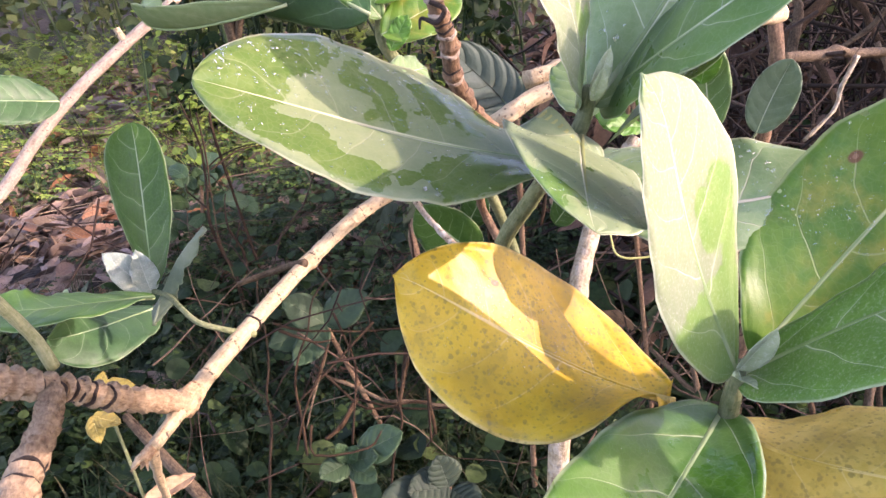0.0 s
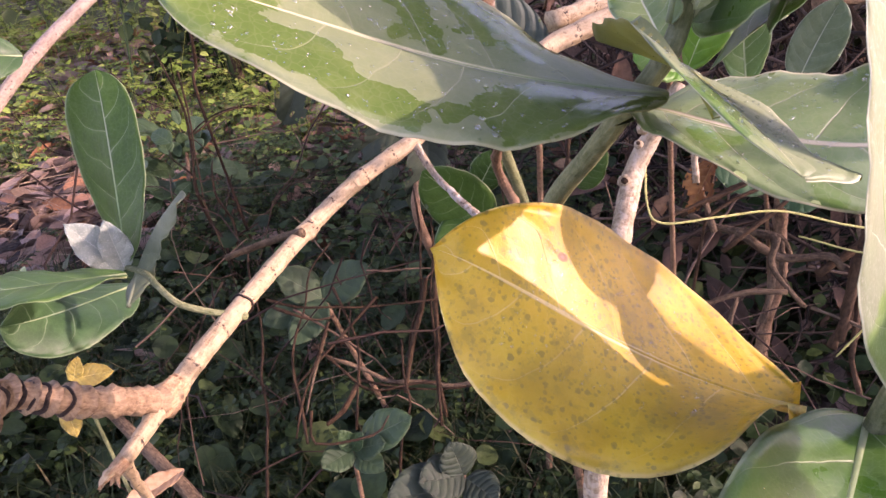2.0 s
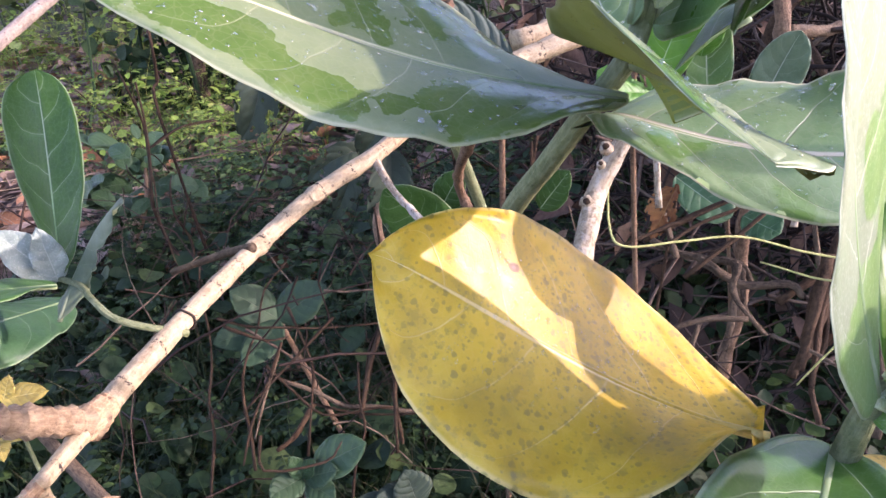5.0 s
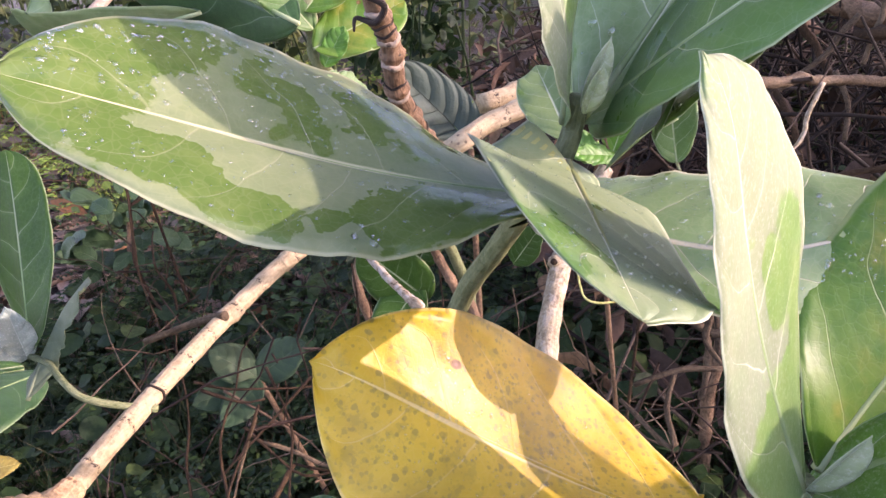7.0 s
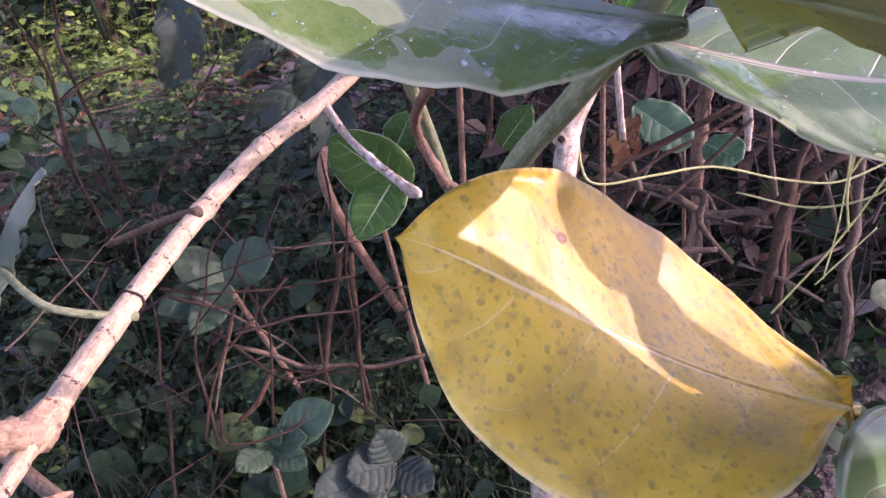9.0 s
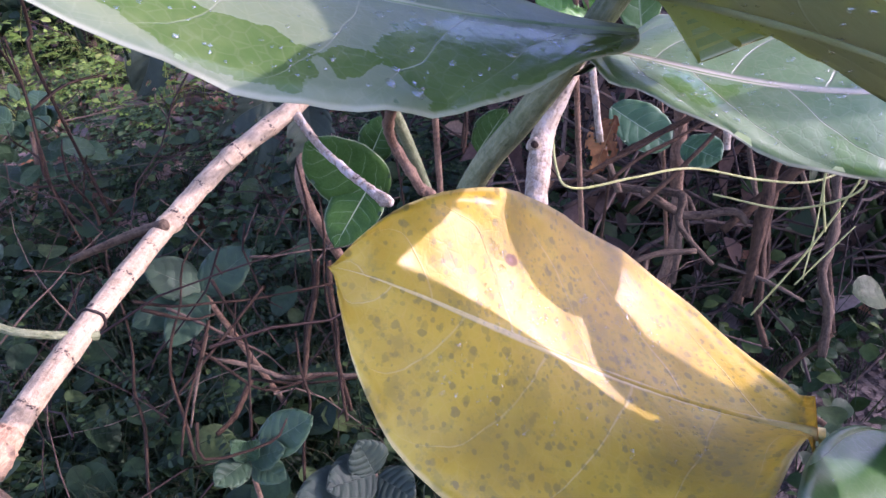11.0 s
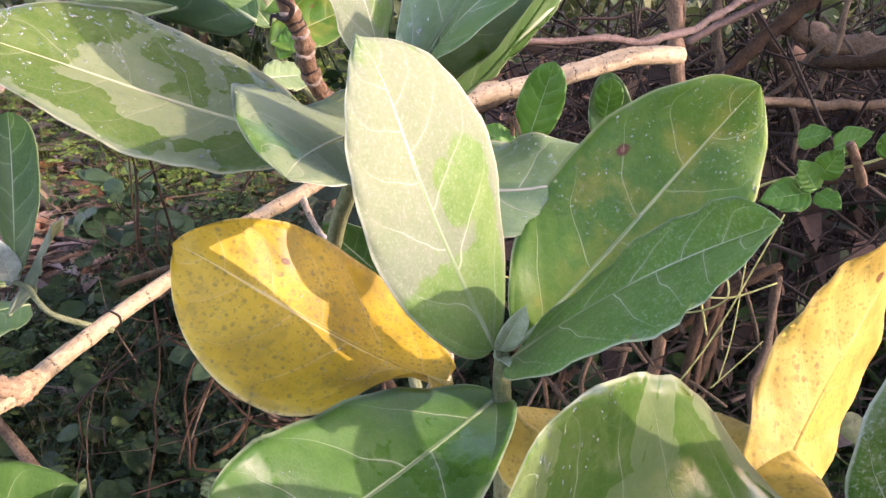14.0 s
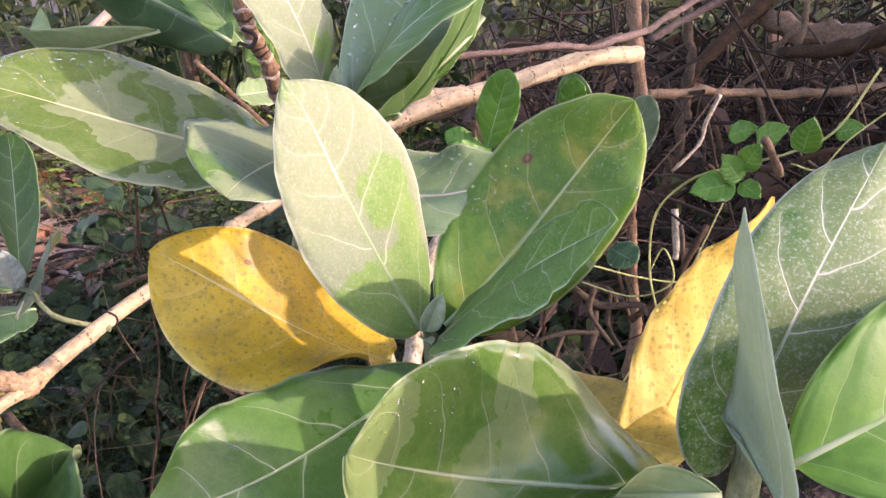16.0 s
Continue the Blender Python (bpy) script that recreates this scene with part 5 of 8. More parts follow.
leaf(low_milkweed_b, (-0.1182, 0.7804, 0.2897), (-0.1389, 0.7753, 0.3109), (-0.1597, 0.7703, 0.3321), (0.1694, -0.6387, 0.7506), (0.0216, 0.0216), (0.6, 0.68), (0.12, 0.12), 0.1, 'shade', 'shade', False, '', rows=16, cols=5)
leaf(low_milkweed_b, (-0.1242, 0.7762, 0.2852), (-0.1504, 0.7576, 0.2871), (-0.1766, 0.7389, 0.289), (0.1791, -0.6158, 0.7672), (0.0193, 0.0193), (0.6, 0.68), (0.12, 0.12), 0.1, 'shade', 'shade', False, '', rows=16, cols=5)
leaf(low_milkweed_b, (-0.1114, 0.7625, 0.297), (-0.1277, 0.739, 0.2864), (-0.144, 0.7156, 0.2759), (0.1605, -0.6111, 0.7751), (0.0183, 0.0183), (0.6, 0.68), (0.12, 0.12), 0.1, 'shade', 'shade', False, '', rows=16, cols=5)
hoary_plant = thing('young_milkweed', 'small grey downy milkweed seedling near the ground', 'plant', (-0.07, 0.6, 0.0))
stem(hoary_plant, 'stem', [(-0.07, 0.6, -0.02), (-0.0738, 0.5987, 0.2389)], (0.003, 0.002), 'darkstem', '')
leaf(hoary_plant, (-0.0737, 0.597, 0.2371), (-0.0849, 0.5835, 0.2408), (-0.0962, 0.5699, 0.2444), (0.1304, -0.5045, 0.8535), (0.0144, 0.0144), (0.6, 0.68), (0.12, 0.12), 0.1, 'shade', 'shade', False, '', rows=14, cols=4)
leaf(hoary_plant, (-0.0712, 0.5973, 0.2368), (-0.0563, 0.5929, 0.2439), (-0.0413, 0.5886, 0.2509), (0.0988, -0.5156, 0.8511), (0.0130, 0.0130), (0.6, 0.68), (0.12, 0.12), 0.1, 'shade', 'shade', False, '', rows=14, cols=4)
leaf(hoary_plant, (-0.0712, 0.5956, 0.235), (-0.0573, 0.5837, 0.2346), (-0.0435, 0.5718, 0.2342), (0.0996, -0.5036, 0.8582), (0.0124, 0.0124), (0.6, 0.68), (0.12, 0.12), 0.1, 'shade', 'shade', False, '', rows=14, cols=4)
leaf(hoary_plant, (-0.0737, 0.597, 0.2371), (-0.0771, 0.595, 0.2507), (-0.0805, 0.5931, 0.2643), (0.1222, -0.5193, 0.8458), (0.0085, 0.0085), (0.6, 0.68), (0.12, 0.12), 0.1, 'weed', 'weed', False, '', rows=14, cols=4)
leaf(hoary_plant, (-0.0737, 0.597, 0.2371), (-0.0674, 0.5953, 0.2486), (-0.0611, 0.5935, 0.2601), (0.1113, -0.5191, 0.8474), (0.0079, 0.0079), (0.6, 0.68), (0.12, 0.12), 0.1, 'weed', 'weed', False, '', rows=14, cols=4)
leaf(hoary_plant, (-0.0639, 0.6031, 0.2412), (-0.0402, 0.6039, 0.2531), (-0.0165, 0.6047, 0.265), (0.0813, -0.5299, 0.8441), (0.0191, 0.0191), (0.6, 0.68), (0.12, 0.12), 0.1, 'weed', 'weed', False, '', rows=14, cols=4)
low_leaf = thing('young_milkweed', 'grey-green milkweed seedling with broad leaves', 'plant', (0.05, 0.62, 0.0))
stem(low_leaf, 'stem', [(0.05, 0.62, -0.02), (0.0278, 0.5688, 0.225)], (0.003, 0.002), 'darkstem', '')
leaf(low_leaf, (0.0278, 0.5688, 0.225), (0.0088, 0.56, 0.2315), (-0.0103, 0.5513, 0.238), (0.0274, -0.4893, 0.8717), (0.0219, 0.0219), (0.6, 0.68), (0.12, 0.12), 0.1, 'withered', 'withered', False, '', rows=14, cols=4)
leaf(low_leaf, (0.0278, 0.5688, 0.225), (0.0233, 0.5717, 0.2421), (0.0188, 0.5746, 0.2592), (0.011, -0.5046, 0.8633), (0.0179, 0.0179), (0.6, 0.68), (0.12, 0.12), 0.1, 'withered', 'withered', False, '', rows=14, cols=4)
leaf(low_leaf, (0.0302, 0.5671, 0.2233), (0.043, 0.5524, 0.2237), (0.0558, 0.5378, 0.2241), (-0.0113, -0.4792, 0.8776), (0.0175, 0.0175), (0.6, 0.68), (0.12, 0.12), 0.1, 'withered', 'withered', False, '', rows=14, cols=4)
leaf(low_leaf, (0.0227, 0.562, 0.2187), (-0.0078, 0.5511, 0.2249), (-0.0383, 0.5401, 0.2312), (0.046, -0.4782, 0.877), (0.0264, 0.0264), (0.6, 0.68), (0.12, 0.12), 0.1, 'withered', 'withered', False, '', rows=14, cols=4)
yellow_weed = thing('fallen_leaf', 'yellow lobed leaf caught low in the weeds', 'leaf', (-0.3, 0.62, 0.0))
leaf(yellow_weed, (-0.2763, 0.5594, 0.3691), (-0.2606, 0.563, 0.3692), (-0.2449, 0.5666, 0.3692), (0.3591, -0.5333, 0.7659), (0.0097, 0.0097), (0.6, 0.75), (0.12, 0.12), 0.1, 'yellow_dull', 'yellow_dull', False, '', rows=14, cols=4)
leaf(yellow_weed, (-0.2746, 0.5589, 0.3667), (-0.2709, 0.5615, 0.3766), (-0.2672, 0.5641, 0.3865), (0.3729, -0.5332, 0.7594), (0.0065, 0.0065), (0.6, 0.75), (0.12, 0.12), 0.1, 'yellow_dull', 'yellow_dull', False, '', rows=14, cols=4)
leaf(yellow_weed, (-0.2784, 0.5456, 0.353), (-0.2726, 0.5364, 0.3458), (-0.2669, 0.5271, 0.3386), (0.3698, -0.4953, 0.7861), (0.0078, 0.0078), (0.6, 0.75), (0.12, 0.12), 0.1, 'yellow_dull', 'yellow_dull', False, '', rows=14, cols=4)
leaf(yellow_weed, (-0.2784, 0.5456, 0.353), (-0.2659, 0.5444, 0.3496), (-0.2534, 0.5432, 0.3462), (0.3623, -0.5059, 0.7828), (0.0078, 0.0078), (0.6, 0.75), (0.12, 0.12), 0.1, 'yellow_dull', 'yellow_dull', False, '', rows=14, cols=4)
stem(yellow_weed, 'stalk', [(-0.3, 0.62, -0.02), (-0.2686, 0.5564, 0.3577)], (0.002, 0.0015), 'greenstem', '')
dry_leaf = thing('dry_leaf', 'folded tan dry leaf lying across a stick', 'leaf', (-0.22, 0.58, 0.0))
leaf(dry_leaf, (-0.1849, 0.5112, 0.3121), (-0.1966, 0.4826, 0.3222), (-0.2083, 0.454, 0.3323), (0.2974, -0.4607, 0.8362), (0.0098, 0.0098), (0.7, 0.9), (0.7, 0.2), 0.1, 'dryleaf', 'dryleaf', False, '')
fallen_tan_leaf = thing('dry_leaf', 'long curled tan dry leaf lying on litter', 'leaf', (-1.220, 2.281, 0.0))
leaf(fallen_tan_leaf, (-1.2205, 2.2808, 0.06), (-1.0955, 2.1429, 0.095), (-0.9705, 2.0051, 0.03), (0.2, -0.5, 0.85), (0.022, 0.024), (0.5, 0.6), (0.7, 0.5), 0.5, 'dryleaf', 'dryleaf', False, '')
fallen_brown_leaf = thing('dry_leaf', 'broad folded reddish-brown dry leaf lying on litter', 'leaf', (-1.167, 2.441, 0.0))
leaf(fallen_brown_leaf, (-1.1675, 2.4407, 0.05), (-1.1831, 2.3586, 0.08), (-1.1986, 2.2764, 0.03), (0.1, -0.4, 0.9), (0.03, 0.028), (0.5, 0.5), (0.5, 0.6), -0.4, 'rust', 'dryleaf', False, '')
stick = thing('stick', 'brown stick leaning in the grass', 'stick', (-0.12, 0.5, 0.0))
stem(stick, 'stick', [(-0.2551, 0.5552, 0.3445), (-0.2194, 0.5293, 0.3213), (-0.168, 0.4884, 0.2957), (-0.1256, 0.4672, 0.2199)], (0.004, 0.005, 0.0055, 0.006), 'tan', '')
red_stems = thing('dead_weed', 'tangle of reddish brown dead stalks', 'dry weeds', (0.0, 0.75, 0.0))
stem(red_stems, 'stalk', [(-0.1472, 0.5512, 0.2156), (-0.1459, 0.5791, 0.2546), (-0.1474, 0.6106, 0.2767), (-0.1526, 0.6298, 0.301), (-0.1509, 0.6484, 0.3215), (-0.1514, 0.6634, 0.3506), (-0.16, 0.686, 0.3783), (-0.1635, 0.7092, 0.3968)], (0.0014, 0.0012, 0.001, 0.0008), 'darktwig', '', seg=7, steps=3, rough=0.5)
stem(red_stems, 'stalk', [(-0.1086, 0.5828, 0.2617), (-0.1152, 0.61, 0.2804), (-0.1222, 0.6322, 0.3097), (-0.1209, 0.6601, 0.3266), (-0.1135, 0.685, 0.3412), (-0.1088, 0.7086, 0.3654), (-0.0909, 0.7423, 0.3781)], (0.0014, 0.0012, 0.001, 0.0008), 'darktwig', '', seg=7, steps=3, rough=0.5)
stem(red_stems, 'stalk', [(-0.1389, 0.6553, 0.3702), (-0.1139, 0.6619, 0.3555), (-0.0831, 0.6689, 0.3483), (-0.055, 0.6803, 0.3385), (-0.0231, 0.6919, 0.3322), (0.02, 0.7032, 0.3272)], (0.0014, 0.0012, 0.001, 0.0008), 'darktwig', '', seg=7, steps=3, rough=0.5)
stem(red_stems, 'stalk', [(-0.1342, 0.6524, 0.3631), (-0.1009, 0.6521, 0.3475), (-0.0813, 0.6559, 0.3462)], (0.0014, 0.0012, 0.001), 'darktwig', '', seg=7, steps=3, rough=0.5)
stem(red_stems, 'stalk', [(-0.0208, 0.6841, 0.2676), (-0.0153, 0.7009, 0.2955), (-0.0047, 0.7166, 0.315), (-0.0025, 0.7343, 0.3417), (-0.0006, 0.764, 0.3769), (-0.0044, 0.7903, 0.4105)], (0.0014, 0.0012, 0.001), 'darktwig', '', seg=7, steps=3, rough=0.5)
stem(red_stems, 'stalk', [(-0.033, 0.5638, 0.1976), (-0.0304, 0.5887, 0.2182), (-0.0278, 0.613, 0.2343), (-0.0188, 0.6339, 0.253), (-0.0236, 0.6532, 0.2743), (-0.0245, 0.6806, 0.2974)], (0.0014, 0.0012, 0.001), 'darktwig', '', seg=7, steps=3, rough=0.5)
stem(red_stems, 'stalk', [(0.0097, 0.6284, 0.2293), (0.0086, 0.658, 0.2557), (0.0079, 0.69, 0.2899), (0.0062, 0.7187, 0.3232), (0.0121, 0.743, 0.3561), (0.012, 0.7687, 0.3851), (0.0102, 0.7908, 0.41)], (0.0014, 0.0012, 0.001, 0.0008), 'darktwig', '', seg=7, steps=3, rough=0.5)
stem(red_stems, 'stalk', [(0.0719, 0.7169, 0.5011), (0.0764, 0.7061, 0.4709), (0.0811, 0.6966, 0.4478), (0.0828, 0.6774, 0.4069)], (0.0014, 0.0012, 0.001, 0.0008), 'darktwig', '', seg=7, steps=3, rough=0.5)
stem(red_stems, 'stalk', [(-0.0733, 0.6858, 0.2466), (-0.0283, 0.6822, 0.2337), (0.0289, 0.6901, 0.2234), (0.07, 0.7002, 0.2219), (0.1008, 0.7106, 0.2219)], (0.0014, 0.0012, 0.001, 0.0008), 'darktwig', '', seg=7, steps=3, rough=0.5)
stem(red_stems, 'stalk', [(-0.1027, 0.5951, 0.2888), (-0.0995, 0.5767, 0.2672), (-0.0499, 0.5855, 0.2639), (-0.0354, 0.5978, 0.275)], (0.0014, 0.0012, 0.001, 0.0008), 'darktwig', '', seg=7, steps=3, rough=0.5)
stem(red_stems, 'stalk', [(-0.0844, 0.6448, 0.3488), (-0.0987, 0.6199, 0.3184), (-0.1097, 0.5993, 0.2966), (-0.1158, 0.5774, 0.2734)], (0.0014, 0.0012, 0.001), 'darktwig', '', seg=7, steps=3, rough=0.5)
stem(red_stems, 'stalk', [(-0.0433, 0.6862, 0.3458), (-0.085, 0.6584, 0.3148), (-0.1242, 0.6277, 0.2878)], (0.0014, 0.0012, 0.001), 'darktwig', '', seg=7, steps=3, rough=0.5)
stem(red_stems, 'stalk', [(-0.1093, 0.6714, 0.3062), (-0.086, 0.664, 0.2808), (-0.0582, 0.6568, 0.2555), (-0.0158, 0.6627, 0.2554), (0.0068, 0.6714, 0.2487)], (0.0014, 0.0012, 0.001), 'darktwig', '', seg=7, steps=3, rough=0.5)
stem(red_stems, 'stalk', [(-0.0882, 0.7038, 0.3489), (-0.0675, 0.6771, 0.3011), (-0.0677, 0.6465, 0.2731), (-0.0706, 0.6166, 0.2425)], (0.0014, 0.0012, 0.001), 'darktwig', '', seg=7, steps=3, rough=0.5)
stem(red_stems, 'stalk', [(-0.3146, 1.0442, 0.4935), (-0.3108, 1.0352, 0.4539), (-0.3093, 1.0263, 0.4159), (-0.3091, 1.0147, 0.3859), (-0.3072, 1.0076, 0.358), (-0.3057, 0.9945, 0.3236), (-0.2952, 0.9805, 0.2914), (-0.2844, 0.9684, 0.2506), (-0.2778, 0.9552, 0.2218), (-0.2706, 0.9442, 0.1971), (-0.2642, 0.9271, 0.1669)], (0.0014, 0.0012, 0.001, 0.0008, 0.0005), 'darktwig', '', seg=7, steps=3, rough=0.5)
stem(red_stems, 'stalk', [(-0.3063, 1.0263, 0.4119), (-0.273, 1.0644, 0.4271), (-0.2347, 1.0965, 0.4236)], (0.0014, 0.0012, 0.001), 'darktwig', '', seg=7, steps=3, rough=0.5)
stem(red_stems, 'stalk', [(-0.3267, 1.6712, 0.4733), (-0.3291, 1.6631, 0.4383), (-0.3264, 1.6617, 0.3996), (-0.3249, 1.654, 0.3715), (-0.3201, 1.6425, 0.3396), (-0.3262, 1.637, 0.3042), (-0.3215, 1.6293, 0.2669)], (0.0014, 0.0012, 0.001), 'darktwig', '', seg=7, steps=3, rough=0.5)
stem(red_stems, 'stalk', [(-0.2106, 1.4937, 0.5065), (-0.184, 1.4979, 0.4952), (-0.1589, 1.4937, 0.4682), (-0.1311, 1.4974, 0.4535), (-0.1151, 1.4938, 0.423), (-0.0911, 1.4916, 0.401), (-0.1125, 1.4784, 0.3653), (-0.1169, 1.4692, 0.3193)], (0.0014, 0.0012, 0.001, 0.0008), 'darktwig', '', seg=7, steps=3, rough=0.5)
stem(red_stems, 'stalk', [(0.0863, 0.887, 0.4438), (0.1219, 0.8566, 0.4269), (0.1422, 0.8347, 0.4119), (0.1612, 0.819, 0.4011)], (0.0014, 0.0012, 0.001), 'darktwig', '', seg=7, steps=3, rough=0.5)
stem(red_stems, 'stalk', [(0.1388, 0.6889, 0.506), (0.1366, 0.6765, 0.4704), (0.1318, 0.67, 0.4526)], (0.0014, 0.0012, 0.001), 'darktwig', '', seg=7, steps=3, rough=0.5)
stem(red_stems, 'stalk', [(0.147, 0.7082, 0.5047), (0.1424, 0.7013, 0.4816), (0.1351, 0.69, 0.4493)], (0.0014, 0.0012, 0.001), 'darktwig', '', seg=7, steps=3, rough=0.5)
left_branch = thing('fallen_branch', 'pale bare branch leaning among weeds', 'branch', (-0.7, 1.0, 0.0))
stem(left_branch, 'limb', [(-0.9, 0.85, -0.02), (-0.5291, 0.7421, 0.4182), (-0.4722, 0.8081, 0.4716), (-0.4371, 0.8459, 0.518), (-0.3983, 0.8911, 0.5622), (-0.3432, 0.938, 0.6083), (-0.2906, 0.9755, 0.6477), (-0.2508, 1.0134, 0.6869)], (0.0078, 0.0076, 0.0074, 0.0072, 0.007, 0.0068, 0.0066, 0.006), 'tanbranch', '')
stem(left_branch, 'twig', [(-0.3414, 0.9393, 0.6114), (-0.3481, 0.9384, 0.6287)], (0.005, 0.004), 'branch', '')
leaf(left_branch, (-0.3832, 0.8309, 0.5681), (-0.4101, 0.7921, 0.5804), (-0.4371, 0.7532, 0.5927), (0.4458, -0.6958, 0.5631), (0.0293, 0.0293), (0.55, 0.45), (0.12, 0.12), 0.1, 'dusky', 'under', False, '')
right_thicket = thing('dry_thicket', 'thicket of dry brown sticks and pale dead branches', 'thicket', (0.9, 1.3, 0.0))
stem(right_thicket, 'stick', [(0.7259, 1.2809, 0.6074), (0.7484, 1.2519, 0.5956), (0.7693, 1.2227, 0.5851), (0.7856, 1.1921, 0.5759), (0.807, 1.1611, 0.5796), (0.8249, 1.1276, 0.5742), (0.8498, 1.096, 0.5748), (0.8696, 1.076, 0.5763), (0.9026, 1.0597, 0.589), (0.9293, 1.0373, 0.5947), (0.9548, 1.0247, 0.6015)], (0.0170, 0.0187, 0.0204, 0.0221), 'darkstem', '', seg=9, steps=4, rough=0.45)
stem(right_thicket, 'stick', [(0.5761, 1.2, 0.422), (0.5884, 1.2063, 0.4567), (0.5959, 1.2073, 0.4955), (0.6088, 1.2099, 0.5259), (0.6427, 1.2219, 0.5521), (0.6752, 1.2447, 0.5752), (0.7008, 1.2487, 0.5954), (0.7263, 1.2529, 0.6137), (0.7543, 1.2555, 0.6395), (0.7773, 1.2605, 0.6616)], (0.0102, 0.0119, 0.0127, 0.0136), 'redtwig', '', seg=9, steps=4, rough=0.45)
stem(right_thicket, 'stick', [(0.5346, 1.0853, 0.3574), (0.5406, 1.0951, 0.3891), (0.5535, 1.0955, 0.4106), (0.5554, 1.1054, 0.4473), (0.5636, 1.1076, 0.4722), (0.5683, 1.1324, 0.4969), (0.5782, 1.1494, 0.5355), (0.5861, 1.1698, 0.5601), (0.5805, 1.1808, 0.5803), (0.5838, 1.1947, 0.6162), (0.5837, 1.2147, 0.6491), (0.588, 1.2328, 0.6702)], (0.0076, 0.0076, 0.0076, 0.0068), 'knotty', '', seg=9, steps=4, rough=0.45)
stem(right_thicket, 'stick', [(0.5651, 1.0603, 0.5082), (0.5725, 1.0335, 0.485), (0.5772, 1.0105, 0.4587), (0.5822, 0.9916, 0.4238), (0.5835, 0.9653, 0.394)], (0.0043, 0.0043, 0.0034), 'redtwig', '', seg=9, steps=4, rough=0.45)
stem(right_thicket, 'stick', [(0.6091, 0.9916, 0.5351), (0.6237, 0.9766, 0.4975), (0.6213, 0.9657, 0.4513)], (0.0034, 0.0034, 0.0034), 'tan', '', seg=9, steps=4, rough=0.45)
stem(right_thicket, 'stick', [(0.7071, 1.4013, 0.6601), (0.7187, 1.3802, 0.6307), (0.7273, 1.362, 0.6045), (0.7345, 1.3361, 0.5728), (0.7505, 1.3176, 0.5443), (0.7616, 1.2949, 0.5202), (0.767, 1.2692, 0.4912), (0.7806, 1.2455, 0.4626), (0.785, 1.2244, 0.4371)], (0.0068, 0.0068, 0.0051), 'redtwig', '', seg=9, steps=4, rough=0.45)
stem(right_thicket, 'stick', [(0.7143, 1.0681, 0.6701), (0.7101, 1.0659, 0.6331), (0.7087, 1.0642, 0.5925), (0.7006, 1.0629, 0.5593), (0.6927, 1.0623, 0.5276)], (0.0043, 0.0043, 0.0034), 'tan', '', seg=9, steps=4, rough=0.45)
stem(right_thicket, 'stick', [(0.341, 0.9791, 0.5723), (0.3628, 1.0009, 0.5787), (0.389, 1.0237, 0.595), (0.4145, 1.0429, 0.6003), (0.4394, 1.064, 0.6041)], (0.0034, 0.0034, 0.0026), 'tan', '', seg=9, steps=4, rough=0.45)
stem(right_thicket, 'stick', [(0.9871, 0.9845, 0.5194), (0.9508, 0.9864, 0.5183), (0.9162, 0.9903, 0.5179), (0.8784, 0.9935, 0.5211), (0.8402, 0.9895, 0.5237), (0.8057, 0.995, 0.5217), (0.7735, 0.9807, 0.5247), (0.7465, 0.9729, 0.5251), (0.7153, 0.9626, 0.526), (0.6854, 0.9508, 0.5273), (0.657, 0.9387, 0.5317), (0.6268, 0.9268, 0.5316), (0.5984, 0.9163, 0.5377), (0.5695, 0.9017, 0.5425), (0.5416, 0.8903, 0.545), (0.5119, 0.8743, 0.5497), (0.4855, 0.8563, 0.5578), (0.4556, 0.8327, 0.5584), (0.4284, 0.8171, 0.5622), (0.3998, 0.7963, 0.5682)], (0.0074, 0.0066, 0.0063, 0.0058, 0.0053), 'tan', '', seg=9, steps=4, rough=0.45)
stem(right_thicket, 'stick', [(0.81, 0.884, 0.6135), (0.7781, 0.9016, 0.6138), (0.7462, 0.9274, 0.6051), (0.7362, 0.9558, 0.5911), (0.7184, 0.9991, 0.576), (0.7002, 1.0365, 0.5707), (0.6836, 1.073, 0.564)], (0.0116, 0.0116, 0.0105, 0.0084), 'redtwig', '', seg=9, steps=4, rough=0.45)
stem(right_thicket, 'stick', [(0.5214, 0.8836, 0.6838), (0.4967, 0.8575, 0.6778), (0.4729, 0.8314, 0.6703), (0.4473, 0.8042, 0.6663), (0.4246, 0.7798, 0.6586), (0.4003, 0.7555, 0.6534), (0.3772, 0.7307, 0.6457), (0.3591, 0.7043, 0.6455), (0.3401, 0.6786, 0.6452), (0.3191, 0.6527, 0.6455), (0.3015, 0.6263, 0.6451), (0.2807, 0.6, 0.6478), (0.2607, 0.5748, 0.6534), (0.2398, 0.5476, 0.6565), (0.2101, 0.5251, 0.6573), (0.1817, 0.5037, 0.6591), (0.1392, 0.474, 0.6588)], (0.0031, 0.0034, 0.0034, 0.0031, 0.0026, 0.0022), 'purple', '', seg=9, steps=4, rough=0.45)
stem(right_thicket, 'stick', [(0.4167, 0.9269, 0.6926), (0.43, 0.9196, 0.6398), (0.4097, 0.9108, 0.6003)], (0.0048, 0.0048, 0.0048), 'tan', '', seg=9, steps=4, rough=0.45)
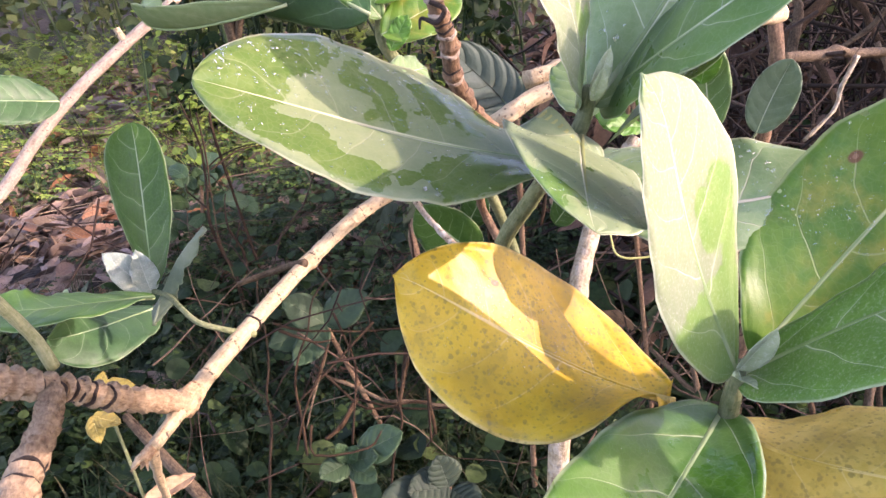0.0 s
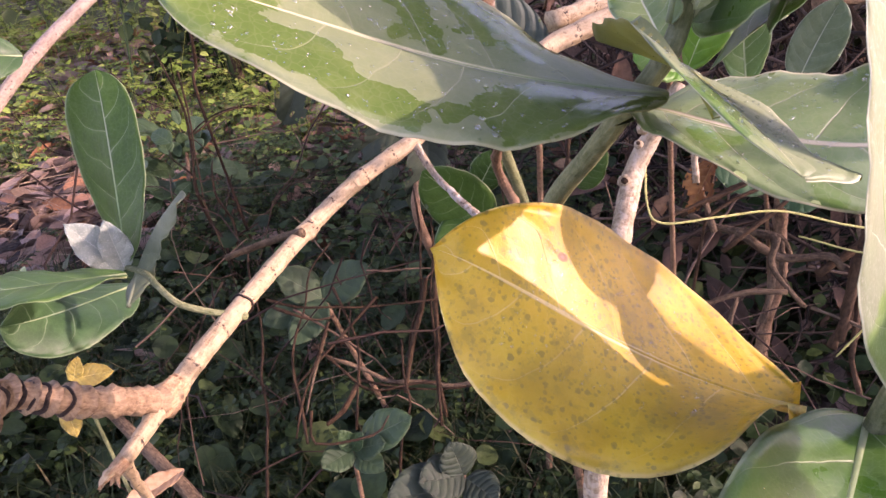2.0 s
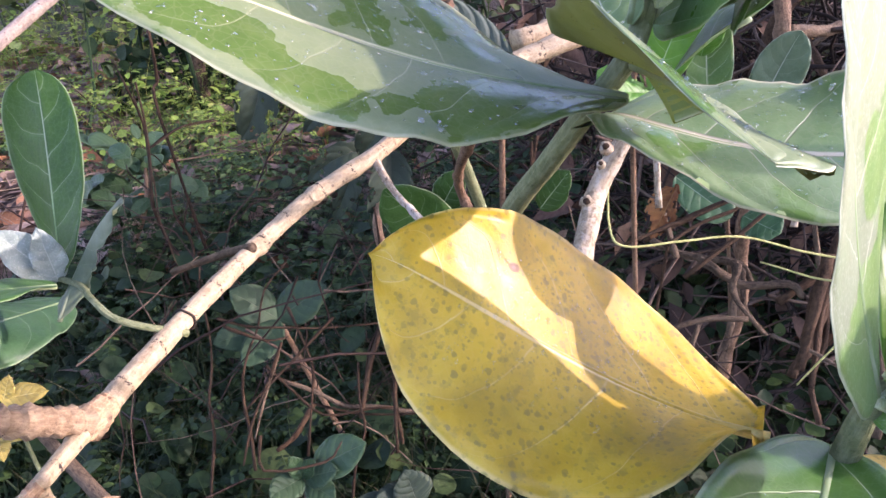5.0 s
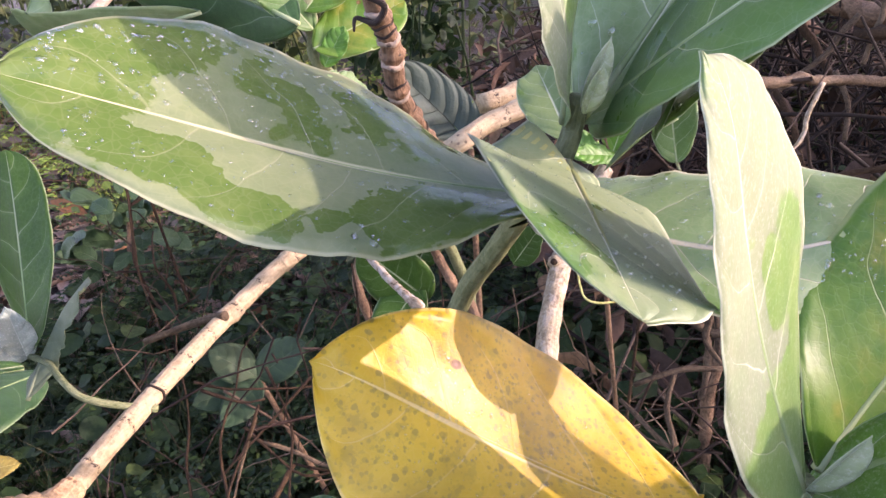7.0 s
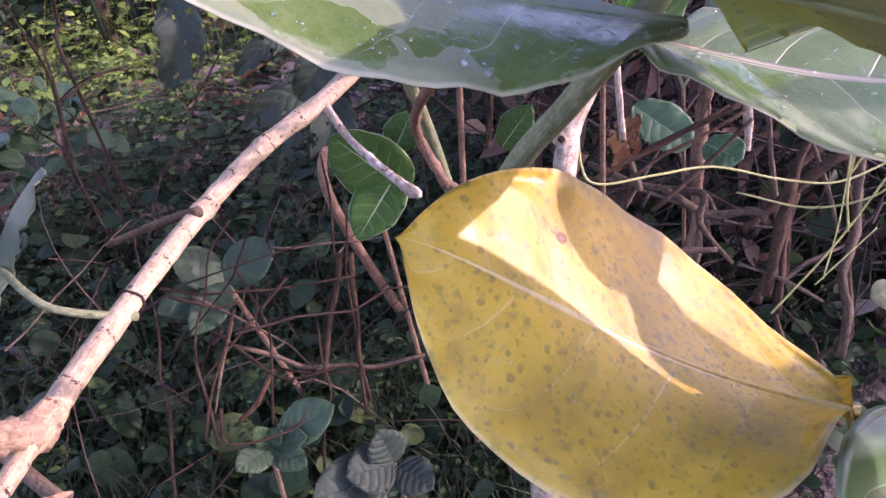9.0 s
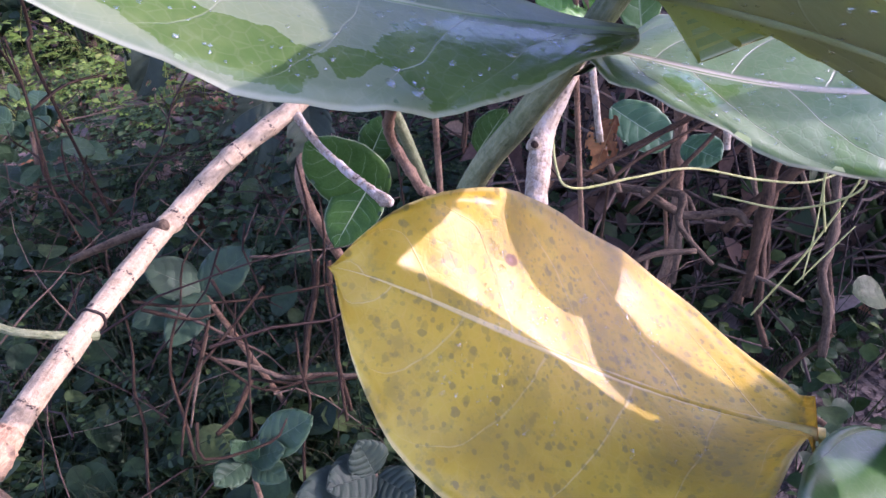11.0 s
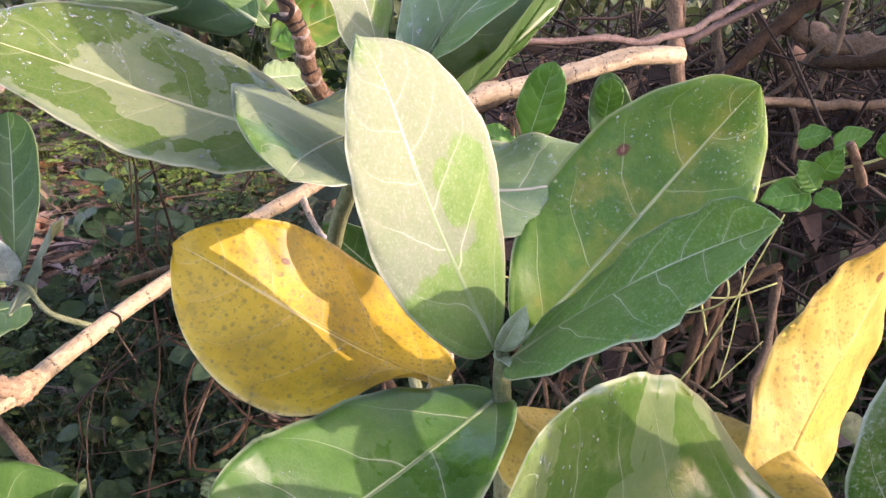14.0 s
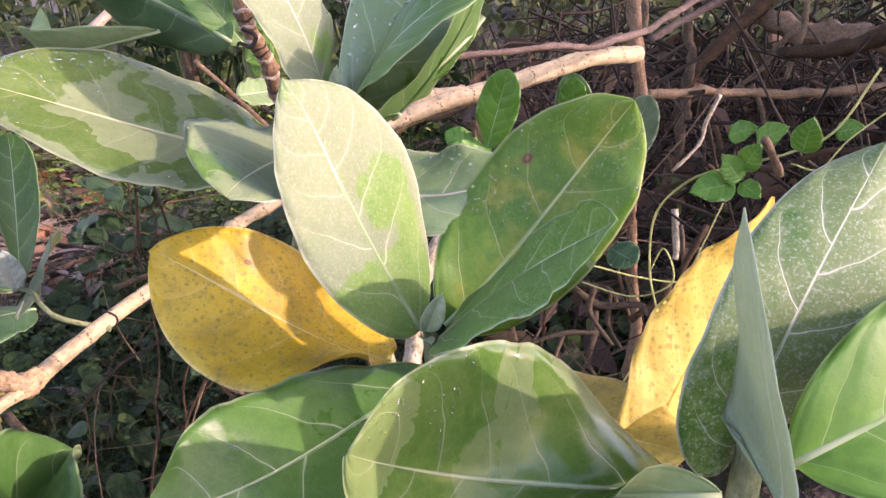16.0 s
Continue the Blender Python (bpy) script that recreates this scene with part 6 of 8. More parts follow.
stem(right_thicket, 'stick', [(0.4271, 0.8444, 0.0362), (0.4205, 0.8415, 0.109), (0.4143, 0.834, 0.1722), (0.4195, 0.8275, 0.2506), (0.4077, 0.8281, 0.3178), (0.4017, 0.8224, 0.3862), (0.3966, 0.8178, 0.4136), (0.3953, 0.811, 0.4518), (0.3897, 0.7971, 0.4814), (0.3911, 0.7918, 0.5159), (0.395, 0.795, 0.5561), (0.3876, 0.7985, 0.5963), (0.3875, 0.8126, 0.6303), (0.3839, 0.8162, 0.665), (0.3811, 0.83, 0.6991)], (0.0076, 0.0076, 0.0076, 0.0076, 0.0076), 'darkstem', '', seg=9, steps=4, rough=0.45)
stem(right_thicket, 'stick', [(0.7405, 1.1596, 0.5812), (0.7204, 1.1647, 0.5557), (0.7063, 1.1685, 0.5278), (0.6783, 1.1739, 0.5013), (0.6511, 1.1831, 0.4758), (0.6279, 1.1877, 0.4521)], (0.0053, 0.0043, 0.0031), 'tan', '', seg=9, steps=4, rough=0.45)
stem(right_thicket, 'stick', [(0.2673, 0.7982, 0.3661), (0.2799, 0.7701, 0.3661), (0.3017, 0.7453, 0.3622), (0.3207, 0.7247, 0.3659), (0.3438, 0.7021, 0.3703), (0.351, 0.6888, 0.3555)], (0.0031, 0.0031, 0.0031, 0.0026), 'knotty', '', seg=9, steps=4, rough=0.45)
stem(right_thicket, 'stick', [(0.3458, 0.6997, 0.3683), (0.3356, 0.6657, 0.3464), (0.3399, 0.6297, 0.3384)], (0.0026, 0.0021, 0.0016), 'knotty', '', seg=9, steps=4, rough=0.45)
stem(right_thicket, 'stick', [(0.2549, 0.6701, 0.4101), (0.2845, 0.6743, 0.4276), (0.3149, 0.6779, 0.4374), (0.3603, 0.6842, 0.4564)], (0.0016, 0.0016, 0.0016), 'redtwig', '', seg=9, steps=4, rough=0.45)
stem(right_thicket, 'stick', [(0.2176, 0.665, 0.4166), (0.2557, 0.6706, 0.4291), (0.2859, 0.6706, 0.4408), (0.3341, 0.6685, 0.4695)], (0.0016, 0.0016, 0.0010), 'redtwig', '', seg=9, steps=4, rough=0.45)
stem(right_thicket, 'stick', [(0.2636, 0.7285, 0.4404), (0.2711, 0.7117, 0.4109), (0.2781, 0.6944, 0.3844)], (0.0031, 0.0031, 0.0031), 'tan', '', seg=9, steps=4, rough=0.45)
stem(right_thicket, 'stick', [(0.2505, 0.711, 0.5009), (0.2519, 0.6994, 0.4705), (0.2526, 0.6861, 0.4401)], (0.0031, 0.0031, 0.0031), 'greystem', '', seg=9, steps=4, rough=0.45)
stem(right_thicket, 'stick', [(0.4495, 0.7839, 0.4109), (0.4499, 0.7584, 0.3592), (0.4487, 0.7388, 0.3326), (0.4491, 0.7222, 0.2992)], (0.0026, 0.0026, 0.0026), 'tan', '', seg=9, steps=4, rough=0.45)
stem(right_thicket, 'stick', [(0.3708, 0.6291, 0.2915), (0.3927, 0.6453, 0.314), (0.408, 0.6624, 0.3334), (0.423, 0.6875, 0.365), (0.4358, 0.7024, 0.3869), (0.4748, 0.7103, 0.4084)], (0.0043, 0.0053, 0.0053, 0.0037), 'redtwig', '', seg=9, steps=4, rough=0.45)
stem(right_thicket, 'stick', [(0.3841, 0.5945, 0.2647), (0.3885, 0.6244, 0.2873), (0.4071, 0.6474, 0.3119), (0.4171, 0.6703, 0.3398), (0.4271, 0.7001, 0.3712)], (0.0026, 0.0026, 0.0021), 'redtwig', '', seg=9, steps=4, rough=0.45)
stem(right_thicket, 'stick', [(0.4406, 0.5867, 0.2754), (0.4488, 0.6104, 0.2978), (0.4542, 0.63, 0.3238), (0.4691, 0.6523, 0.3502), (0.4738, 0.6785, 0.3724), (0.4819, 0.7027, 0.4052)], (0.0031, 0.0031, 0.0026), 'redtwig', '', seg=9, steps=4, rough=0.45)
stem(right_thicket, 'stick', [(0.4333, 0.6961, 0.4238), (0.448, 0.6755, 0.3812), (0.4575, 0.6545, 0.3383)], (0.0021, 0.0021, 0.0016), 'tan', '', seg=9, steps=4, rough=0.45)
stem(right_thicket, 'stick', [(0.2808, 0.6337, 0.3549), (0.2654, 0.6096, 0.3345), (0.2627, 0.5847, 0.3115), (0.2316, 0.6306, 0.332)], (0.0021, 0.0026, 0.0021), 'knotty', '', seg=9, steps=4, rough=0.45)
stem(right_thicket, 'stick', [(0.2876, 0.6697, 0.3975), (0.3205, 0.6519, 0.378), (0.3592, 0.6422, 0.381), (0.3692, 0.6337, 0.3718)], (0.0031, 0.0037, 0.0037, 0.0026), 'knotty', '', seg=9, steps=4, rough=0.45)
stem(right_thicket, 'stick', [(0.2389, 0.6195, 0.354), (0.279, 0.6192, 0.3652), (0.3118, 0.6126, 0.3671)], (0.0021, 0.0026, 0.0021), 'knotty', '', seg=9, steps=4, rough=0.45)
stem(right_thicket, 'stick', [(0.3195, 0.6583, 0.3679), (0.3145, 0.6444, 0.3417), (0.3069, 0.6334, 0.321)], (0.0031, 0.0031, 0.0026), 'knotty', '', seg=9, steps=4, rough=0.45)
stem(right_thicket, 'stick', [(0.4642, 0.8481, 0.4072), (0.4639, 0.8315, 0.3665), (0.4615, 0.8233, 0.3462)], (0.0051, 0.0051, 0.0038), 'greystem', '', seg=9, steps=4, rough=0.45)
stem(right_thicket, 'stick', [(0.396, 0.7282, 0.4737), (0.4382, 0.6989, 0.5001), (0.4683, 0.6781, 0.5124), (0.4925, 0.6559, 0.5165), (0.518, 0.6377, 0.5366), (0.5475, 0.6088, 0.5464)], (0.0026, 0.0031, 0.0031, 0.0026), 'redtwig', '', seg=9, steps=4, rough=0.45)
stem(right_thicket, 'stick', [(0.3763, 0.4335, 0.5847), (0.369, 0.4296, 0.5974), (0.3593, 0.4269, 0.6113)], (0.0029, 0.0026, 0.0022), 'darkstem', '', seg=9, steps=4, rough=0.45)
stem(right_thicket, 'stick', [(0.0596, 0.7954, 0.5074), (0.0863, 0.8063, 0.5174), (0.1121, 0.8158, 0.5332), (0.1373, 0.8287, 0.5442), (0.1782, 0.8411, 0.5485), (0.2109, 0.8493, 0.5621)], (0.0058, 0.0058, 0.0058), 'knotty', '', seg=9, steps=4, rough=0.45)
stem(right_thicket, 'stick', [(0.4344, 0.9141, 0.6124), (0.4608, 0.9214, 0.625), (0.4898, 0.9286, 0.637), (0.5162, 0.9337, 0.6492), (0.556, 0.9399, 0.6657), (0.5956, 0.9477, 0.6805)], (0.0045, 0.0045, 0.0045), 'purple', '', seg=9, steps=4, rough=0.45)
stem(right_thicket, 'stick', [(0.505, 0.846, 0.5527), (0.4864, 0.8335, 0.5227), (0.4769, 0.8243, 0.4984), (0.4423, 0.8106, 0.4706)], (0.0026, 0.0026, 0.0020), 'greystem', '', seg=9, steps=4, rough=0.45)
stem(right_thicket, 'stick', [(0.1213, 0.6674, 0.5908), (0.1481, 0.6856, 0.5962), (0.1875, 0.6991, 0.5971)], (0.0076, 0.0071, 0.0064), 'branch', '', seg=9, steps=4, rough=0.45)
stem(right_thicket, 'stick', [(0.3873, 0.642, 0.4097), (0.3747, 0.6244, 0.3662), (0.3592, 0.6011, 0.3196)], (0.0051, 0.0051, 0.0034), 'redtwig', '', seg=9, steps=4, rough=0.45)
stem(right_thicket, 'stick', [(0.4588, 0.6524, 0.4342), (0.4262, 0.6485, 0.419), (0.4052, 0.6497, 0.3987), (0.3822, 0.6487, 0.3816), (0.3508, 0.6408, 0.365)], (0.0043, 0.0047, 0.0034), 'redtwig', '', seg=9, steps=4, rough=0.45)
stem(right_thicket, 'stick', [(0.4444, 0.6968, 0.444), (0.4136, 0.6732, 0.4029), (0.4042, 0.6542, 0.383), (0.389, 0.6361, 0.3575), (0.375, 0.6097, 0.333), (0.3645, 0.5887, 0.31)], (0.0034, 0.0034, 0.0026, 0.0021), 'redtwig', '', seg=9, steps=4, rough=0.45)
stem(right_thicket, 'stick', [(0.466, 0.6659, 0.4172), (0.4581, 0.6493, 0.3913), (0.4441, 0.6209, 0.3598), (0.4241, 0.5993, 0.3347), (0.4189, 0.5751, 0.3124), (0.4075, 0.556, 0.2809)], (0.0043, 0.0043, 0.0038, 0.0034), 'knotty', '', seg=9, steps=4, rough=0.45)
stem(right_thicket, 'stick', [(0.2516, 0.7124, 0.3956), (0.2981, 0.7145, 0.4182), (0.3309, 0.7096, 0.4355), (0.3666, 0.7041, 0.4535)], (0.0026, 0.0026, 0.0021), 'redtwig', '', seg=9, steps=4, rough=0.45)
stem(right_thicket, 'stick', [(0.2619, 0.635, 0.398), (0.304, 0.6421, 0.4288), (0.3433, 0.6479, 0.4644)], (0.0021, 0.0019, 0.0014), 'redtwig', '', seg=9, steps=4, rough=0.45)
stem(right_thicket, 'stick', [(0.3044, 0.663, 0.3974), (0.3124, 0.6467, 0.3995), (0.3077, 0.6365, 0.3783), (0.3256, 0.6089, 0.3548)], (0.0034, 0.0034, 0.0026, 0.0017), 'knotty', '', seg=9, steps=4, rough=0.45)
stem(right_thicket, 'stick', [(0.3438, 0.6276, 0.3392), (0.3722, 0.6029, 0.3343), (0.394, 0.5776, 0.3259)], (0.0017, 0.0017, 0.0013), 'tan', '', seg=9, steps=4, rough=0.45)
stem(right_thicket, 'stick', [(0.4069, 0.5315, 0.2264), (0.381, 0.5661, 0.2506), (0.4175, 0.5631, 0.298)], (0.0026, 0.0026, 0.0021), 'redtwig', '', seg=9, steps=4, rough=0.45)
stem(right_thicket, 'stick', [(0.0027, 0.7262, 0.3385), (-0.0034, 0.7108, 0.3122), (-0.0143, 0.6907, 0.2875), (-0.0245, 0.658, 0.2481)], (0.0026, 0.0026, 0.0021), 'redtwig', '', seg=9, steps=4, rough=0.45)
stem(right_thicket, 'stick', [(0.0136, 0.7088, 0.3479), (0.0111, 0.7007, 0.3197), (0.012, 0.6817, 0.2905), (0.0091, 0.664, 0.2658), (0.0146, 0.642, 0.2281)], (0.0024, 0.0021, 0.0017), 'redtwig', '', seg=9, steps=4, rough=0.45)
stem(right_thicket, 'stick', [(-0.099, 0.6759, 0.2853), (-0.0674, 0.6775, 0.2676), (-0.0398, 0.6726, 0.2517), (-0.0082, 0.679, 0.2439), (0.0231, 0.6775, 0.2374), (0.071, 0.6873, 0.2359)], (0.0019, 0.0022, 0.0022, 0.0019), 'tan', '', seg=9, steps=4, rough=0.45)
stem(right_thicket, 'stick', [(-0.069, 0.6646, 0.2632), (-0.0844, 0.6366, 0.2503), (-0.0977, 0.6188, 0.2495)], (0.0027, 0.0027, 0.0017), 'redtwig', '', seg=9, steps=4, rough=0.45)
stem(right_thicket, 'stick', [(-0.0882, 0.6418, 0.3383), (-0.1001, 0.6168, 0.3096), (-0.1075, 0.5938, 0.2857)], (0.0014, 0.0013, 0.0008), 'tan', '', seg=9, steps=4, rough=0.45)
vine = thing('vine', 'thin yellow-green vine winding through dead sticks', 'vine', (0.6, 0.75, 0.0))
stem(vine, 'tendril', [(0.1811, 0.6041, 0.5067), (0.1807, 0.5884, 0.4711), (0.1906, 0.5786, 0.4594), (0.2356, 0.5826, 0.4593), (0.2833, 0.5918, 0.4554), (0.337, 0.5875, 0.4407), (0.3785, 0.5805, 0.4369), (0.4195, 0.5805, 0.4503)], (0.00078, 0.00084, 0.00090, 0.00090, 0.00090, 0.00090, 0.00084, 0.00078), 'vine', '', seg=6, steps=8)
stem(vine, 'tendril', [(0.3323, 0.5069, 0.4433), (0.3225, 0.5082, 0.4842), (0.3196, 0.4977, 0.5365), (0.3327, 0.4717, 0.5709), (0.352, 0.4464, 0.5877), (0.3821, 0.4349, 0.599), (0.4039, 0.4269, 0.6146), (0.4223, 0.4237, 0.652)], (0.00078, 0.00084, 0.00090, 0.00090, 0.00090, 0.00084, 0.00078, 0.00072), 'vine', '', seg=6, steps=8)
stem(vine, 'tendril', [(0.3225, 0.5082, 0.4842), (0.3306, 0.5037, 0.5055), (0.3351, 0.4908, 0.482), (0.3141, 0.5199, 0.4559), (0.2786, 0.5524, 0.4551)], (0.00072, 0.00072, 0.00072, 0.00072, 0.00060), 'vine', '', seg=6, steps=8)
stem(vine, 'tendril', [(0.3143, 0.5339, 0.3598), (0.3448, 0.5215, 0.4346), (0.376, 0.5104, 0.5383)], (0.00072, 0.00072, 0.00060), 'vine', '', seg=6, steps=8)
stem(vine, 'tendril', [(0.3821, 0.4328, 0.5922), (0.3962, 0.4243, 0.5903), (0.4093, 0.4219, 0.6084), (0.4257, 0.4161, 0.6264)], (0.00060, 0.00060, 0.00060, 0.00060), 'vine', '', seg=6, steps=8)
stem(vine, 'tendril', [(0.3739, 0.5623, 0.3618), (0.388, 0.5792, 0.4015), (0.4006, 0.603, 0.4606)], (0.00060, 0.00060, 0.00060), 'vine', '', seg=6, steps=8)
stem(vine, 'tendril', [(0.3686, 0.5629, 0.3568), (0.3848, 0.5634, 0.3756), (0.4074, 0.5629, 0.4036)], (0.00060, 0.00060, 0.00048), 'vine', '', seg=6, steps=8)
leaf(vine, (0.3519, 0.4429, 0.5771), (0.3374, 0.4426, 0.575), (0.3228, 0.4424, 0.5729), (-0.2988, -0.7028, 0.6457), (0.0118, 0.0118), (0.5, 0.8), (0.12, 0.12), 0.1, 'fresh', 'under', False, '', rows=14, cols=4)
leaf(vine, (0.3551, 0.4421, 0.5792), (0.3484, 0.4423, 0.5881), (0.3418, 0.4424, 0.597), (-0.3194, -0.7081, 0.6298), (0.0089, 0.0089), (0.5, 0.8), (0.12, 0.12), 0.1, 'fresh', 'under', False, '', rows=14, cols=4)
leaf(vine, (0.3557, 0.4413, 0.5775), (0.3586, 0.4332, 0.5752), (0.3614, 0.4252, 0.5729), (-0.3331, -0.6874, 0.6454), (0.0071, 0.0071), (0.5, 0.8), (0.12, 0.12), 0.1, 'fresh', 'under', False, '', rows=14, cols=4)
leaf(vine, (0.3567, 0.4438, 0.5864), (0.3591, 0.4397, 0.5958), (0.3616, 0.4357, 0.6053), (-0.3386, -0.7075, 0.6203), (0.0085, 0.0085), (0.5, 0.8), (0.12, 0.12), 0.1, 'fresh', 'under', False, '', rows=14, cols=4)
leaf(vine, (0.3728, 0.463, 0.5996), (0.3789, 0.4559, 0.6059), (0.3849, 0.4487, 0.6121), (-0.3602, -0.7126, 0.6021), (0.0090, 0.0090), (0.5, 0.8), (0.12, 0.12), 0.1, 'fresh', 'under', False, '', rows=14, cols=4)
leaf(vine, (0.3878, 0.432, 0.5996), (0.3879, 0.4291, 0.611), (0.3881, 0.4263, 0.6225), (-0.3899, -0.6972, 0.6015), (0.0095, 0.0095), (0.5, 0.8), (0.12, 0.12), 0.1, 'fresh', 'under', False, '', rows=14, cols=4)
leaf(vine, (0.414, 0.4431, 0.6084), (0.418, 0.4355, 0.6118), (0.422, 0.4279, 0.6153), (-0.4242, -0.6828, 0.5949), (0.0074, 0.0074), (0.5, 0.8), (0.12, 0.12), 0.1, 'fresh', 'under', False, '', rows=14, cols=4)
leaf(vine, (0.3683, 0.4979, 0.5951), (0.3747, 0.4905, 0.5997), (0.3811, 0.4831, 0.6042), (-0.3342, -0.7259, 0.6012), (0.0086, 0.0086), (0.5, 0.8), (0.12, 0.12), 0.1, 'fresh', 'under', False, '', rows=14, cols=4)
far_plant = thing('young_milkweed', 'milkweed seedling with small upright green leaves', 'plant', (0.3, 0.75, 0.0))
stem(far_plant, 'stem', [(0.3, 0.75, -0.02), (0.1949, 0.6012, 0.5472), (0.1991, 0.5869, 0.5712)], (0.0025, 0.002, 0.0018), 'darkstem', '')
leaf(far_plant, (0.2, 0.5865, 0.5703), (0.2088, 0.5824, 0.603), (0.2176, 0.5783, 0.6356), (-0.0785, -0.8059, 0.5869), (0.0177, 0.0177), (0.55, 0.45), (0.12, 0.12), 0.1, 'fresh', 'under', False, '')
leaf(far_plant, (0.1941, 0.586, 0.5668), (0.18, 0.5889, 0.5753), (0.1659, 0.5918, 0.5839), (-0.0368, -0.7891, 0.6131), (0.0114, 0.0114), (0.55, 0.45), (0.12, 0.12), 0.1, 'fresh', 'under', False, '')
leaf(far_plant, (0.2038, 0.5858, 0.5688), (0.1867, 0.5775, 0.5726), (0.1696, 0.5691, 0.5764), (-0.0465, -0.7844, 0.6185), (0.0078, 0.0078), (0.55, 0.45), (0.12, 0.12), 0.1, 'fresh', 'under', False, '')
far_plant_b = thing('young_milkweed', 'milkweed seedling with grey-green rounded leaves', 'plant', (0.5, 0.95, 0.0))
stem(far_plant_b, 'stem', [(0.5, 0.95, -0.02), (0.4246, 0.8637, 0.2233), (0.3493, 0.7773, 0.4466)], (0.003, 0.0024, 0.002), 'darkstem', '')
leaf(far_plant_b, (0.3715, 0.7723, 0.4963), (0.3821, 0.7733, 0.5341), (0.3928, 0.7623, 0.5718), (-0.2, -0.85, 0.45), (0.0237, 0.0237), (0.5, 0.48), (0.25, 0.2), 0.1, 'greyed_green', 'under', False, '')
stem(far_plant_b, 'stalk', [(0.3493, 0.7773, 0.4466), (0.3715, 0.7723, 0.4963)], (0.0016, 0.0014), 'greenstem', '', seg=7)
leaf(far_plant_b, (0.3271, 0.7823, 0.497), (0.317, 0.7833, 0.5483), (0.3068, 0.7723, 0.5996), (-0.2, -0.85, 0.45), (0.0241, 0.0241), (0.5, 0.48), (0.25, 0.2), 0.1, 'spread', 'under', False, '')
stem(far_plant_b, 'stalk', [(0.3493, 0.7773, 0.4466), (0.3271, 0.7823, 0.497)], (0.0016, 0.0014), 'greenstem', '', seg=7)
leaf(far_plant_b, (0.3091, 0.7741, 0.5521), (0.3096, 0.7678, 0.5732), (0.3101, 0.7616, 0.5944), (-0.1651, -0.7998, 0.5772), (0.0150, 0.0150), (0.55, 0.45), (0.12, 0.12), 0.1, 'fresh', 'under', False, '')
leaf(far_plant_b, (0.3472, 0.719, 0.4126), (0.3573, 0.7036, 0.4103), (0.3674, 0.6882, 0.4081), (-0.2014, -0.6847, 0.7004), (0.0185, 0.0185), (0.55, 0.45), (0.12, 0.12), 0.1, 'dusky', 'under', False, '')
leaf(far_plant_b, (0.3326, 0.783, 0.5175), (0.3311, 0.7901, 0.5426), (0.3296, 0.7972, 0.5678), (-0.2813, -0.7461, 0.6035), (0.0157, 0.0157), (0.55, 0.45), (0.12, 0.12), 0.1, 'fresh', 'under', False, '')
brown_leaf = thing('dead_leaf', 'withered orange-brown leaf on a dry stick', 'leaf', (0.25, 0.7, 0.0))
leaf(brown_leaf, (0.2819, 0.7229, 0.4463), (0.2686, 0.7127, 0.4245), (0.2552, 0.7025, 0.4028), (-0.2915, -0.6552, 0.6969), (0.0176, 0.0176), (0.6, 0.7), (0.7, 0.2), 0.9, 'rust', 'rust', False, '', rows=34, cols=11, torn=0.68)
leaf(brown_leaf, (0.3008, 0.7789, 0.4321), (0.3237, 0.7606, 0.4168), (0.3466, 0.7424, 0.4014), (-0.3275, -0.6531, 0.6828), (0.0231, 0.0231), (0.55, 0.45), (0.12, 0.12), 0.1, 'dusky', 'under', False, '')
stem(brown_leaf, 'stalk', [(0.25, 0.7, -0.02), (0.2817, 0.721, 0.4416)], (0.002, 0.0015), 'redtwig', '')
for base, tip, w in (((0.147, 0.256, 0.584), (0.154, 0.249, 0.604), 0.0052), ((0.147, 0.255, 0.581), (0.149, 0.246, 0.584), 0.0028), ((0.145, 0.256, 0.582), (0.1445, 0.248, 0.586), 0.0026)):
    leaf(front_shrub, base, tuple((a + b) / 2 for a, b in zip(base, tip)), tip, (0.2, -0.8, 0.5), (w, w), (0.5, 0.6), (0.5, 0.5), 0.2, 'bud', 'bud', False, 'folded downy bud leaf', name='bud', rows=16, cols=5, rib=0.0, wavy=0.0)
for base, tip in (((0.109, 0.325, 0.663), (0.1135, 0.317, 0.682)), ((0.109, 0.323, 0.662), (0.1115, 0.316, 0.6755))):
    leaf(upper_shrub, base, tuple((a + b) / 2 for a, b in zip(base, tip)), tip, (0.2, -0.8, 0.5), (0.0036, 0.0036), (0.5, 0.6), (0.45, 0.45), 0.2, 'bud', 'bud', False, 'folded downy bud leaf', name='bud', rows=16, cols=5, rib=0.0, wavy=0.0)
leaf(right_shrub, (0.2411, 0.1473, 0.603), (0.2423, 0.1493, 0.6107), (0.2434, 0.1514, 0.6185), (0.3, -0.8, 0.4), (0.0065, 0.0065), (0.5, 0.6), (0.5, 0.5), 0.2, 'hoary', 'hoary', False, 'silvery downy bud', name='bud', rows=16, cols=5, rib=0.0, wavy=0.0)
rings_on(branch, [(-0.1105, 0.388, 0.4825), (-0.12, 0.3416, 0.5232), (-0.1317, 0.3217, 0.5456), (-0.1409, 0.2998, 0.5658), (-0.1471, 0.2775, 0.5852)], (0.24, 0.3, 0.38, 0.42, 0.47, 0.55, 0.62), 0.0054, 0.0009)
rings_on(branch, [(-0.132, 0.3165, 0.5487), (-0.1109, 0.2751, 0.56), (-0.0933, 0.2388, 0.5732), (-0.0802, 0.2078, 0.5803)], (0.02, 0.62, 0.7, 0.8), 0.0046, 0.0012)
rings_on(branch, [(-0.1, 0.43, 0.4845), (-0.082, 0.504, 0.4875)], (0.5,), 0.0062, 0.0009)
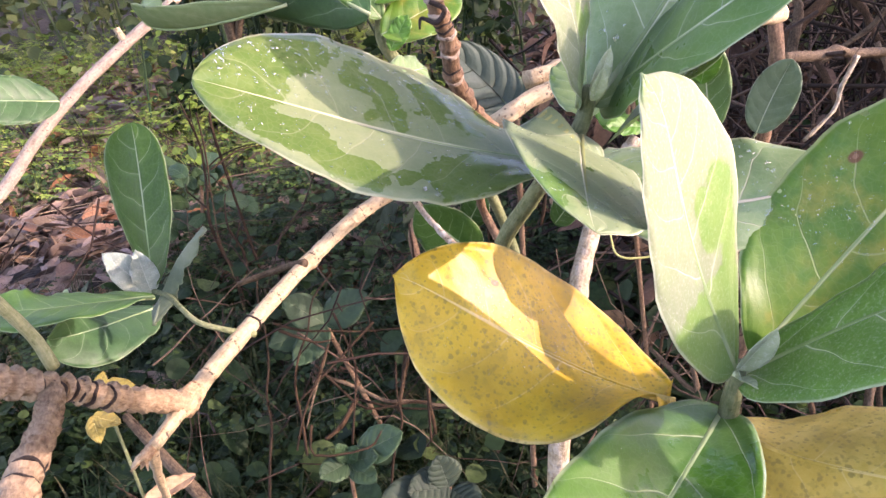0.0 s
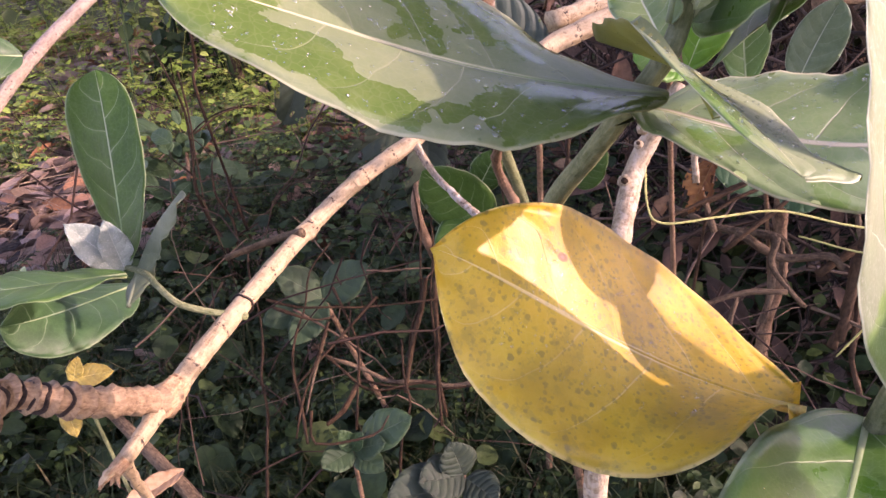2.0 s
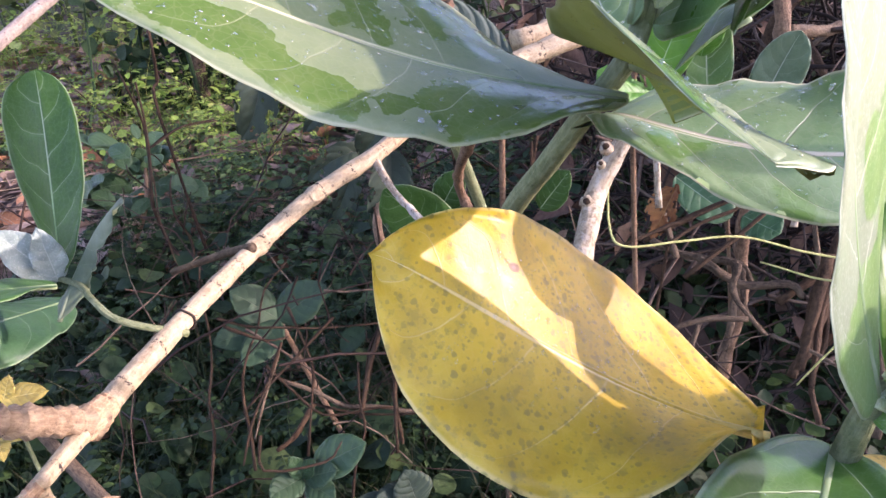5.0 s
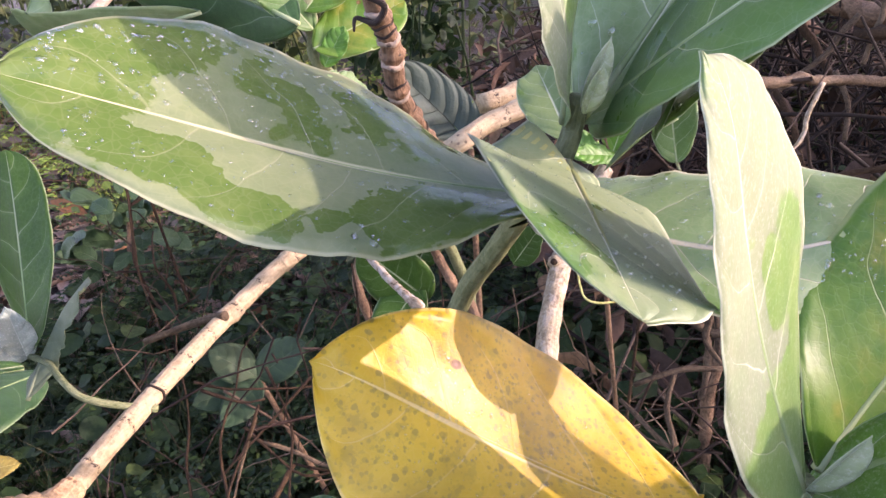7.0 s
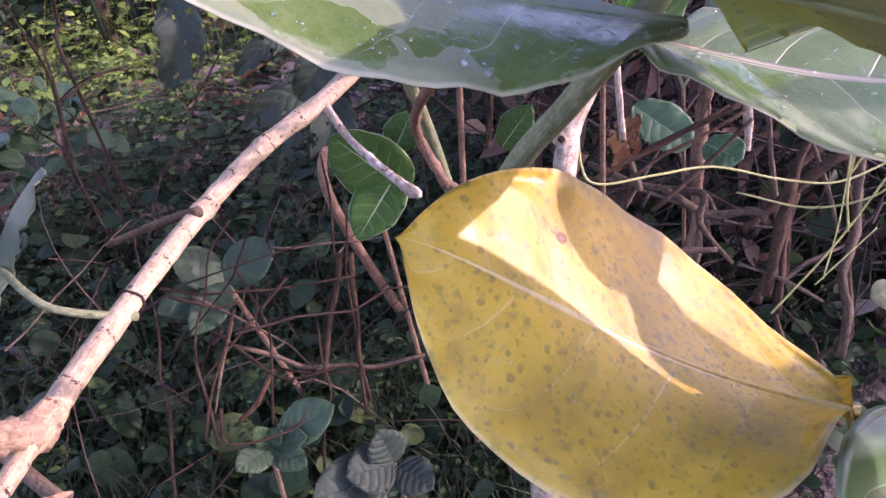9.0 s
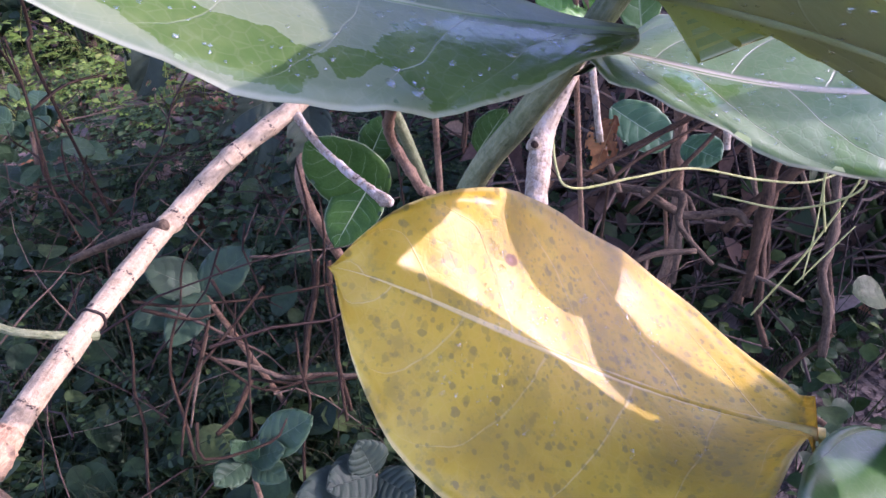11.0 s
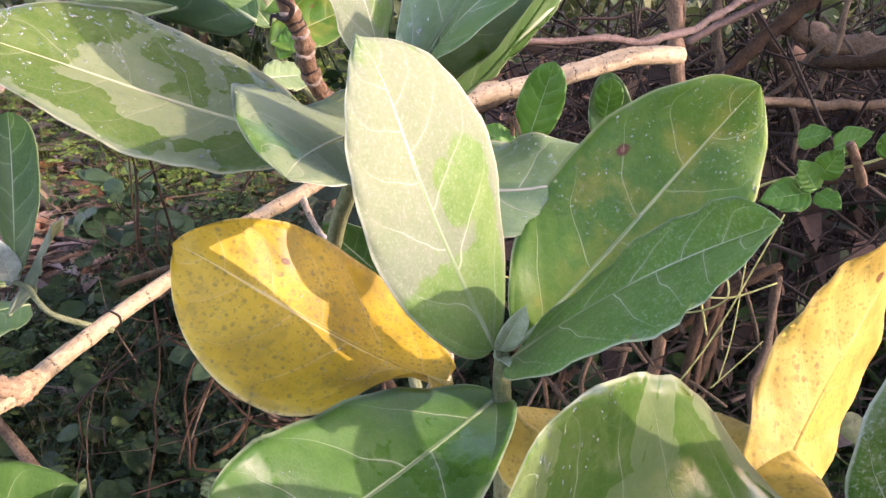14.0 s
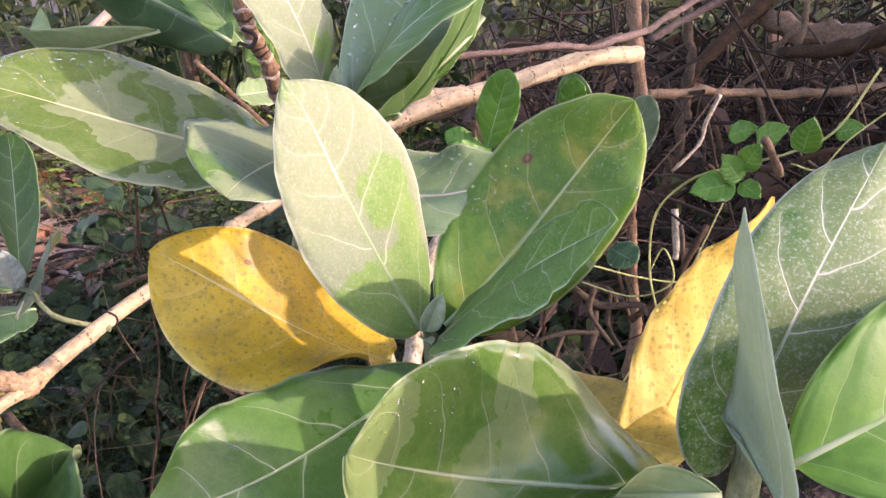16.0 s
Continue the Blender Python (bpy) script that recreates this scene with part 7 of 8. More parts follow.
stem(branch, 'tendril', [(-0.0975, 0.5275, 0.4739), (-0.0905, 0.5249, 0.4715), (-0.0828, 0.5272, 0.4715), (-0.0788, 0.5321, 0.4739), (-0.0775, 0.5365, 0.477)], (0.0005, 0.0009, 0.0009, 0.0008, 0.0006), 'black', '', seg=6)
stem(branch, 'knot', [(-0.1128, 0.3795, 0.4838), (-0.1118, 0.3842, 0.4834), (-0.111, 0.389, 0.483), (-0.1096, 0.394, 0.4833), (-0.108, 0.4, 0.4836)], (0.005, 0.0066, 0.0079, 0.0068, 0.0056), 'knot', 'rough orange-brown knot', rough=0.2, seg=26, steps=9, grain=0.14)
stem(branch, 'node', [(-0.0735, 0.5551, 0.4816), (-0.0682, 0.5599, 0.4843), (-0.0631, 0.5655, 0.4867)], (0.0059, 0.0068, 0.006), 'branch', '', rough=0.2, seg=14)
stem(branch, 'node', [(-0.037, 0.598, 0.4999), (-0.0324, 0.6029, 0.5023), (-0.0278, 0.6077, 0.5047)], (0.0061, 0.0071, 0.0062), 'branch', '', rough=0.2, seg=14)
rings_on(dark_stem, [(0.0677, 0.472, 0.6217), (0.0574, 0.4554, 0.6464), (0.0555, 0.4432, 0.6694), (0.0504, 0.434, 0.6874), (0.0481, 0.4295, 0.7064)], (0.04, 0.16, 0.3, 0.45, 0.58, 0.63, 0.85), 0.0046, 0.0006)
rings_on(dark_stem, [(0.0677, 0.472, 0.6217), (0.0574, 0.4554, 0.6464), (0.0555, 0.4432, 0.6694), (0.0504, 0.434, 0.6874), (0.0481, 0.4295, 0.7064)], (0.1, 0.24, 0.4, 0.53, 0.7, 0.8, 0.92), 0.0043, 0.0012, 'tanbranch', 'pale swollen node')

# ---- undergrowth: many small things each in one mesh ----
def small_leaf(fold=0.25, curve=0.15, wide=0.5):
    """Verts and faces of a small leaf one unit long: base at the origin, tip along y."""
    v = [(0, 0, 0)]
    for y, w in ((0.2, 0.6), (0.5, 1.0), (0.8, 0.62)):
        z = -curve * y * y
        v += [(-wide * w, y, z + fold * wide * w), (0, y, z), (wide * w, y, z + fold * wide * w)]
    v.append((0, 1.0, -curve))
    f = [(0, 2, 1), (0, 3, 2), (1, 2, 5, 4), (2, 3, 6, 5), (4, 5, 8, 7), (5, 6, 9, 8), (7, 8, 10), (8, 9, 10)]
    return np.array(v, float), f


def blade_of_grass():
    v, f = [], []
    for i, y in enumerate((0, 0.35, 0.7)):
        v += [(-0.03 + 0.012 * i, y, -0.25 * y * y * y), (0.03 - 0.012 * i, y, -0.25 * y * y * y)]
    v.append((0, 1, -0.35))
    return np.array(v, float), [(0, 1, 3, 2), (2, 3, 5, 4), (4, 5, 6)]


def frames(yaw, pitch, roll):
    """Rotation matrices: the leaf's y axis to yaw and pitch, rolled about itself."""
    cy, sy, cp, sp, cr, sr = np.cos(yaw), np.sin(yaw), np.cos(pitch), np.sin(pitch), np.cos(roll), np.sin(roll)
    y = np.stack([cy * cp, sy * cp, sp], -1)
    x = np.stack([sy, -cy, np.zeros_like(cy)], -1)
    z = np.cross(x, y)
    x2, z2 = x * cr[:, None] + z * sr[:, None], z * cr[:, None] - x * sr[:, None]
    return np.stack([x2, y, z2], -1)


def swarm(name, template, pos, rot, size, mat, label, category, extra=()):
    tv, tf = template
    V = np.einsum("nij,kj->nki", rot, tv) * size[:, None, None] + pos[:, None, :]
    k = len(tv)
    faces = [tuple(i * k + a for a in f) for i in range(len(pos)) for f in tf]
    verts = V.reshape(-1, 3)
    for ev, ef in extra:
        o = len(verts)
        verts = np.concatenate([verts, ev])
        faces += [tuple(o + a for a in f) for f in ef]
    me = bpy.data.meshes.new(name)
    me.from_pydata(verts.tolist(), [], faces)
    me.update()
    return tagged(mesh_object(name, me, mat), label, category, kind="stuff")


def sticks(paths, radii, seg=4):
    """Thin rods along polylines, as verts and faces."""
    verts, faces = [], []
    for path, r in zip(paths, radii):
        path = np.array(path)
        d = unit(np.gradient(path, axis=0))
        s = unit(np.cross(d, np.array([0.21, 0.13, 0.97])))
        o = np.cross(d, s)
        base = len(verts)
        for i in range(len(path)):
            rr = r * (1 - 0.6 * i / (len(path) - 1))
            for k in range(seg):
                a = math.tau * k / seg
                verts.append(path[i] + rr * (s[i] * math.cos(a) + o[i] * math.sin(a)))
        for i in range(len(path) - 1):
            for k in range(seg):
                a, b = base + i * seg + k, base + i * seg + (k + 1) % seg
                faces.append((a, b, b + seg, a + seg))
    return np.array(verts), faces


rng = np.random.default_rng(7)


def height(x, y):
    return np.array([lay_of_land(a, b) for a, b in zip(x, y)])


def patchy(x, y, scale, cut, off=0.0):
    return np.array([noise.noise(Vector((a * scale + off, b * scale, off))) > cut for a, b in zip(x, y)])


def outside_clearing(x, y):
    """False on a bare, leaf-strewn patch of ground among the weeds."""
    wob = np.array([noise.noise(Vector((a * 5, b * 5, 1.0))) for a, b in zip(x, y)])
    return ((x + 0.98) / 0.36) ** 2 + ((y - 1.62) / 0.42) ** 2 + 0.6 * wob > 1.0


def herbs(name, n_plants, xr, yr, leaves, leaf_size, tall, mat, label, wide=0.5, patch=None, spread=0.06, pinnate=False, stalk=0.0008, seed=1, oval=False):
    """Little plants: thin stalks with leaves round their tops (or in two rows along them)."""
    r = np.random.default_rng(seed)
    x, y = r.uniform(*xr, n_plants), r.uniform(*yr, n_plants)
    if patch:
        keep = patchy(x, y, *patch)
        x, y = x[keep], y[keep]
    keep = outside_clearing(x, y)
    x, y = x[keep], y[keep]
    z = height(x, y)
    P, Y, PI, S, paths = [], [], [], [], []
    for a, b, c in zip(x, y, z):
        for _ in range(max(1, int(r.poisson(leaves)))):
            h, ang, out = r.uniform(0.25, 1.0) * tall, r.uniform(0, math.tau), r.uniform(0.2, 1.0) * spread
            tip = np.array([a + out * math.cos(ang), b + out * math.sin(ang), c + h])
            mid = np.array([a + 0.35 * out * math.cos(ang), b + 0.35 * out * math.sin(ang), c + 0.62 * h])
            paths.append([(a, b, c - 0.01), mid, tip])
            if pinnate:
                run = np.array([math.cos(ang), math.sin(ang), r.uniform(-0.3, 0.4)]) * leaf_size * 6
                paths.append([tip, tip + run * 0.5, tip + run])
                for k in range(7):
                    for s in (-1, 1):
                        P.append(tip + run * (k + 0.5) / 7), Y.append(ang + s * 1.25), PI.append(r.uniform(-0.25, 0.25)), S.append(leaf_size * r.uniform(0.8, 1.2) * (1 - abs(k - 2.5) / 8))
            else:
                P.append(tip), Y.append(ang + r.normal(0, 0.4)), PI.append(r.uniform(-0.7, 0.5)), S.append(leaf_size * r.uniform(0.6, 1.35))
    P, Y, PI, S = (np.array(q) for q in (P, Y, PI, S))
    rot = frames(Y, PI, r.normal(0, 0.35, len(Y)))
    swarm(name, oval_leaf(wide) if oval else small_leaf(wide=wide), P, rot, S, mat, label, "plants", [sticks(paths, [stalk] * len(paths), 3)])


def oval_leaf(wide=0.42, fold=0.2, droop=0.25):
    """Verts and faces of a rounded leaf one unit long with a crease, base at the origin, tip along y."""
    v, f = [], []
    for y in (0.0, 0.08, 0.25, 0.45, 0.65, 0.83, 0.95, 1.0):
        w = wide * (y * (1 - y) * 4) ** 0.55 + 0.012
        z = -droop * y * y
        v += [(-w, y, z + fold * w), (-0.5 * w, y, z + 0.62 * fold * w), (0, y, z), (0.5 * w, y, z + 0.62 * fold * w), (w, y, z + fold * w)]
    for i in range(7):
        f += [(5 * i + k, 5 * i + k + 1, 5 * i + k + 6, 5 * i + k + 5) for k in range(4)]
    return np.array(v, float), f


MS = {
    # broad, herb and grass colours carry deep shade; pale_herb is the lighter, farther copy
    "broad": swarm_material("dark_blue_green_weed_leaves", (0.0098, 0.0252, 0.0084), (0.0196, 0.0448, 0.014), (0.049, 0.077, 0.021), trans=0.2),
    "herb": swarm_material("herb_leaves_darkened_for_shade", (0.0075, 0.021, 0.0045), (0.01575, 0.039, 0.009), (0.0525, 0.08625, 0.01875), trans=0.2),
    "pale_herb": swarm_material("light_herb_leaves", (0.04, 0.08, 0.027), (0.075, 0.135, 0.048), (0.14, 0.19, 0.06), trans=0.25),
    "lime": swarm_material("yellow_green_leaflets", (0.132, 0.231, 0.0385), (0.242, 0.341, 0.066), (0.396, 0.429, 0.11), trans=0.35),
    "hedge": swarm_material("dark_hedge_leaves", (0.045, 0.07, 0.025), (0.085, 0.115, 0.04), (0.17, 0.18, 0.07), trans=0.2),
    "litter": swarm_material("dry_leaf_litter", (0.12, 0.085, 0.066), (0.27, 0.198, 0.16), (0.27, 0.12, 0.055), rough=0.8, trans=0.05),
    "husk": swarm_material("curled_brown_leaves", (0.035, 0.022, 0.016), (0.09, 0.056, 0.04), (0.2, 0.12, 0.065), rough=0.85, trans=0.05),
    "strewn": swarm_material("curled_tan_leaves", (0.08, 0.054, 0.038), (0.18, 0.13, 0.092), (0.26, 0.165, 0.095), rough=0.8, trans=0.08),
    "straw": swarm_material("pale_dry_straw", (0.12, 0.085, 0.055), (0.27, 0.2, 0.135), (0.36, 0.28, 0.19), rough=0.8, trans=0.0),
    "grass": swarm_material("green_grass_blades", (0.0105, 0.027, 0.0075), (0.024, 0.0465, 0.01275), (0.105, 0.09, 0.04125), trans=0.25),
    # twigs and brush are browns lowered to stand for deep shade in the heap
    "twigs": swarm_material("dry_brown_twigs_darkened_for_shade", (0.016, 0.0088, 0.0064), (0.04, 0.0224, 0.0152), (0.136, 0.096, 0.064), rough=0.8, trans=0.0),
    "brush": swarm_material("brown_brushwood_darkened_for_shade", (0.009, 0.006, 0.0045), (0.026, 0.018, 0.013), (0.1, 0.07, 0.05), rough=0.85, trans=0.0),
}
MS["twigs"].node_tree.nodes["Principled BSDF"].inputs["Specular IOR Level"].default_value = 0.2

herbs("creeping_herb", 1900, (-1.6, 1.4), (0.55, 1.25), 5, 0.019, 0.075, MS["herb"], "low creeping herb with rounded green leaves darkened for shade", wide=0.42, patch=(2.2, -0.12), seed=1)
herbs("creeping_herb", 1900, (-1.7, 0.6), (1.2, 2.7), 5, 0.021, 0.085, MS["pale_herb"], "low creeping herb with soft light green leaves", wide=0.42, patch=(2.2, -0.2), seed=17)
herbs("creeping_herb", 1500, (-0.7, 0.4), (0.5, 1.3), 5, 0.016, 0.06, MS["herb"], "low creeping herb with small leaves darkened for shade", wide=0.4, seed=8)
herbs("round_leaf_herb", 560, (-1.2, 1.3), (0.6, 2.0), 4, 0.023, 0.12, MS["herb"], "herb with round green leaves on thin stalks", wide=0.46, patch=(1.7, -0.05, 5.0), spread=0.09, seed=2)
herbs("broad_leaf_herb", 95, (-1.0, 0.6), (0.62, 1.7), 4, 0.042, 0.13, MS["broad"], "weeds with broad green leaves darkened for shade", wide=0.44, spread=0.07, stalk=0.0011, seed=15, oval=True)
herbs("clover_herb", 200, (-0.7, 0.8), (0.6, 1.4), 4, 0.022, 0.1, MS["broad"], "clumps of small rounded green leaves darkened for shade", wide=0.48, patch=(3.0, 0.0, 11.0), spread=0.05, seed=16, oval=True)
herbs("feathery_herb", 700, (-2.8, -0.1), (1.9, 4.2), 3, 0.018, 0.2, MS["lime"], "yellow-green herb with feathery leaflets", wide=0.3, patch=(1.1, -0.1, 2.0), pinnate=True, spread=0.12, seed=3)
herbs("feathery_herb", 330, (-0.9, 0.3), (0.7, 1.9), 2, 0.013, 0.15, MS["herb"], "small green herb with feathery leaflets darkened for shade", wide=0.3, pinnate=True, spread=0.08, seed=4)
herbs("yellow_green_herb", 430, (-3.0, 0.2), (2.0, 4.6), 5, 0.03, 0.28, MS["lime"], "sunlit yellow-green weeds", wide=0.4, patch=(0.9, -0.05, 3.0), spread=0.14, seed=5)


def hedge(name, n, xr, yr, zr, size, mat, label, cut, seed):
    r = np.random.default_rng(seed)
    p = np.stack([r.uniform(*xr, n), r.uniform(*yr, n), r.uniform(*zr, n)], 1)
    keep = np.array([noise.noise(Vector(q) * 1.6 + Vector((seed, 0, 0))) + 0.35 * noise.noise(Vector(q) * 5) > cut for q in p])
    p = p[keep]
    m = len(p)
    rot = frames(r.uniform(0, math.tau, m), r.uniform(-1.1, 0.4, m), r.normal(0, 0.5, m))
    roots = r.integers(0, m, m // 45)
    paths = []
    for i in roots:
        q = p[i]
        g = np.array([q[0] + r.normal(0, 0.15), q[1] + r.normal(0, 0.15), -0.02])
        paths.append([g, (g * 0.5 + q * 0.5) + r.normal(0, 0.06, 3), q])
    swarm(name, small_leaf(wide=0.4), p, rot, size * r.uniform(0.5, 1.3, m), mat, label, "hedge", [sticks(paths, r.uniform(0.004, 0.012, len(paths)), 5)])


hedge("bramble", 2600, (0.25, 1.7), (0.85, 1.9), (0.0, 0.36), 0.036, MS["herb"], "small green leaves, darkened for shade, growing through dead brushwood", 0.0, 14)
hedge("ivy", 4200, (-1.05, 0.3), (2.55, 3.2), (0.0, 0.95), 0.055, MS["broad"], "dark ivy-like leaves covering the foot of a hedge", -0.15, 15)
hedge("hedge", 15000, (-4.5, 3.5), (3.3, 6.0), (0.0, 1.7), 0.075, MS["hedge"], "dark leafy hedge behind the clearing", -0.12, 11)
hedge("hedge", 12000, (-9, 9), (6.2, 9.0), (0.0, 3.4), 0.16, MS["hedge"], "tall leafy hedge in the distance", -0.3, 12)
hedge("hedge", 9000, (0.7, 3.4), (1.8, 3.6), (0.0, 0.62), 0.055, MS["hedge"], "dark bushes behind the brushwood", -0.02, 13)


def litter():
    r = np.random.default_rng(21)
    n = 10000
    x, y = r.uniform(-2.6, 2.0, n), r.uniform(0.9, 4.2, n)
    keep = patchy(x, y, 1.1, -0.45, 9.0)
    x, y = x[keep], y[keep]
    p = np.stack([x, y, height(x, y) + r.uniform(0.004, 0.045, len(x))], 1)
    m = len(p)
    swarm("leaf_litter", small_leaf(wide=0.17, fold=0.5, curve=0.25), p, frames(r.uniform(0, math.tau, m), r.normal(0, 0.22, m), r.normal(0, 0.7, m)), r.uniform(0.05, 0.13, m), MS["litter"], "scattered pinkish-brown dry leaves", "litter")


litter()


def strewn_leaves():
    """Larger dry leaves and straws on the bare patch."""
    r = np.random.default_rng(24)
    n = 120
    x, y = r.normal(-0.98, 0.24, n), r.normal(1.62, 0.28, n)
    p = np.stack([x, y, height(x, y) + r.uniform(0.005, 0.03, n)], 1)
    swarm("leaf_litter", oval_leaf(wide=0.2, fold=0.6, droop=0.3), p, frames(r.uniform(0, math.tau, n), r.normal(0, 0.2, n), r.normal(0, 0.5, n)), r.uniform(0.06, 0.15, n), MS["strewn"], "broad curled dry leaves strewn on bare soil", "litter")
    straws = []
    for _ in range(170):
        q = np.array([r.normal(-1.0, 0.3), r.normal(1.6, 0.3), r.uniform(0.01, 0.07)])
        d = np.array([r.normal(), r.normal(), 0.25 * r.normal()]) * 0.07
        straws.append([q - d, q + r.normal(0, 0.012, 3), q + d])
    v, f = sticks(straws, [0.0011] * len(straws), 4)
    me = bpy.data.meshes.new("straws")
    me.from_pydata(v.tolist(), [], f)
    me.update()
    tagged(mesh_object("straws", me, MS["straw"]), "dry straws lying on leaf litter", "straw", kind="stuff")


strewn_leaves()


def caught_leaves():
    r = np.random.default_rng(23)
    n = 1500
    p = np.stack([r.uniform(0.25, 2.2, n), r.uniform(0.85, 2.4, n), r.uniform(0.0, 0.5, n)], 1)
    swarm("dead_leaves", small_leaf(wide=0.24, fold=0.7, curve=0.5), p, frames(r.uniform(0, math.tau, n), r.normal(-0.5, 0.6, n), r.normal(0, 0.9, n)), r.uniform(0.03, 0.085, n), MS["husk"], "curled brown dead leaves caught in brushwood", "litter")


caught_leaves()


def grass():
    r = np.random.default_rng(22)
    n = 24000
    x, y = r.uniform(-0.9, 0.3, n), r.uniform(0.4, 1.3, n)
    keep = patchy(x, y, 2.5, -0.25, 4.0)
    x, y = x[keep], y[keep]
    p = np.stack([x, y, height(x, y)], 1)
    m = len(p)
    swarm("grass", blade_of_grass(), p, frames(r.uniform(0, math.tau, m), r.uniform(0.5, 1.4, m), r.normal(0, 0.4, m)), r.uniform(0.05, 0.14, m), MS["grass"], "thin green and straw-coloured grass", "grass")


grass()


def dead_twigs(name, n, xr, yr, zr, length, radius, mat, label, flat, seed, bend=0.2):
    r = np.random.default_rng(seed)
    paths, radii = [], []
    for _ in range(n):
        p = np.array([r.uniform(*xr), r.uniform(*yr), r.uniform(*zr)])
        d = unit(np.array([r.normal(), r.normal() * 0.7, r.normal() * flat * 1.3]))
        ln = length * r.uniform(0.4, 1.3)
        sag = unit(r.normal(0, 1, 3)) * ln * bend * r.uniform(0.1, 0.9)
        path = [p + d * ln * (k / 5 - 0.5) + sag * (1 - (k / 2.5 - 1) ** 2) + r.normal(0, 0.016 * ln, 3) for k in range(6)]
        path = [np.array([q[0], q[1], max(q[2], 0.0)]) for q in path]
        paths.append(path), radii.append(radius * r.uniform(0.4, 1.4))
    v, f = sticks(paths, radii, 5)
    me = bpy.data.meshes.new(name)
    me.from_pydata(v.tolist(), [], f)
    me.update()
    tagged(mesh_object(name, me, mat), label, "twigs", kind="stuff")


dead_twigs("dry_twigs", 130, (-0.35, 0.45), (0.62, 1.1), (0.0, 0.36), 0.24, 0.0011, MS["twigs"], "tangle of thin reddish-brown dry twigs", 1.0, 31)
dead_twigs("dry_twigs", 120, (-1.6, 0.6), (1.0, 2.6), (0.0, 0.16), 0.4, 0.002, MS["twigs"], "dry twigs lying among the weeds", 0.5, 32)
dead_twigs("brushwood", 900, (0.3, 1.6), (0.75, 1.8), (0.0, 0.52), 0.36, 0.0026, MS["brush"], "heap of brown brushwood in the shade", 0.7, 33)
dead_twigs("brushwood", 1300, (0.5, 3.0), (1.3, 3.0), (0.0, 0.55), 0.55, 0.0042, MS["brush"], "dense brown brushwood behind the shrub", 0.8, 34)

# ---- unseen trees, added to keep sun and sky off the undergrowth ----
def unseen_shade_tree(x, y, trunk, crown, n, size, seed):
    r = np.random.default_rng(seed)
    t = thing("tree", "unseen leafy tree added to cast shade", "tree", (x, y, 0), "trees beside the clearing")
    stem(t, "trunk", [(x, y, -0.05), (x + 0.05, y, trunk * 0.5), (x, y + 0.05, trunk)], (0.06, 0.05, 0.03), "redtwig", steps=5)
    put_under(t, part("limb", tube_bm([(x, y + 0.05, trunk - 0.05), ((x + crown[0][0]) / 2, (y + crown[0][1]) / 2, trunk + 0.12), crown[0]], (0.03, 0.022, 0.012)), M["redtwig"], None))
    p = r.normal(0, 1, (n, 3))
    p = unit(p) * r.uniform(0.25, 1, (n, 1)) ** 0.5 * np.array(crown[1]) + np.array(crown[0])
    keep = np.array([noise.noise(Vector(q) * 2.1) > -0.2 for q in p])
    p = p[keep]
    m = len(p)
    tv, tf = small_leaf(wide=0.4)
    V = np.einsum("nij,kj->nki", frames(r.uniform(0, math.tau, m), r.uniform(-1.0, 0.5, m), r.normal(0, 0.5, m)), tv) * (size * r.uniform(0.6, 1.2, m))[:, None, None] + p[:, None, :]
    me = bpy.data.meshes.new("crown")
    me.from_pydata(V.reshape(-1, 3).tolist(), [], [tuple(i * len(tv) + a for a in f) for i in range(m) for f in tf])
    put_under(t, mesh_object("crown", me, MS["hedge"]))


unseen_shade_tree(3.2, 0.8, 1.2, ((3.2, 0.8, 1.1), (0.7, 0.3, 0.7)), 2600, 0.13, 41)
# crown hung overhead, out of view, to darken the background
unseen_shade_tree(1.9, 2.2, 2.0, ((0.2, 1.4, 1.9), (1.9, 0.95, 0.35)), 10500, 0.12, 42)


# ---- dew ----
def dew(key, n, label, lo=0.0004, hi=0.0011, region=(0.05, 0.95, -0.9, 0.9), seed=1):
    """Drops of water resting on a leaf."""
    at, s = LEAVES[key]
    r = np.random.default_rng(seed)
    us, vs = r.uniform(region[0], region[1], n), r.uniform(region[2], region[3], n)
    P, N = at(us, vs)
    rad = lo + (hi - lo) * r.uniform(0, 1, n) ** 2.2
    tv = [(0, 0, 1.0)]
    for a, b in ((0.75, 0.62), (0.25, 0.97), (-0.25, 0.85)):
        tv += [(b * math.cos(k * math.tau / 8), b * math.sin(k * math.tau / 8), a) for k in range(8)]
    tf = [(0, 1 + k, 1 + (k + 1) % 8) for k in range(8)]
    for j in range(2):
        tf += [(1 + j * 8 + k, 9 + j * 8 + k, 9 + j * 8 + (k + 1) % 8, 1 + j * 8 + (k + 1) % 8) for k in range(8)]
    tf += [tuple(17 + k for k in range(8))[::-1]]
    N = N * s
    X = unit(np.cross(N, r.normal(0, 1, (n, 3))))
    Y = np.cross(N, X)
    st = r.uniform(0.8, 1.5, n)
    tv = np.array(tv)
    V = P[:, None] + N[:, None] * 0.0002 + rad[:, None, None] * (tv[None, :, 0:1] * X[:, None] * st[:, None, None] + tv[None, :, 1:2] * Y[:, None] + tv[None, :, 2:3] * N[:, None] * 0.6)
    me = bpy.data.meshes.new("dew")
    k = len(tv)
    me.from_pydata(V.reshape(-1, 3).tolist(), [], [tuple(i * k + a for a in f) for i in range(n) for f in tf])
    me.update()
    tagged(mesh_object("dew_drops", me, WATER), label, "dew", kind="stuff")


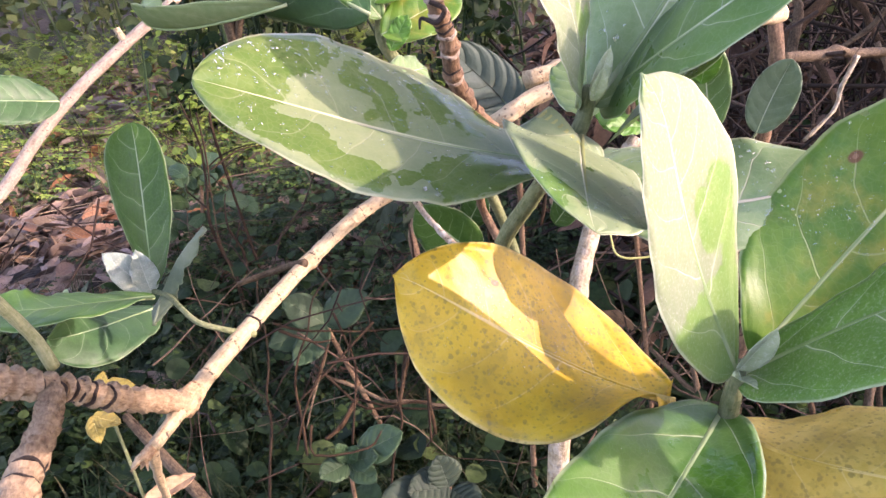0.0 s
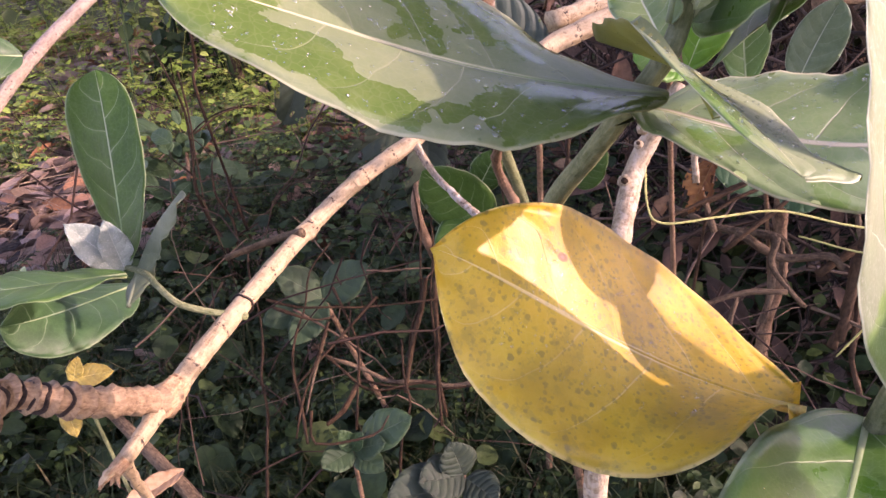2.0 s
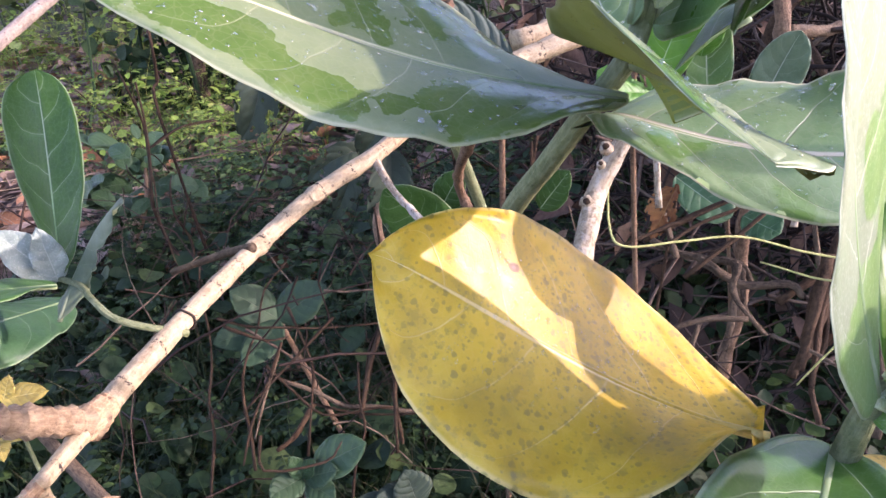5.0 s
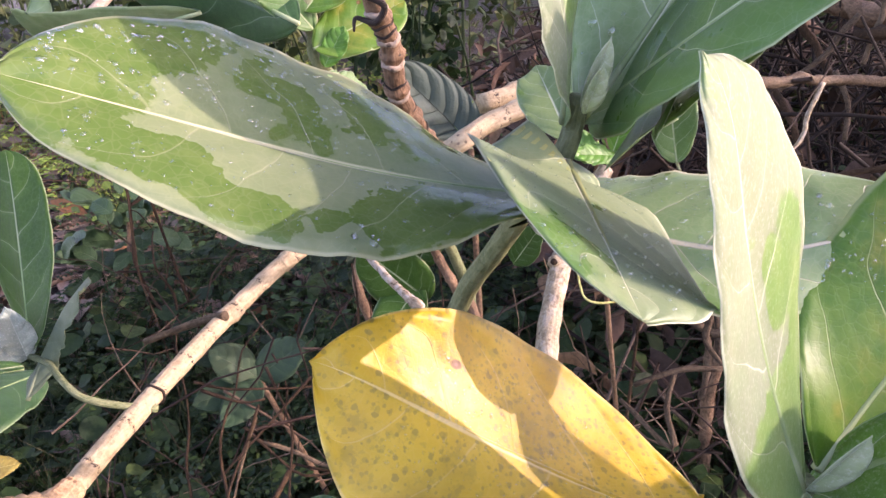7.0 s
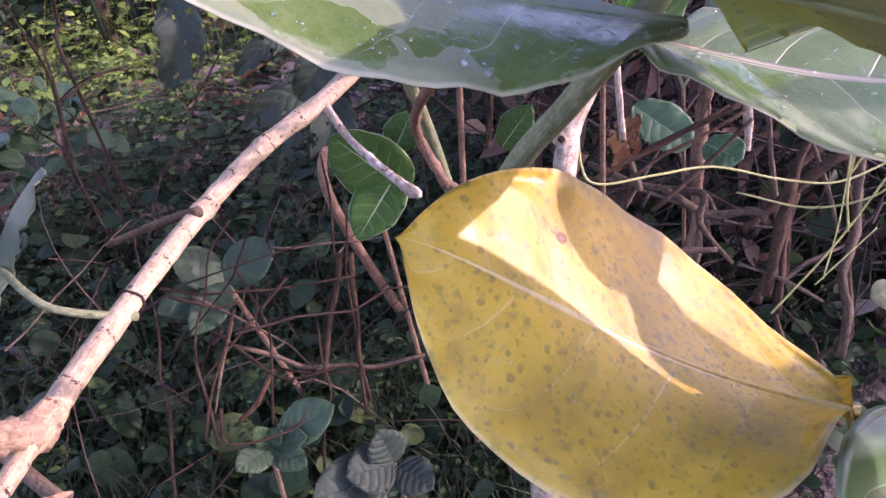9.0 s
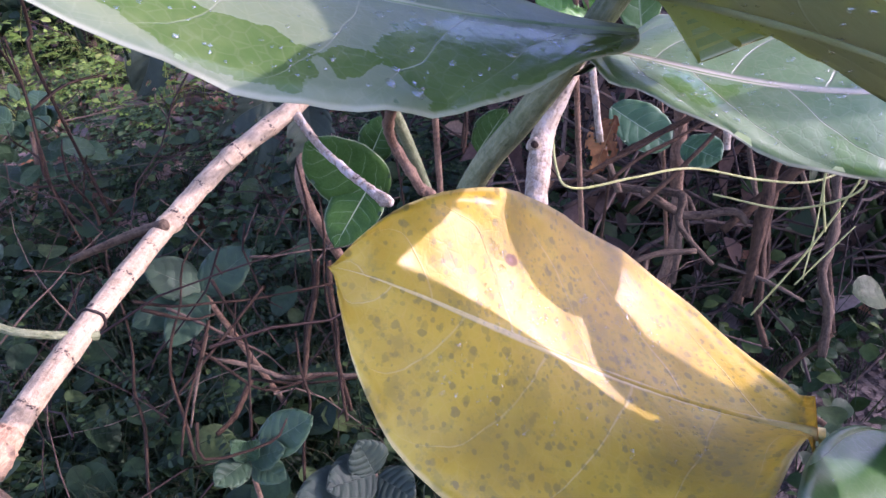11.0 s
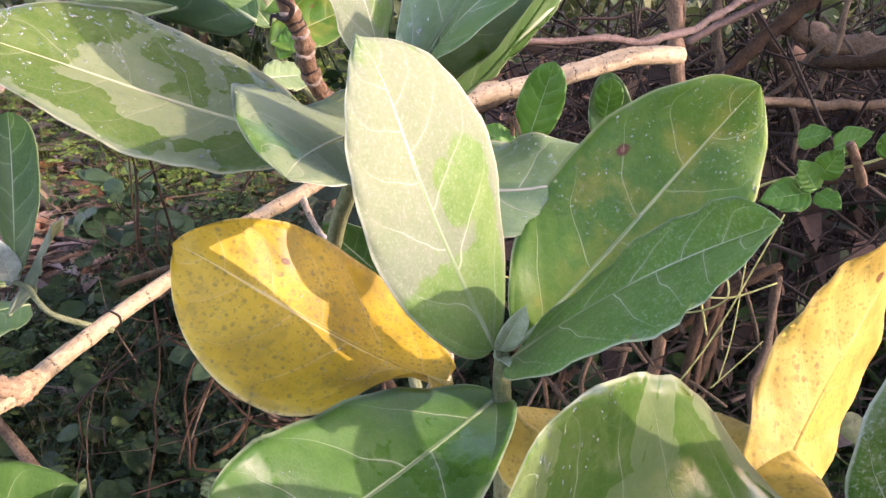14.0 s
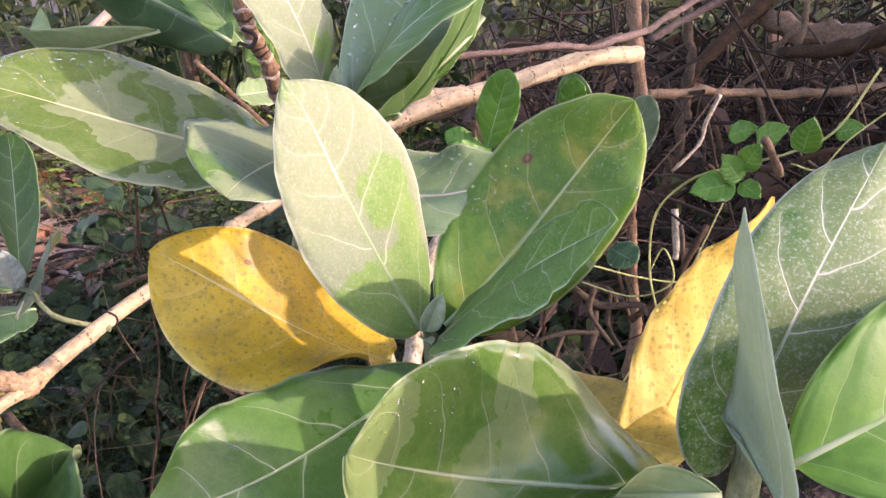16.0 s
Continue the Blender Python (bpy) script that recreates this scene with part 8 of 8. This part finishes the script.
wn_ = Nodes("dew_water")
clear, bent_, shine, mix_a, both = (wn_.t.nodes.new(k) for k in ("ShaderNodeBsdfTransparent", "ShaderNodeBsdfRefraction", "ShaderNodeBsdfGlossy", "ShaderNodeMixShader", "ShaderNodeMixShader"))
bent_.inputs["IOR"].default_value, bent_.inputs["Roughness"].default_value = 1.33, 0.0
clear.inputs[0].default_value = (0.97, 0.985, 0.97, 1)
shine.inputs["Roughness"].default_value = 0.05
mix_a.inputs[0].default_value = 0.06
for a, b, k in ((clear, mix_a, 1), (bent_, mix_a, 2), (mix_a, both, 1), (shine, both, 2)):
    wn_.t.links.new(a.outputs[0], b.inputs[k])
both.inputs[0].default_value = 0.12
wn_.t.links.new(both.outputs[0], wn_.out.inputs[0])
WATER = wn_.mat
dew("BIG", 420, "clear dew drops on a waxy leaf", 0.0003, 0.0011, (0.3, 0.98, 0.1, 0.9), 1)
dew("BIG", 110, "clear dew drops near the base of a waxy leaf", 0.0003, 0.0014, (0.08, 0.42, -0.9, 0.2), 11)
dew("BIG", 120, "fine dew drops on the sunlit half of a leaf", 0.0003, 0.0007, (0.45, 0.95, -0.85, -0.1), 12)
dew("G", 650, "fine dew drops on a mottled leaf", 0.00025, 0.0008, (0.35, 0.98, -0.92, 0.92), 2)
dew("T2", 60, "large dew drops on an upright leaf", 0.0006, 0.0017, (0.1, 0.9, -0.9, 0.6), 3)
dew("T4", 70, "large dew drops on a leaf", 0.0006, 0.0016, (0.2, 0.95, -0.9, 0.95), 4)
dew("RB", 300, "dew drops on a waxy leaf", 0.0004, 0.0011, (0.2, 0.95, -0.9, 0.9), 5)
dew("CUP", 340, "dew drops on a folded leaf", 0.0002, 0.0008, (0.1, 0.95, -0.9, 0.9), 6)
dew("Y", 420, "tiny glinting dew drops on a yellow leaf", 0.0002, 0.0008, (0.25, 0.65, -0.6, 0.0), 7)
dew("Y", 160, "tiny dew drops on a yellow leaf", 0.0003, 0.0008, (0.2, 0.7, 0.0, 0.5), 13)
dew("BL", 60, "dew drops on a dark green leaf", 0.0003, 0.0007, (0.1, 0.9, -0.9, 0.9), 8)
dew("F", 90, "dew drops near a leaf's edge", 0.0003, 0.0008, (0.7, 0.99, 0.2, 0.98), 9)
